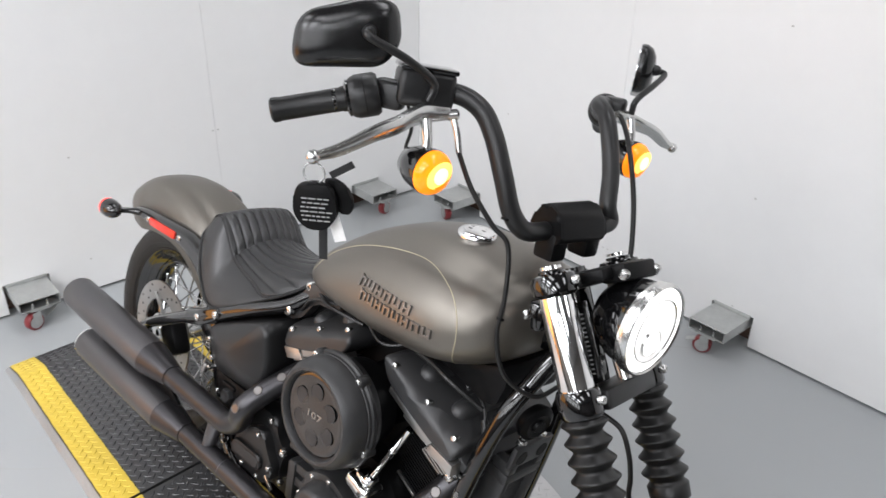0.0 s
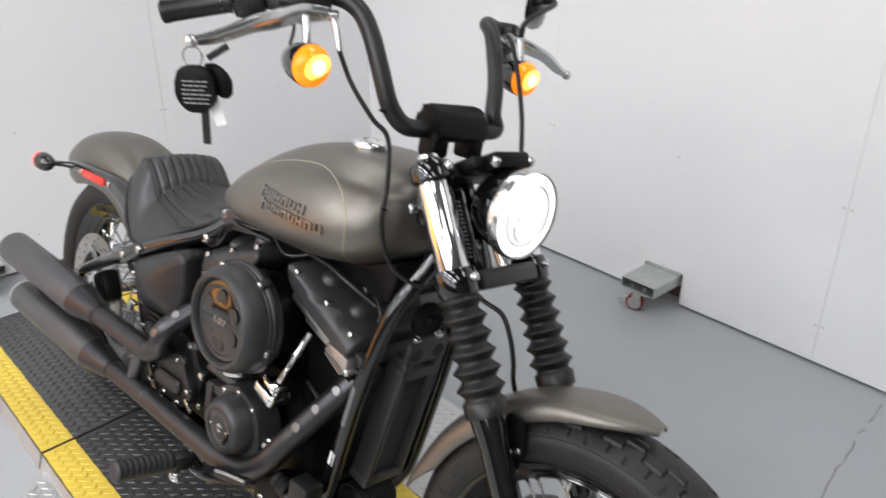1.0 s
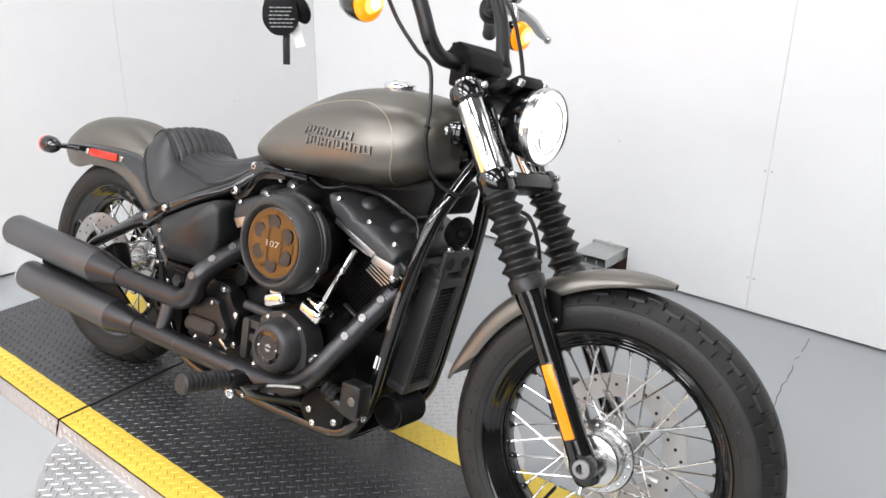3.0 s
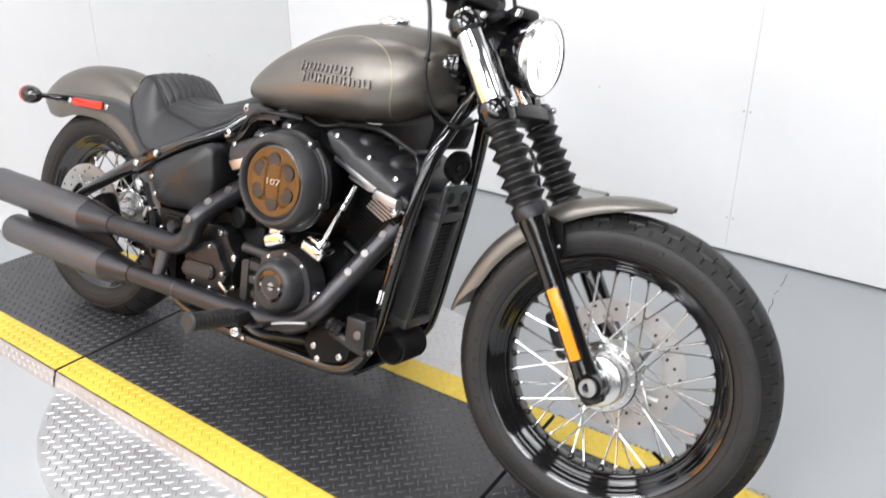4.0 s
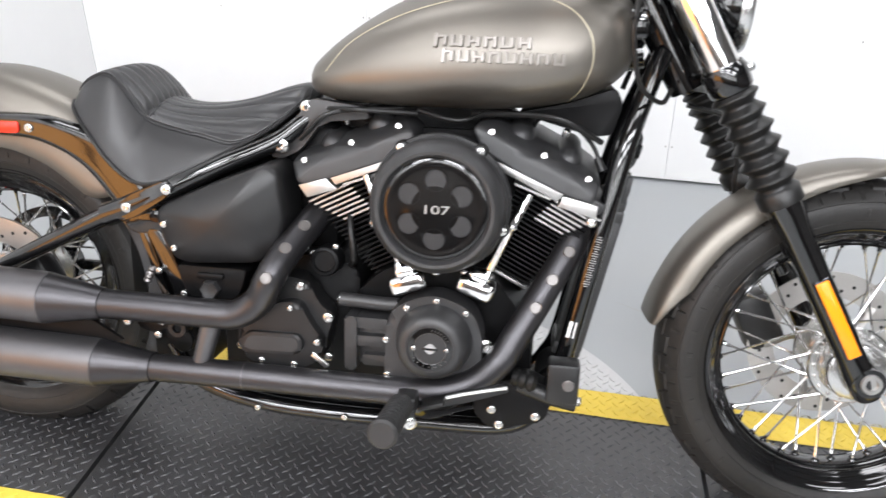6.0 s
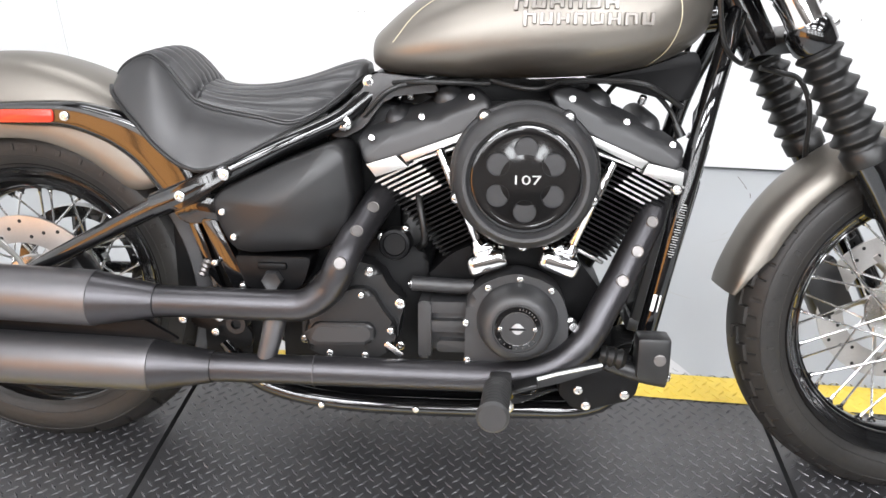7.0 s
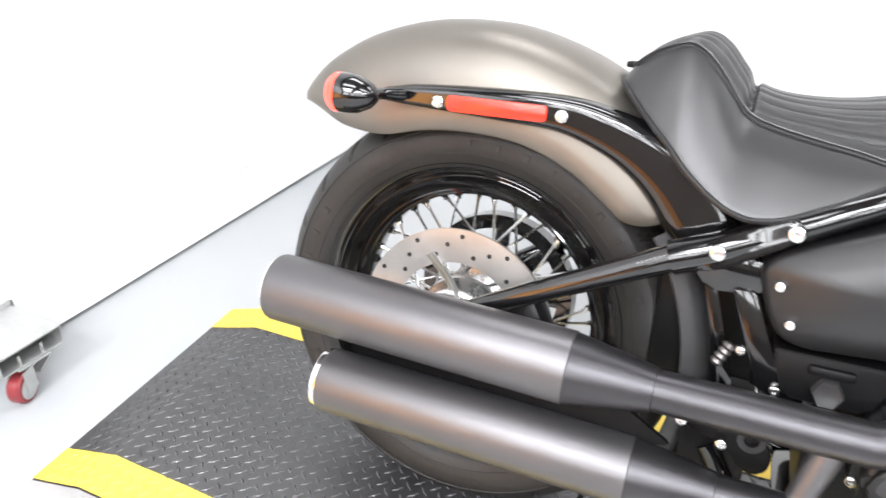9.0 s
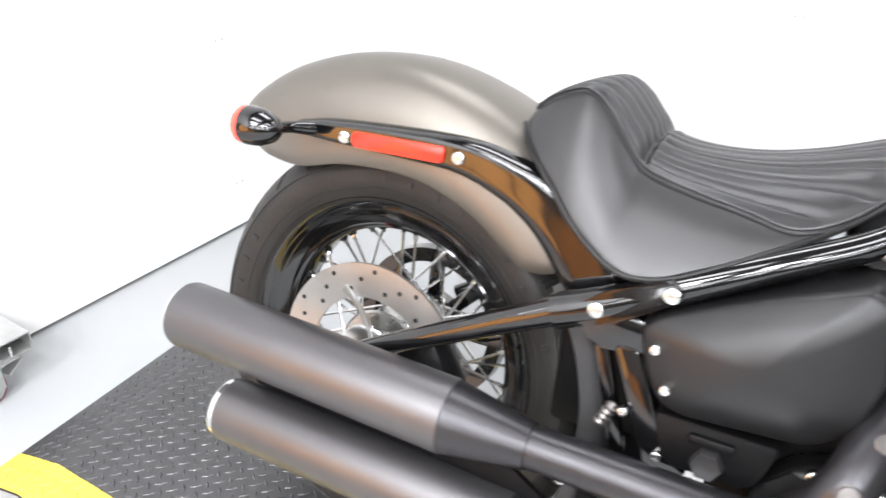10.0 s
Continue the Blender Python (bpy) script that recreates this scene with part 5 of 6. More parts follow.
def rocker_cover(outline, along, bolts, humps):
    """A cover whose outer face leans in towards its top, with two humps over the valve gear."""
    (x0, z0), (x1, z1) = along

    def lean(x, z):
        base = z0 + (z1 - z0) * (x - x0) / (x1 - x0)
        h = max(0.0, z - base)
        return 0.1 * h if h < 0.030 else 0.003 + 70 * (h - 0.030) ** 2

    ring = rounded(outline, 0.014, 4)
    cx, cz = sum(q[0] for q in outline) / len(outline), sum(q[1] for q in outline) / len(outline)
    rings = [[Vector((x, 0.13, z)) for x, z in ring]]
    for inset, soft in ((0.0, 0.007), (0.015, 0.003), (0.05, 0.0006), (0.10, 0.0), (0.18, 0.0), (0.28, 0.0), (0.40, 0.0), (0.55, 0.0), (0.75, 0.0), (0.95, 0.0)):
        row = [(cx + (x - cx) * (1 - inset * 0.75), cz + (z - cz) * (1 - inset)) for x, z in ring]
        rings.append([Vector((x, -0.155 + soft + lean(x, z), z)) for x, z in row])
    ob = part("rocker_cover", loft(rings), WRINKLE_BLACK, bike, "matt black rocker cover", 60)
    for hx, hz, r in humps:
        prof = [(0, 0.002), (r * 0.35, 0.003), (r * 0.68, 0.009), (r * 0.9, 0.020), (r, 0.038), (r, 0.17), (0, 0.17)]
        part("cover_hump", lathe(prof, (hx, -0.132 + lean(hx, hz) * 0.5, hz), (0, 1, 0.06), 28), WRINKLE_BLACK, ob)
    for bx, bz in bolts:
        bolt((bx, -0.150 + lean(bx, bz), bz), (0, -1, 0.35), 0.0072, ob, 0.010)
    return ob


rocker_cover(ROCKER_R, ((-0.150, 0.602), (0.040, 0.672)), ((-0.140, 0.646), (-0.059, 0.680), (0.021, 0.712)), ((-0.104, 0.670, 0.023), (-0.020, 0.706, 0.025)))
rocker_cover(ROCKER_F, ((0.352, 0.592), (0.165, 0.682)), ((0.341, 0.641), (0.267, 0.676), (0.180, 0.712)), ((0.308, 0.664, 0.023), (0.224, 0.700, 0.025)))
bolt((0.300, -0.072, 0.708), (0.3, -0.5, 1), 0.0072, bike, 0.010)
bolt((-0.085, -0.072, 0.712), (-0.3, -0.5, 1), 0.0072, bike, 0.010)
# machined lower edges: a square block outboard, a slim bar and a lip towards the middle
for block, bar, lip in (([(-0.149, 0.606), (-0.100, 0.621), (-0.080, 0.603), (-0.133, 0.585)], [(-0.093, 0.622), (-0.007, 0.655), (0.030, 0.668), (0.036, 0.656), (-0.001, 0.644), (-0.083, 0.609)], [(-0.072, 0.6125), (0.0, 0.638), (0.0, 0.634), (-0.070, 0.609)]),
                        ([(0.303, 0.615), (0.360, 0.602), (0.359, 0.579), (0.294, 0.597)], [(0.180, 0.672), (0.224, 0.652), (0.304, 0.618), (0.293, 0.605), (0.226, 0.638), (0.178, 0.660)], [(0.222, 0.632), (0.283, 0.6095), (0.282, 0.6055), (0.222, 0.628)])):
    part("rocker_trim", slab(block, -0.156, -0.11, 0.002), MACHINED, bike, "bright machined rocker edge")
    part("rocker_trim", slab(bar, -0.154, -0.11, 0.002), MACHINED, bike, "bright machined rocker edge")
    part("rocker_lip", slab(lip, -0.150, -0.11), MACHINED, bike, "bright machined rocker edge")
bolt((0.352, -0.140, 0.572), RIGHT, 0.010, bike, 0.012)

# pushrod tubes and tappet blocks
for top, low in (((-0.028, -0.158, 0.632), (0.044, -0.172, 0.462)), ((0.248, -0.155, 0.615), (0.178, -0.172, 0.458))):
    t, l = Vector(top), Vector(low)
    rod = part("pushrod_tube", lathe([(0.0075, 0), (0.0075, 0.62), (0.0092, 0.625), (0.0092, 0.66), (0.0075, 0.665), (0.0075, 1.0)], l, (t - l), 16), CHROME, bike, "chrome pushrod tube")
    rod.data.transform(Matrix.Translation(l) @ frame_to(t - l) @ Matrix.Diagonal((1, 1, (t - l).length, 1)) @ frame_to(t - l).inverted() @ Matrix.Translation(-l))
    part("rod_collar", lathe([(0.0125, 0), (0.0135, 0.004), (0.0135, 0.02), (0.010, 0.026)], l, (t - l), 16), CHROME, rod)
for cx, s in ((0.052, -1), (0.168, 1)):
    block = part("tappet_block", box((cx, -0.168, 0.452), (0.066, 0.054, 0.034), Matrix.Rotation(s * radians(20), 4, "Y"), 0.011, 4), CHROME, bike, "chrome tappet block")
    part("block_step", box((cx + s * 0.006, -0.168, 0.472), (0.04, 0.036, 0.020), Matrix.Rotation(s * radians(20), 4, "Y"), 0.009, 4), CHROME, block)
    bolt((cx - s * 0.022, -0.170, 0.474), (0, -0.4, 1), 0.006, block)

# air cleaner with its pierced gloss disc
AIR = Vector((0.107, -0.195, 0.602))
air = part("air_cleaner", lathe([(0.060, -0.02), (0.104, -0.004), (0.109, 0.004), (0.1095, 0.030), (0.1080, 0.0315), (0.1080, 0.0345), (0.1092, 0.036), (0.1090, 0.045), (0.107, 0.058), (0.100, 0.073), (0.093, 0.079), (0.088, 0.0785), (0.0845, 0.074), (0.083, 0.066), (0, 0.064)], AIR, RIGHT, 72), WRINKLE_BLACK, bike, "round satin black air cleaner cover")
face = part("cover_disc", lathe([(0.0828, 0.064), (0.0815, 0.0685), (0.077, 0.0705), (0.070, 0.0690), (0.064, 0.0688), (0.045, 0.0705), (0.02, 0.0716), (0, 0.0718)], AIR, RIGHT, 64), GLOSS_BLACK, air, "gloss black disc with six round holes")
for k in range(6):
    a = radians(90 + 60 * k)
    p = AIR + Vector((0.047 * math.cos(a), -0.0704, 0.047 * math.sin(a)))
    part("disc_hole", lathe([(0.0175, 0.0010), (0.0165, -0.0002), (0.0158, 0.0004), (0, 0.0004)], p, RIGHT, 24), GREY_RECESS, air)
for deg in (55, 125, 199, -19, 270):
    a = radians(deg)
    part("bolt_lug", lathe([(0.012, -0.018), (0.012, 0.0), (0.010, 0.003), (0, 0.003)], AIR + Vector((0.108 * math.cos(a), -0.028, 0.108 * math.sin(a))), RIGHT, 16), SATIN_BLACK, air)
    bolt(AIR + Vector((0.110 * math.cos(a), -0.031, 0.110 * math.sin(a))), RIGHT, 0.0078, air, 0.006)
part("air_flange", lathe([(0.104, 0.010), (0.113, 0.012), (0.1155, 0.017), (0.1140, 0.0225), (0.110, 0.025), (0.1095, 0.027)], AIR, RIGHT, 72), SATIN_BLACK, air)
part("air_back_plate", lathe([(0.0, -0.05), (0.085, -0.05), (0.095, 0.0), (0, 0.0)], AIR + Vector((0, 0.01, 0)), RIGHT, 40), DULL_BLACK, air)
# plain dark block that fills the V between the cylinders
part("intake_manifold", slab(rounded([(0.0, 0.455), (0.225, 0.455), (0.262, 0.56), (0.255, 0.65), (0.18, 0.705), (0.04, 0.705), (-0.03, 0.65), (-0.035, 0.56)], 0.02), -0.062, 0.062, 0.008), DULL_BLACK, bike)
# added dark filler for the gap between rockers and tank
part("cable_tray", slab(rounded([(-0.110, 0.700), (-0.090, 0.736), (0.060, 0.748), (0.120, 0.738), (0.205, 0.742), (0.225, 0.722), (0.12, 0.700), (-0.02, 0.690)], 0.010), -0.035, 0.035, 0.004), DULL_BLACK, bike)
part("throttle_body", box((0.105, -0.07, 0.60), (0.10, 0.14, 0.10), None, 0.01), DULL_BLACK, bike)


def lettering(text, size, depth, material, parent, m, name="lettering"):
    """Raised characters in the built-in font, as a mesh."""
    cu = bpy.data.curves.new("lettering", "FONT")
    cu.body, cu.size, cu.extrude, cu.align_x, cu.align_y = text, size, depth, "CENTER", "CENTER"
    cu.resolution_u = 3
    tmp = new("lettering_source", cu)
    me = bpy.data.meshes.new_from_object(tmp)
    bpy.data.objects.remove(tmp)
    bpy.data.curves.remove(cu)
    me.materials.clear()
    me.materials.append(material)
    ob = new(name, me)
    ob.parent = parent
    ob.matrix_basis = m
    return ob


lettering("107", 0.0215, 0.0012, MACHINED, air, Matrix.Translation(AIR + Vector((0.001, -0.0722, 0.0))) @ Matrix.Rotation(radians(90), 4, "X") @ Matrix.Diagonal((1.40, 0.90, 1, 1)))

# side cover and what hangs under it
cover = [(-0.405, 0.545), (-0.385, 0.565), (-0.28, 0.612), (-0.195, 0.645), (-0.172, 0.630), (-0.163, 0.552), (-0.178, 0.492), (-0.215, 0.464), (-0.345, 0.454), (-0.372, 0.462), (-0.392, 0.495)]
outer = rounded(cover, 0.018, 5)
cx, cz = -0.28, 0.54
rings = []
for k in range(7):
    t = k / 6
    yy = -0.09 - 0.096 * math.sin(t * math.pi / 2) ** 0.8
    sc = 1.0 if k < 3 else 1 - 0.09 * ((k - 2) / 4) ** 2.2
    rings.append([Vector((cx + (x - cx) * sc, yy, cz + (z - cz) * sc)) for x, z in outer])
for k in range(1, 9):
    sc = 0.91 * (1 - k / 8.5)
    yy = -0.186 - 0.026 * (1 - (sc / 0.91) ** 2)
    rings.append([Vector((cx + (x - cx) * sc, yy, cz + (z - cz) * sc)) for x, z in outer])
side = part("side_cover", loft(rings), SATIN_BLACK, bike, "satin black bulged side cover", 85)
for bx, by, bz in ((-0.379, -0.187, 0.529), (-0.361, -0.189, 0.488)):
    bolt((bx, by, bz), RIGHT, 0.0075, side, 0.012)
part("oil_tank", box((-0.28, 0, 0.54), (0.22, 0.19, 0.17), None, 0.02), DULL_BLACK, bike)
tray = part("battery_tray", slab(rounded([(-0.372, 0.450), (-0.240, 0.450), (-0.250, 0.415), (-0.262, 0.392), (-0.352, 0.392)], 0.008), -0.175, -0.05, 0.006), DULL_BLACK, bike)
part("drain_knob", lathe([(0.018, 0), (0.018, 0.014), (0.016, 0.017), (0.010, 0.015), (0, 0.015)], (-0.306, -0.172, 0.410), RIGHT, 6), WRINKLE_BLACK, tray)
part("tray_lip", box((-0.306, -0.172, 0.434), (0.05, 0.02, 0.012), None, 0.004), DULL_BLACK, tray)

# frame -------------------------------------------------------------------
for s in (-1, 1):
    part("swingarm", tube([(REAR.x + 0.02, s * 0.150, REAR.z + 0.045), (-0.70, s * 0.166, 0.430), (-0.56, s * 0.172, 0.502), (-0.50, s * 0.172, 0.532)], [0.014, 0.0145, 0.0165, 0.018], 16), GLOSS_BLACK, bike)
    part("seat_rail", tube([(-0.50, s * 0.170, 0.532), (-0.45, s * 0.170, 0.553), (-0.38, s * 0.166, 0.588), (-0.29, s * 0.150, 0.632), (-0.20, s * 0.118, 0.674), (-0.13, s * 0.085, 0.725), (-0.02, s * 0.05, 0.75)], [0.022, 0.021, 0.019, 0.0165, 0.016, 0.016, 0.016], 16), GLOSS_BLACK, bike)
    rail = part("frame_lug", slab(rounded([(-0.482, 0.545), (-0.445, 0.575), (-0.375, 0.607), (-0.36, 0.590), (-0.385, 0.570), (-0.44, 0.535), (-0.47, 0.525)], 0.010), s * 0.172, s * 0.188, 0.005), GLOSS_BLACK, bike)
    for bx, bz in ((-0.374, 0.590), (-0.450, 0.553)):
        bolt((bx, s * 0.186, bz), (0, s, 0), 0.0105, rail, 0.008)
    bolt((-0.189, s * 0.118, 0.669), (0, s, 0), 0.0150, bike, 0.012)
    bolt((-0.149, s * 0.098, 0.736), (0, s, 0), 0.0130, bike, 0.010)
    part("seat_mount", slab(rounded([(-0.225, 0.655), (-0.18, 0.70), (-0.14, 0.752), (-0.05, 0.742), (-0.03, 0.722), (-0.12, 0.712), (-0.16, 0.66), (-0.20, 0.64)], 0.01), s * 0.082, s * 0.108, 0.005), WRINKLE_BLACK, bike)
    part("frame_plate", slab(rounded([(-0.480, 0.530), (-0.470, 0.548), (-0.400, 0.548), (-0.385, 0.530), (-0.392, 0.505), (-0.455, 0.500)], 0.010), s * 0.142, s * 0.166, 0.004, 3), GLOSS_BLACK, bike)
    part("frame_post", slab(rounded([(-0.428, 0.510), (-0.400, 0.510), (-0.352, 0.395), (-0.325, 0.390), (-0.330, 0.375), (-0.372, 0.375)], 0.006), s * 0.146, s * 0.168, 0.005, 3), GLOSS_BLACK, bike)
    part("frame_post", slab(rounded([(-0.462, 0.505), (-0.446, 0.505), (-0.402, 0.36), (-0.418, 0.36)], 0.005), s * 0.122, s * 0.138, 0.004, 3), GLOSS_BLACK, bike)
    part("down_tube", tube([(0.452, s * 0.030, 0.850), (0.430, s * 0.060, 0.790), (0.402, s * 0.098, 0.700), (0.372, s * 0.118, 0.560), (0.345, s * 0.122, 0.420), (0.322, s * 0.122, 0.300), (0.300, s * 0.120, 0.235), (0.24, s * 0.120, 0.172), (0.10, s * 0.122, 0.161), (-0.20, s * 0.122, 0.163), (-0.36, s * 0.112, 0.195), (-0.42, s * 0.105, 0.27)], 0.0165, 18, 10), GLOSS_BLACK, bike)
# added dark block that fills the gap between the frame plates
part("inner_frame", box((-0.415, 0, 0.455), (0.09, 0.16, 0.20), None, 0.012), DULL_BLACK, bike)
part("backbone", tube([(0.42, 0, 0.85), (0.30, 0, 0.83), (0.0, 0, 0.79), (-0.15, 0, 0.72)], 0.03, 16), GLOSS_BLACK, bike)
part("swingarm_bridge", box((-0.49, 0, 0.42), (0.06, 0.15, 0.16), None, 0.012), DULL_BLACK, bike)
# pale flecks on the swingarm stand for a speckled reflection; the down tube bears print
for k in range(13):
    t = k / 12
    p = Vector((-0.538 + 0.056 * t, -0.187, 0.5165 + 0.029 * t))
    for dz in (-0.006, 0.0, 0.006):
        part("print_bar", box(p + Vector((dz * 0.4, 0, dz)), (0.0032, 0.0012, 0.0018), Matrix.Rotation(radians(-27), 4, "Y")), GREY_PRINT_GLINT, bike)
for k in range(22):
    z = 0.545 - k * 0.0042
    x = np.interp(z, [0.42, 0.56], [0.345, 0.372])
    part("print_bar", box((float(x), -0.1375, z), (0.0100 if k % 3 else 0.006, 0.0014, 0.0013), Matrix.Rotation(radians(11), 4, "Y")), GREY_PRINT_GLINT, bike)
part("label_patch", box((0.3345, -0.1378, 0.375), (0.013, 0.0014, 0.030), Matrix.Rotation(radians(10), 4, "Y")), WHITE_PRINT, bike)
# tyre hugger ahead of the rear wheel
spine = arc_spine(REAR, 0.372, 0.046, 36, -18, 14, 0.098)
part("tyre_guard", fender_loft(spine, 0, 0.003, 16), GUARD_PLASTIC, bike, "", 50)
part("coil_cover", slab(rounded([(0.215, 0.742), (0.30, 0.762), (0.378, 0.790), (0.390, 0.765), (0.376, 0.712), (0.345, 0.708)], 0.008), -0.088, 0.088, 0.006), DULL_BLACK, bike, "flat black plastic coil cover")
part("tank_mount", box((0.392, 0, 0.895), (0.06, 0.15, 0.05), None, 0.01), GLOSS_BLACK, bike)
bolt((0.392, -0.076, 0.897), RIGHT, 0.0115, bike, 0.014)

# oil cooler in front of the down tubes
lean = Matrix.Rotation(radians(11.5), 4, "Y")
core = Vector((0.352, 0, 0.435))
cooler = part("oil_cooler", box(core, (0.030, 0.085, 0.25), lean, 0.004), DULL_BLACK, bike, "black louvred oil cooler")
for s in (-1, 1):
    part("cooler_side", box(core + Vector((0.008, s * 0.046, 0)), (0.052, 0.016, 0.275), lean, 0.006), WRINKLE_BLACK, cooler)
for k in range(24):
    part("louvre", box(core + lean.to_3x3() @ Vector((0.016, 0, -0.112 + k * 0.0097)), (0.010, 0.080, 0.0032), lean @ Matrix.Rotation(radians(25), 4, "Y")), WRINKLE_BLACK, cooler)
for dz in (-0.135, 0.135):
    part("cooler_bar", box(core + lean.to_3x3() @ Vector((0.006, 0, dz)), (0.054, 0.110, 0.026), lean, 0.006), WRINKLE_BLACK, cooler)
for sy in (-1, 1):
    part("cooler_ear", box(core + lean.to_3x3() @ Vector((0.010, sy * 0.042, 0.158)), (0.044, 0.024, 0.026), lean, 0.006), WRINKLE_BLACK, cooler)
plate = part("cooler_bracket", box((0.412, 0, 0.612), (0.012, 0.112, 0.050), lean, 0.004), WRINKLE_BLACK, bike)
# dark discs painted as the shade of two holes, each with a bolt above
for sy in (-1, 1):
    part("bracket_hole", lathe([(0, 0.0066), (0.0125, 0.0066), (0.0135, 0.0074), (0.0150, 0.0060)], (0.412, sy * 0.030, 0.610), (1, 0, -0.2), 20), HOLE_SHADE, plate)
    bolt((0.410, sy * 0.030, 0.638), (0.3, 0, 1), 0.010, plate, 0.007)
part("horn", lathe([(0, 0.016), (0.012, 0.016), (0.014, 0.010), (0.026, 0.012), (0.036, 0.006), (0.038, 0), (0.034, -0.012), (0, -0.02)], (0.418, -0.014, 0.680), (0.95, -0.2, -0.2), 32), DULL_BLACK, bike, "round black horn")
regulator = part("voltage_regulator", lathe([(0, -0.054), (0.032, -0.054), (0.038, -0.048), (0.038, 0.048), (0.032, 0.054), (0, 0.054)], (0.316, 0, 0.228), (0, 1, 0), 32), DULL_BLACK, bike, "rounded black finned voltage regulator")
for k in range(12):
    part("fin", lathe([(0.030, -0.0018), (0.0410, -0.0018), (0.0418, 0), (0.0410, 0.0018), (0.030, 0.0018)], (0.316, -0.046 + k * 0.0084, 0.228), (0, 1, 0), 32), SATIN_BLACK, regulator)
part("front_fuel_line", tube([(0.36, -0.10, 0.70), (0.30, -0.13, 0.735), (0.24, -0.12, 0.742), (0.14, -0.10, 0.738)], 0.005, 8), SOFT_RUBBER, bike)
for k, pts in enumerate((((-0.12, -0.10, 0.735), (-0.05, -0.13, 0.738), (0.05, -0.12, 0.735)), ((-0.16, -0.11, 0.68), (-0.10, -0.12, 0.73), (0.02, -0.09, 0.74)), ((0.05, -0.11, 0.74), (0.12, -0.13, 0.728), (0.17, -0.10, 0.742)))):
    part("wiring_loom", tube(pts, 0.0042, 8), SOFT_RUBBER, bike)

# ignition leads over the heads, with their boots
for pts in (((0.240, -0.055, 0.712), (0.262, -0.078, 0.738), (0.305, -0.082, 0.730), (0.345, -0.078, 0.694), (0.366, -0.085, 0.650)), ((-0.045, -0.055, 0.712), (-0.085, -0.085, 0.735), (-0.128, -0.090, 0.716), (-0.168, -0.085, 0.664))):
    lead = part("ignition_lead", tube(pts, 0.0040, 10), SOFT_RUBBER, bike)
    part("lead_boot", tube([pts[-1], Vector(pts[-1]) * 0.5 + Vector(pts[-2]) * 0.5], [0.0085, 0.0060], 12, 3), SOFT_RUBBER, lead)

# foot controls
peg_a, peg_b = Vector((0.074, -0.322, 0.295)), Vector((0.068, -0.441, 0.304))
d = peg_b - peg_a
prof = [(0.012, 0.0)]
n = 9
for k in range(n):
    h = 0.008 + (d.length - 0.016) * k / n
    st = (d.length - 0.016) / n
    prof += [(0.0196, h), (0.0208, h + st * 0.2), (0.0208, h + st * 0.75), (0.0196, h + st * 0.98)]
prof += [(0.023, d.length - 0.006), (0.023, d.length), (0.019, d.length + 0.004), (0, d.length + 0.004)]
for s in (1, -1):
    fl = Matrix.Diagonal((1, s, 1, 1))
    pa, pb = fl @ peg_a, fl @ peg_b
    peg = part("foot_peg", lathe(prof, pa, pb - pa, 22), PEG_RUBBER, bike, "ribbed black rubber foot peg")
    part("peg_clevis", box(pa + Vector((0.004, s * 0.014, -0.004)), (0.034, 0.04, 0.034), None, 0.006), SATIN_BLACK, peg)
    bolt(pa + Vector((0.012, 0.0, -0.030)), (0.4, -s, -0.1), 0.0125, peg, 0.010)
    part("peg_bracket", tube([pa + Vector((0, s * 0.03, 0)), (0.10, -s * 0.26, 0.255), (0.16, -s * 0.17, 0.235), (0.22, -s * 0.13, 0.225)], [0.014, 0.015, 0.016, 0.016], 12), GLOSS_BLACK, bike)
part("brake_pedal", slab(rounded([(0.094, 0.262), (0.100, 0.272), (0.232, 0.314), (0.240, 0.304), (0.172, 0.278), (0.116, 0.261)], 0.006), -0.262, -0.248, 0.003), SATIN_BLACK, bike)
part("pedal_edge", tube([(0.098, -0.264, 0.271), (0.166, -0.264, 0.294), (0.235, -0.264, 0.312)], 0.0032, 8, 2), GALVANISED, bike)
part("pedal_pad", box((0.114, -0.276, 0.278), (0.046, 0.036, 0.008), Matrix.Rotation(radians(-18), 4, "Y"), 0.003), SOFT_RUBBER, bike)
part("pedal_boot", lathe([(0.012, 0), (0.017, 0.008), (0.013, 0.014), (0.018, 0.022), (0.013, 0.028), (0.018, 0.036), (0.012, 0.044)], (0.238, -0.192, 0.302), (1, 0, -0.25), 18), SOFT_RUBBER, bike)
master = part("rear_master_cylinder", box((0.325, -0.185, 0.300), (0.054, 0.045, 0.072), None, 0.006), SATIN_BLACK, bike, "square black rear brake reservoir")
part("sight_glass", lathe([(0.010, 0), (0.010, 0.003), (0.007, 0.004), (0, 0.003)], (0.334, -0.207, 0.300), RIGHT, 16), HOLE_STEEL, master)
part("master_body", tube([(0.25, -0.185, 0.285), (0.30, -0.185, 0.268), (0.35, -0.185, 0.258)], 0.015, 14), SATIN_BLACK, master)
bolt((0.352, -0.185, 0.262), (1, -0.4, 0), 0.009, bike)
part("control_bracket", slab(rounded([(0.17, 0.235), (0.205, 0.196), (0.30, 0.222), (0.31, 0.275), (0.26, 0.30), (0.20, 0.285)], 0.012), -0.194, -0.140, 0.005), DULL_BLACK, bike)
for bx, bz in ((0.207, 0.238), (0.221, 0.210), (0.283, 0.232)):
    bolt((bx, -0.194, bz), RIGHT, 0.0095, bike, 0.008)
part("lower_skid", slab(rounded([(-0.33, 0.185), (0.20, 0.178), (0.26, 0.152), (0.22, 0.137), (-0.28, 0.147)], 0.01), -0.098, 0.098, 0.010, 4), GLOSS_BLACK, bike)
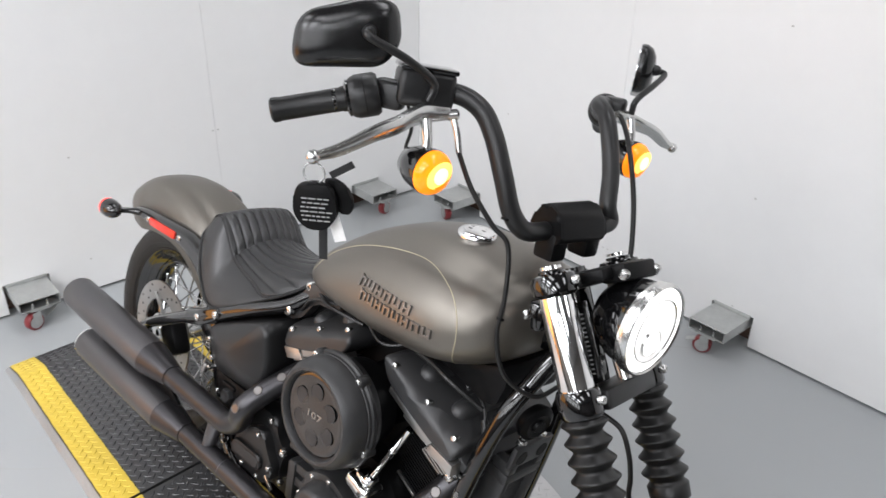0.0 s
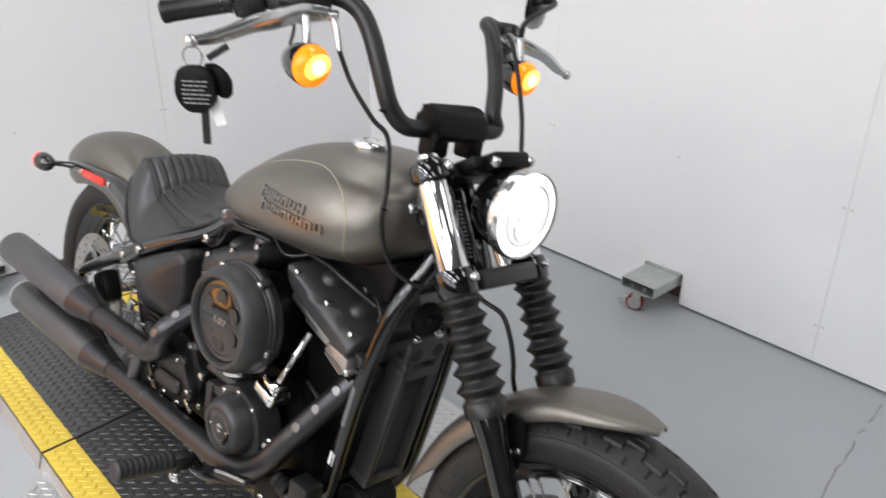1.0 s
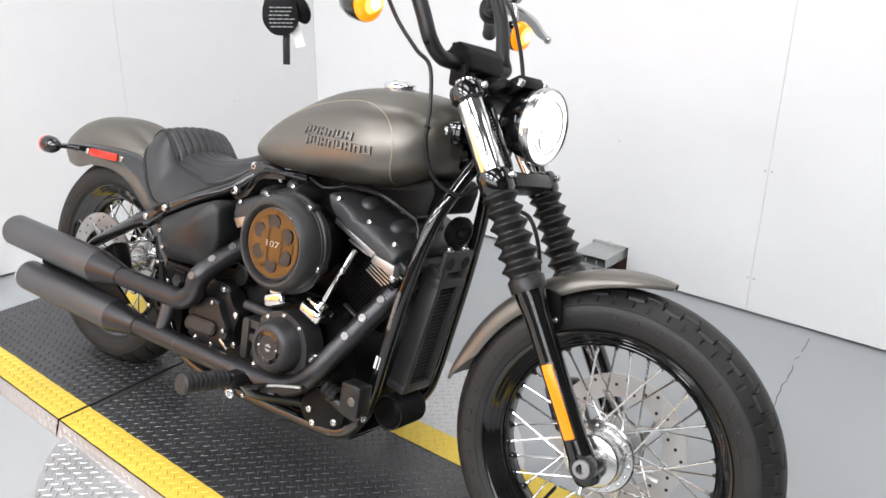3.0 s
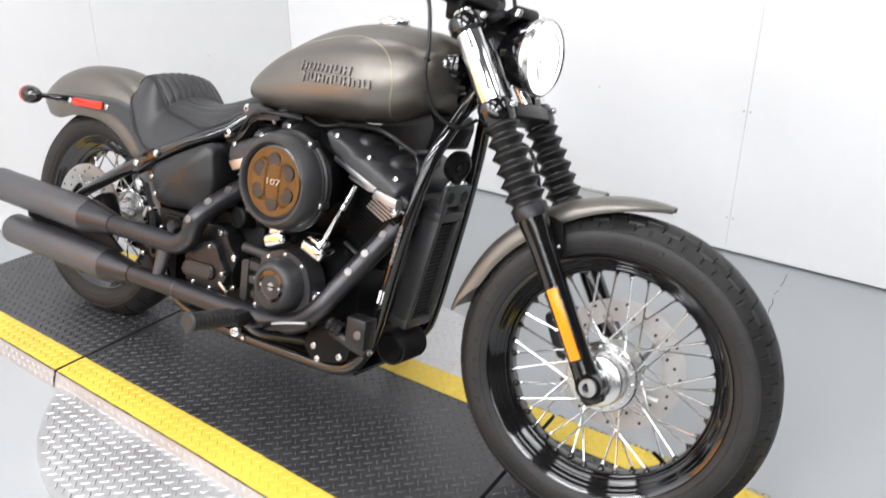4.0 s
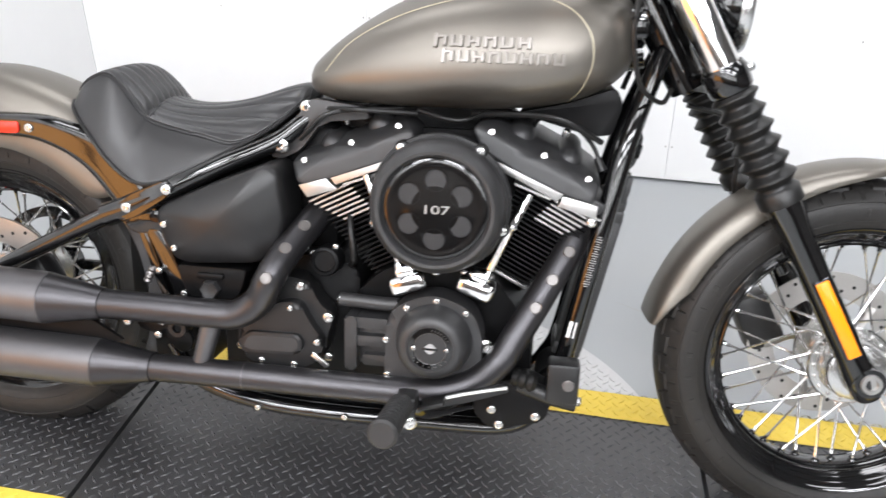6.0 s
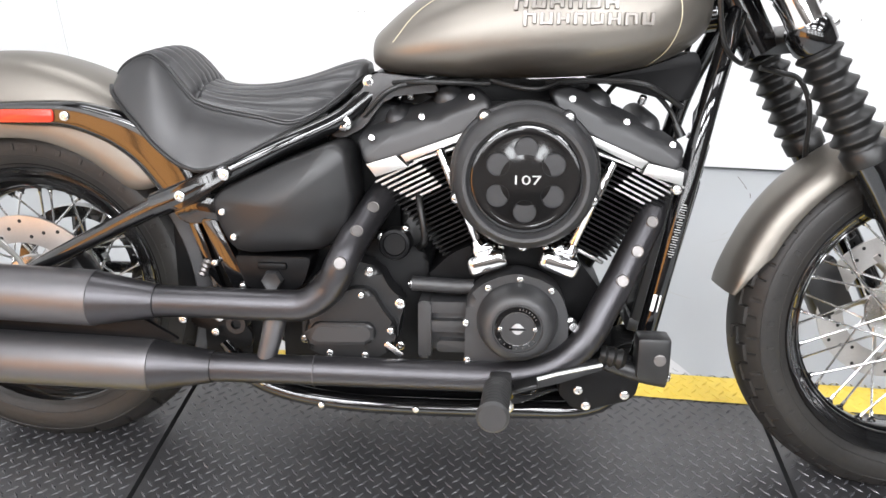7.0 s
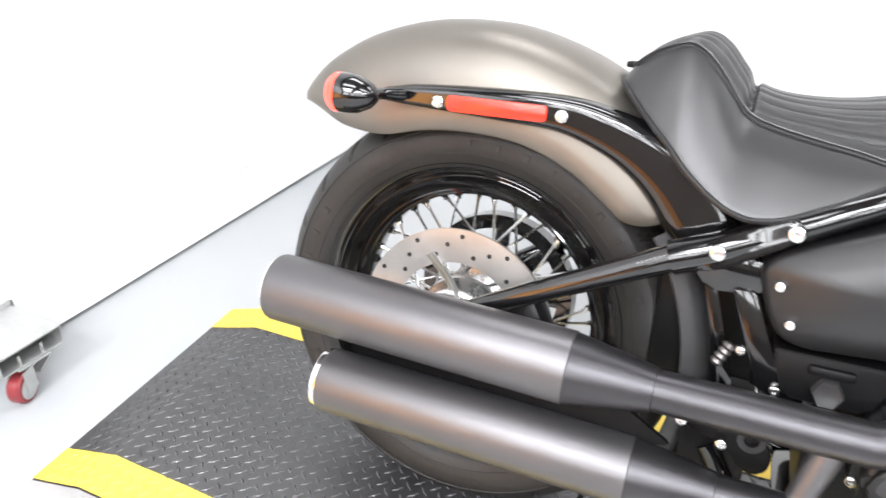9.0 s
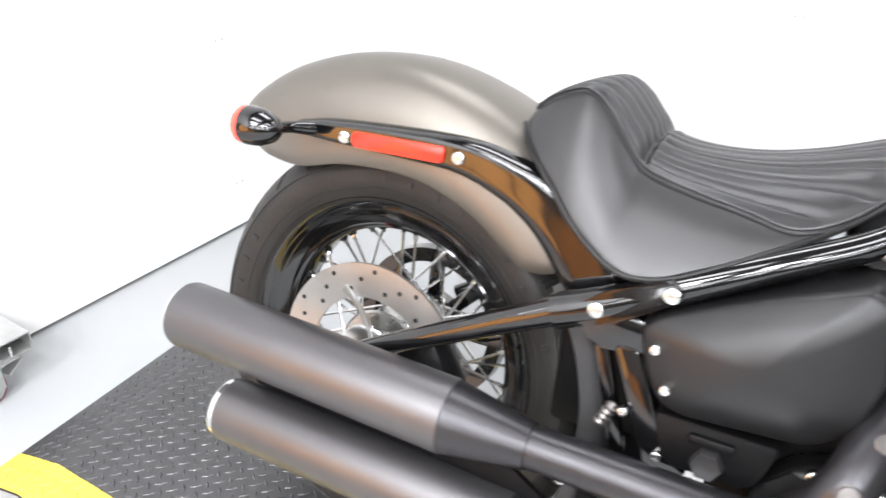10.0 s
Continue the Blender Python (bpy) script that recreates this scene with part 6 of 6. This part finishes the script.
for bx, bz in ((-0.24, 0.164), (-0.07, 0.162), (-0.345, 0.205), (-0.365, 0.24)):
    bolt((bx, -0.139, bz), RIGHT, 0.007, bike)
# a small zinc fitting, fillers and bolts between the plates and the silencers
part("shock_spring", lathe([(0.005, 0)] + [(0.006 + 0.0022 * (k % 2), 0.004 * k) for k in range(8)] + [(0.005, 0.032)], (-0.430, -0.172, 0.412), (0.45, 0, 1), 14), HOLE_STEEL, bike)
# added dark box that keeps the space behind the side cover black
part("inner_guard", box((-0.340, 0, 0.470), (0.10, 0.17, 0.24), None, 0.015), DULL_BLACK, bike)
for bx, by, bz, r in ((-0.405, -0.172, 0.436, 0.007), (-0.454, -0.205, 0.345, 0.008), (-0.405, -0.19, 0.318, 0.008), (-0.40, -0.182, 0.345, 0.012), (-0.36, -0.17, 0.395, 0.007)):
    bolt((bx, by, bz), RIGHT, r)
# added dark sheet that makes the gap between the cans look shaded
part("silencer_shield", slab(rounded([(-0.90, 0.322), (-0.90, 0.360), (-0.52, 0.345), (-0.46, 0.31), (-0.50, 0.300)], 0.006), -0.214, -0.206, 0.002), DULL_BLACK, bike)
part("muffler_bracket", slab(rounded([(-0.455, 0.338), (-0.44, 0.352), (-0.375, 0.350), (-0.345, 0.310), (-0.350, 0.285), (-0.375, 0.280), (-0.40, 0.312), (-0.45, 0.322)], 0.008), -0.178, -0.168, 0.003), DULL_BLACK, bike)
# added dark filler that hides the tape behind the lower pipe
part("lower_guard", slab(rounded([(-0.455, 0.205), (-0.455, 0.325), (-0.370, 0.325), (-0.370, 0.205)], 0.010), -0.112, 0.112, 0.006), DULL_BLACK, bike)
part("bracket_bush", lathe([(0.008, 0.004), (0.009, 0.010), (0.017, 0.010), (0.018, 0.0), (0.018, -0.02)], (-0.372, -0.176, 0.330), RIGHT, 20), SATIN_BLACK, bike)
# added dark filler between side cover and rear cylinder
part("battery_box", box((-0.165, 0, 0.585), (0.13, 0.15, 0.23), None, 0.012), DULL_BLACK, bike)
# side stand on the far side, foot on the deck
part("side_stand", tube([(0.16, 0.13, 0.20), (0.14, 0.22, 0.12), (0.125, 0.285, 0.075)], 0.010, 12), GLOSS_BLACK, bike)
# rear brake caliper
part("rear_caliper", box((REAR.x + 0.115, -0.112, REAR.z + 0.035), (0.07, 0.05, 0.09), Matrix.Rotation(radians(-30), 4, "Y"), 0.012), SATIN_BLACK, bike)
part("rear_axle_nut", lathe([(0.019, 0), (0.019, 0.012), (0.015, 0.016), (0, 0.016)], (REAR.x, -0.165, REAR.z), RIGHT, 6), BOLT_STEEL, bike)
part("axle_block", box((REAR.x + 0.01, -0.150, REAR.z + 0.01), (0.075, 0.026, 0.05), Matrix.Rotation(radians(-28), 4, "Y"), 0.008), GLOSS_BLACK, bike)
caliper = part("front_caliper", box((FRONT.x - 0.125, 0.090, FRONT.z + 0.035), (0.075, 0.055, 0.115), Matrix.Rotation(radians(-25), 4, "Y"), 0.014), SATIN_BLACK, bike, "black front brake caliper")

# handlebar --------------------------------------------------
bar_pose = Matrix.Translation((0.386, 0, 0.008)) @ Matrix.Rotation(radians(-4), 4, "Z") @ Matrix.Translation((-0.40, 0, 0))
BAR = [(0.400, -0.06, 1.032), (0.400, -0.115, 1.036), (0.391, -0.146, 1.066), (0.372, -0.160, 1.120), (0.345, -0.170, 1.178), (0.318, -0.182, 1.214), (0.280, -0.206, 1.229), (0.235, -0.255, 1.219), (0.169, -0.350, 1.189), (0.114, -0.426, 1.158)]
full = BAR[::-1] + [(0.400, 0, 1.032)] + [(x, -y - (0.034 if 1.05 < z and y > -0.21 else 0.0), z) for x, y, z in BAR]
bars = part("handlebar", tube(full, 0.0160, 18, 8), SATIN_BLACK, bike, "tall satin black handlebar")
bars.matrix_basis = bar_pose
fixed = set(bike.children)
gauge = part("gauge_pod", slab(rounded([(0.362, 1.028), (0.372, 1.066), (0.392, 1.080), (0.425, 1.064), (0.438, 1.020), (0.400, 1.008)], 0.010), -0.062, 0.062, 0.012, 3), DULL_BLACK, bike, "low black gauge pod on the riser")
part("gauge_glass", box((0.366, 0, 1.050), (0.003, 0.10, 0.026), Matrix.Rotation(radians(14), 4, "Y"), 0.001), GLOSS_BLACK, gauge)
for s in (-1, 1):
    part("riser", box((0.405, s * 0.045, 1.008), (0.044, 0.040, 0.05), None, 0.008), DULL_BLACK, bike)
for s in (-1, 1):
    fl = Matrix.Diagonal((1, -s, 1, 1))

    def mir(p):
        return fl @ Vector(p)

    d = mir((0.114, -0.426, 1.158)) - mir((0.169, -0.350, 1.189))
    dn = d.normalized()
    a = mir((0.182, -0.332, 1.1955))
    grip = part("grip", lathe([(0.0165, 0), (0.0200, 0.002), (0.0200, 0.010), (0.0185, 0.014), (0.0185, 0.108), (0.0195, 0.112), (0.0195, 0.120), (0.016, 0.123), (0, 0.123)], a, dn, 28), SOFT_RUBBER, bike, "black rubber grip")
    part("grip_band", lathe([(0.0188, 0), (0.0190, 0.001), (0.0190, 0.005), (0.0188, 0.006)], a + dn * 0.02, dn, 28), GLOSS_BLACK, grip)
    switch = part("switch_housing", lathe([(0.016, 0), (0.030, 0.002), (0.034, 0.008), (0.034, 0.036), (0.031, 0.044), (0.024, 0.052), (0.016, 0.054)], a - dn * 0.048, dn, 24), SATIN_BLACK, bike, "black switch housing")
    part("housing_seam", lathe([(0.0335, -0.001), (0.0347, 0), (0.0335, 0.001)], a - dn * 0.024, dn, 24), DULL_BLACK, switch)
    part("grip_flange", lathe([(0.019, 0), (0.028, 0.001), (0.029, 0.005), (0.024, 0.008), (0.019, 0.009)], a - dn * 0.002, dn, 24), GLOSS_BLACK, switch)
    part("switch_body", box(a - dn * 0.060 + Vector((0.006, 0, -0.002)), (0.050, 0.034, 0.046), Matrix.Rotation(s * radians(-30), 4, "Z"), 0.010, 3), SATIN_BLACK, switch)
    part("switch_button", box(a - dn * 0.028 + Vector((-0.024, 0, 0.006)), (0.012, 0.016, 0.012), None, 0.003), DULL_BLACK, switch)
    clamp = a - dn * 0.085
    if s < 0:
        master = part("brake_reservoir", box(clamp + Vector((0.022, 0.022, 0.008)), (0.058, 0.090, 0.058), Matrix.Rotation(radians(-30), 4, "Z"), 0.010, 3), SATIN_BLACK, bike, "black front brake reservoir")
        part("reservoir_lid", box(clamp + Vector((0.022, 0.022, 0.0385)), (0.060, 0.092, 0.008), Matrix.Rotation(radians(-30), 4, "Z"), 0.003), GLOSS_BLACK, master)
    else:
        master = part("clutch_perch", box(clamp + Vector((0.018, 0, 0.0)), (0.05, 0.05, 0.036), Matrix.Rotation(radians(30), 4, "Z"), 0.010, 3), SATIN_BLACK, bike, "black clutch lever perch")
    # polished lever with a ball end
    p0 = clamp + Vector((0.045, 0, -0.030 if s < 0 else -0.016))
    tip = mir((0.280, -0.453, 1.127)) if s < 0 else mir((0.302, -0.430, 1.152))
    mid = (p0 * 0.5 + tip * 0.5) + Vector((0.012, 0, 0.004))
    lever = part("lever", tube([p0 + Vector((0.012, -s * 0.045, 0.006)), p0, (p0 * 0.72 + tip * 0.28) + Vector((0.010, 0, 0.002)), mid, (p0 * 0.22 + tip * 0.78) + Vector((0.006, 0, -0.002)), tip], [r * (1.0 if s < 0 else 0.72) for r in (0.016, 0.0235, 0.0215, 0.019, 0.0155, 0.010)], 14, 8, True, 0.55), POLISHED, bike, "polished aluminium hand lever")
    part("lever_ball", lathe([(0.0105 * math.sin(math.pi * k / 8), -0.0105 * math.cos(math.pi * k / 8)) for k in range(9)], tip, (0, 0, 1), 16), POLISHED, lever)
    # bullet signals under the perches
    at = mir((0.318, -0.264, 1.113)) if s < 0 else mir((0.334, -0.248, 1.134))
    part("signal_stem", tube([at + Vector((-0.02, 0, 0.014)), at + Vector((-0.018, 0, 0.04)), at + Vector((-0.03, 0, 0.075))], [0.009, 0.008, 0.009], 12), POLISHED, bike)
    sig = part("front_signal", lathe([(0, -0.062), (0.012, -0.061), (0.024, -0.052), (0.033, -0.030), (0.0362, -0.008), (0.0362, 0.0), (0.034, 0.001), (0, 0.001)], at, (1, 0, -0.08), 36), GLOSS_BLACK, bike, "glossy black bullet turn signal")
    part("lens", lathe([(0.0354, 0.001), (0.0348, 0.008), (0.030, 0.016), (0.018, 0.0225), (0, 0.0245)], at, (1, 0, -0.08), 36), AMBER_LIT, sig, "lit amber signal lens")
    glow = part("bulb_glow", lathe([(0.0205, 0.0), (0.012, 0.0034), (0, 0.0042)], (0, 0, 0), (0, 0, 1), 24), AMBER_BULB, sig)
    glow.matrix_basis = Matrix.Translation(at + Vector((0.0215, 0, 0.0))) @ frame_to((1, 0, -0.08)) @ Matrix.Rotation(radians(35), 4, "Z") @ Matrix.Diagonal((1.25, 0.95, 1, 1))
    core = part("bulb_core", lathe([(0.011, 0.0036), (0.006, 0.0046), (0, 0.0050)], (0, 0, 0), (0, 0, 1), 20), AMBER_CORE, sig)
    core.matrix_basis = glow.matrix_basis @ Matrix.Diagonal((1.0, 1.25, 1, 1))
    part("signal_wire", tube([at + Vector((-0.045, 0, 0.01)), at + Vector((-0.065, 0, 0.02)), at + Vector((-0.06, 0, 0.06)), clamp], 0.0028, 6), SOFT_RUBBER, bike)
    # mirror: a rounded trapezium shell on a bent stem
    c = mir((0.210, -0.376, 1.290))
    u = mir((0.57, 0.82, 0.20)).normalized()      # inward along its width
    w = Vector((0, 0, 1))
    nrm = mir((-0.82, 0.57, 0.0)).normalized()    # the way the glass looks
    w = (w - u * w.dot(u)).normalized()
    shape = rounded([(-0.078, -0.038), (0.050, -0.044), (0.078, -0.012), (0.076, 0.040), (0.040, 0.052), (-0.062, 0.034)], 0.030, 6)
    rings = []
    for depth, sc in ((0.004, 1.03), (0.0, 1.06), (-0.008, 1.06), (-0.020, 0.95), (-0.028, 0.73), (-0.032, 0.43), (-0.033, 0.08)):
        rings.append([c + u * (px * sc) + w * (pz * sc) + nrm * depth for px, pz in shape])
    mirror = part("mirror", loft(rings), SHELL_BLACK, bike, "semi-gloss black rounded mirror shell", 55)
    part("mirror_glass", loft([[c + u * (px * 0.95) + w * (pz * 0.95) + nrm * dd for px, pz in shape] for dd in (0.0035, 0.0055)]), MIRROR_GLASS, mirror, "mirror glass")
    hub = c - nrm * 0.033 + u * 0.035 + w * 0.006
    part("stem_ball", lathe([(0.0, 0.012), (0.008, 0.010), (0.011, 0.003), (0.011, -0.006)], hub, -nrm, 16), SATIN_BLACK, mirror)
    part("mirror_stem", tube([hub - nrm * 0.006, hub - nrm * 0.020 - w * 0.006, (hub * 0.5 + clamp * 0.5) + Vector((0.048, 0, 0.010)), clamp + Vector((0.066, 0, 0.022)), clamp + Vector((0.062, 0, -0.006))], 0.0062, 12), SATIN_BLACK, mirror)
# grips, levers, signals and mirrors turn with the bar
for ob in [o for o in bike.children if o not in fixed]:
    ob.matrix_basis = bar_pose @ ob.matrix_basis
# hoses and cables
banjo = Vector((0.262, -0.205, 1.205))
part("banjo_bolt", lathe([(0.009, -0.008), (0.009, 0.008), (0.006, 0.011), (0, 0.011)], banjo, (0.6, 0.7, 0.2), 12), POLISHED, bike)
part("hose_sleeve", tube([banjo, banjo + Vector((0.012, 0.004, -0.025)), banjo + Vector((0.022, 0.006, -0.055))], 0.0055, 10), POLISHED, bike)
part("brake_hose", tube([banjo + Vector((0.022, 0.006, -0.055)), (0.315, -0.190, 1.10), (0.352, -0.168, 1.05), (0.378, -0.150, 1.02), (0.392, -0.150, 0.94), (0.392, -0.150, 0.87), (0.41, -0.13, 0.80), (0.45, -0.09, 0.77), (0.47, -0.05, 0.79)], 0.0042, 8), SOFT_RUBBER, bike)
part("clutch_cable", tube([(0.290, 0.240, 1.222), (0.312, 0.226, 1.208), (0.334, 0.214, 1.186), (0.356, 0.208, 1.147), (0.374, 0.208, 1.100), (0.389, 0.206, 1.054), (0.408, 0.196, 0.990), (0.424, 0.170, 0.945), (0.440, 0.125, 0.90), (0.40, 0.09, 0.78)], 0.0050, 10), SOFT_RUBBER, bike)
part("front_hose", tube([(0.505, -0.005, 0.762), (0.535, 0.0, 0.755), (0.572, 0.002, 0.745), (0.595, 0.005, 0.709), (0.605, 0.014, 0.665), (0.608, 0.024, 0.622), (0.625, 0.055, 0.54), (0.66, 0.085, 0.46)], 0.0046, 10), SOFT_RUBBER, bike)
for p in ((0.372, -0.165, 1.066), (0.392, -0.150, 0.90)):
    part("cable_tie", lathe([(0.0065, -0.002), (0.0068, 0), (0.0065, 0.002)], p, (0, 0.3, 1), 12), DULL_BLACK, bike)

# headlamp -------------------------------------------------------------------
HEAD, AIM = Vector((0.572, 0, 0.920)), Vector((0.995, 0, -0.03)).normalized()
lamp = part("headlamp", lathe([(0, -0.098), (0.020, -0.097), (0.042, -0.088), (0.060, -0.068), (0.072, -0.040), (0.0765, -0.012), (0.0765, -0.004)], HEAD, AIM, 56), GLOSS_BLACK, bike, "round black headlamp switched on")
part("lamp_rim", lathe([(0.0755, -0.014), (0.0795, -0.012), (0.0808, -0.004), (0.0800, 0.004), (0.0765, 0.008), (0.0735, 0.006)], HEAD, AIM, 64), POLISHED, lamp, "chrome headlamp rim")
part("lamp_ring", lathe([(0.0738, 0.004), (0.066, 0.008), (0.058, 0.0085), (0.057, 0.006)], HEAD, AIM, 56), LED_WHITE, lamp, "lit white outer ring")
# the bowl is made to glow, for the lamp light it would throw back
part("lamp_bowl", lathe([(0.057, 0.007), (0.050, 0.002), (0, 0.0)], HEAD, AIM, 48), BOWL_GLOW, lamp)
up, sd = Vector((AIM.z * -1, 0, AIM.x)).normalized(), Vector((0, 1, 0))
for dz, r in ((0.024, 0.026), (-0.022, 0.020)):
    part("projector", lathe([(r, 0.001), (r, 0.006), (r * 0.7, 0.011), (0, 0.013)], HEAD + up * dz, AIM, 28), LED_WHITE, lamp)
part("lamp_groove", lathe([(0.0572, 0.007), (0.0555, 0.0092), (0.0535, 0.0070)], HEAD, AIM, 56), POLISHED, lamp)
part("projector_rim", lathe([(0.021, 0.003), (0.0235, 0.008), (0.0255, 0.003)], HEAD - up * 0.022, AIM, 32), POLISHED, lamp)
part("lamp_bracket", box((0.505, 0, 0.995), (0.05, 0.09, 0.03), fork_turn, 0.006), DULL_BLACK, lamp)
for s in (-1, 1):
    bolt((0.525, s * 0.045, 1.000), (0.4, 0, 1), 0.009, lamp, 0.010)
part("lamp_mount", tube([(0.52, 0, 0.86), (0.535, 0, 0.84), (0.55, 0, 0.82)], 0.012, 12), POLISHED, lamp)
bolt((0.528, -0.062, 0.858), (0.3, -1, 0), 0.012, lamp, 0.012)

# key with its fob on the brake lever, a thing of its own
key = tagged(new("key_fob"), "black key fob and tag hanging from the brake lever", "key")
hang = Vector((0.284, -0.454, 1.120))
bm = bmesh.new()
ringpts = [(0.012 * math.cos(a), 0, -0.012 + 0.012 * math.sin(a)) for a in (2 * math.pi * k / 20 for k in range(21))]
add_tube(bm, ringpts, 0.0012, 6, 1, False)
part("key_ring", bm, POLISHED, key)
disc = rounded([(-0.022, -0.022), (0.022, -0.022), (0.026, -0.06), (0.012, -0.078), (-0.012, -0.078), (-0.026, -0.06)], 0.02, 6)
fob = part("fob", slab(disc, -0.006, 0.004, 0.003), DULL_BLACK, key, "black round fob with worn white print")
rng = random.Random(11)
for k in range(6):
    x = -0.016 + rng.random() * 0.004
    while x < 0.014:
        wd = 0.003 + rng.random() * 0.006
        part("print_bar", box((x + wd / 2, -0.0064, -0.040 - k * 0.0052), (wd, 0.0008, 0.0013)), GREY_PRINT_GLINT, fob)
        x += wd + 0.0016
part("second_fob", slab(rounded([(0.005, -0.020), (0.030, -0.024), (0.042, -0.05), (0.034, -0.066), (0.018, -0.056)], 0.010), 0.008, 0.016, 0.003), DULL_BLACK, key)
part("key_blade", box((0.004, 0.006, -0.092), (0.010, 0.0025, 0.055), Matrix.Rotation(radians(3), 4, "Y"), 0.0006), SATIN_BLACK, key)
part("plastic_tag", box((0.020, 0.005, -0.075), (0.014, 0.001, 0.04), Matrix.Rotation(radians(-14), 4, "Y")), WHITE_PRINT, key)
part("black_tag", box((0.032, 0.0, -0.006), (0.03, 0.0015, 0.008), Matrix.Rotation(radians(-30), 4, "Y")), SATIN_BLACK, key)
key.matrix_basis = BIKE_POSE @ bar_pose @ Matrix.Translation(hang) @ Matrix.Rotation(radians(12), 4, "X") @ Matrix.Rotation(radians(38), 4, "Z") @ Matrix.Scale(1.28, 4)

# the front end stands forward on its head bearing, turned a little to the left
head = on_fork(0.9, 0) + Vector((-0.045, 0, 0))
STEER = Matrix.Translation((0.006, 0, -0.016)) @ Matrix.Translation(head) @ Matrix.Rotation(radians(4), 4, FORK_UP) @ Matrix.Rotation(radians(-1.2), 4, "Y") @ Matrix.Translation(-head)
for ob in (*steered, caliper):
    ob.matrix_basis = STEER @ ob.matrix_basis
lamp.matrix_basis = Matrix.Translation((0.006, 0, 0.013)) @ Matrix.Translation(HEAD) @ Matrix.Rotation(radians(-3.5), 4, "Z") @ Matrix.Translation(-HEAD)
bike.matrix_basis = BIKE_POSE
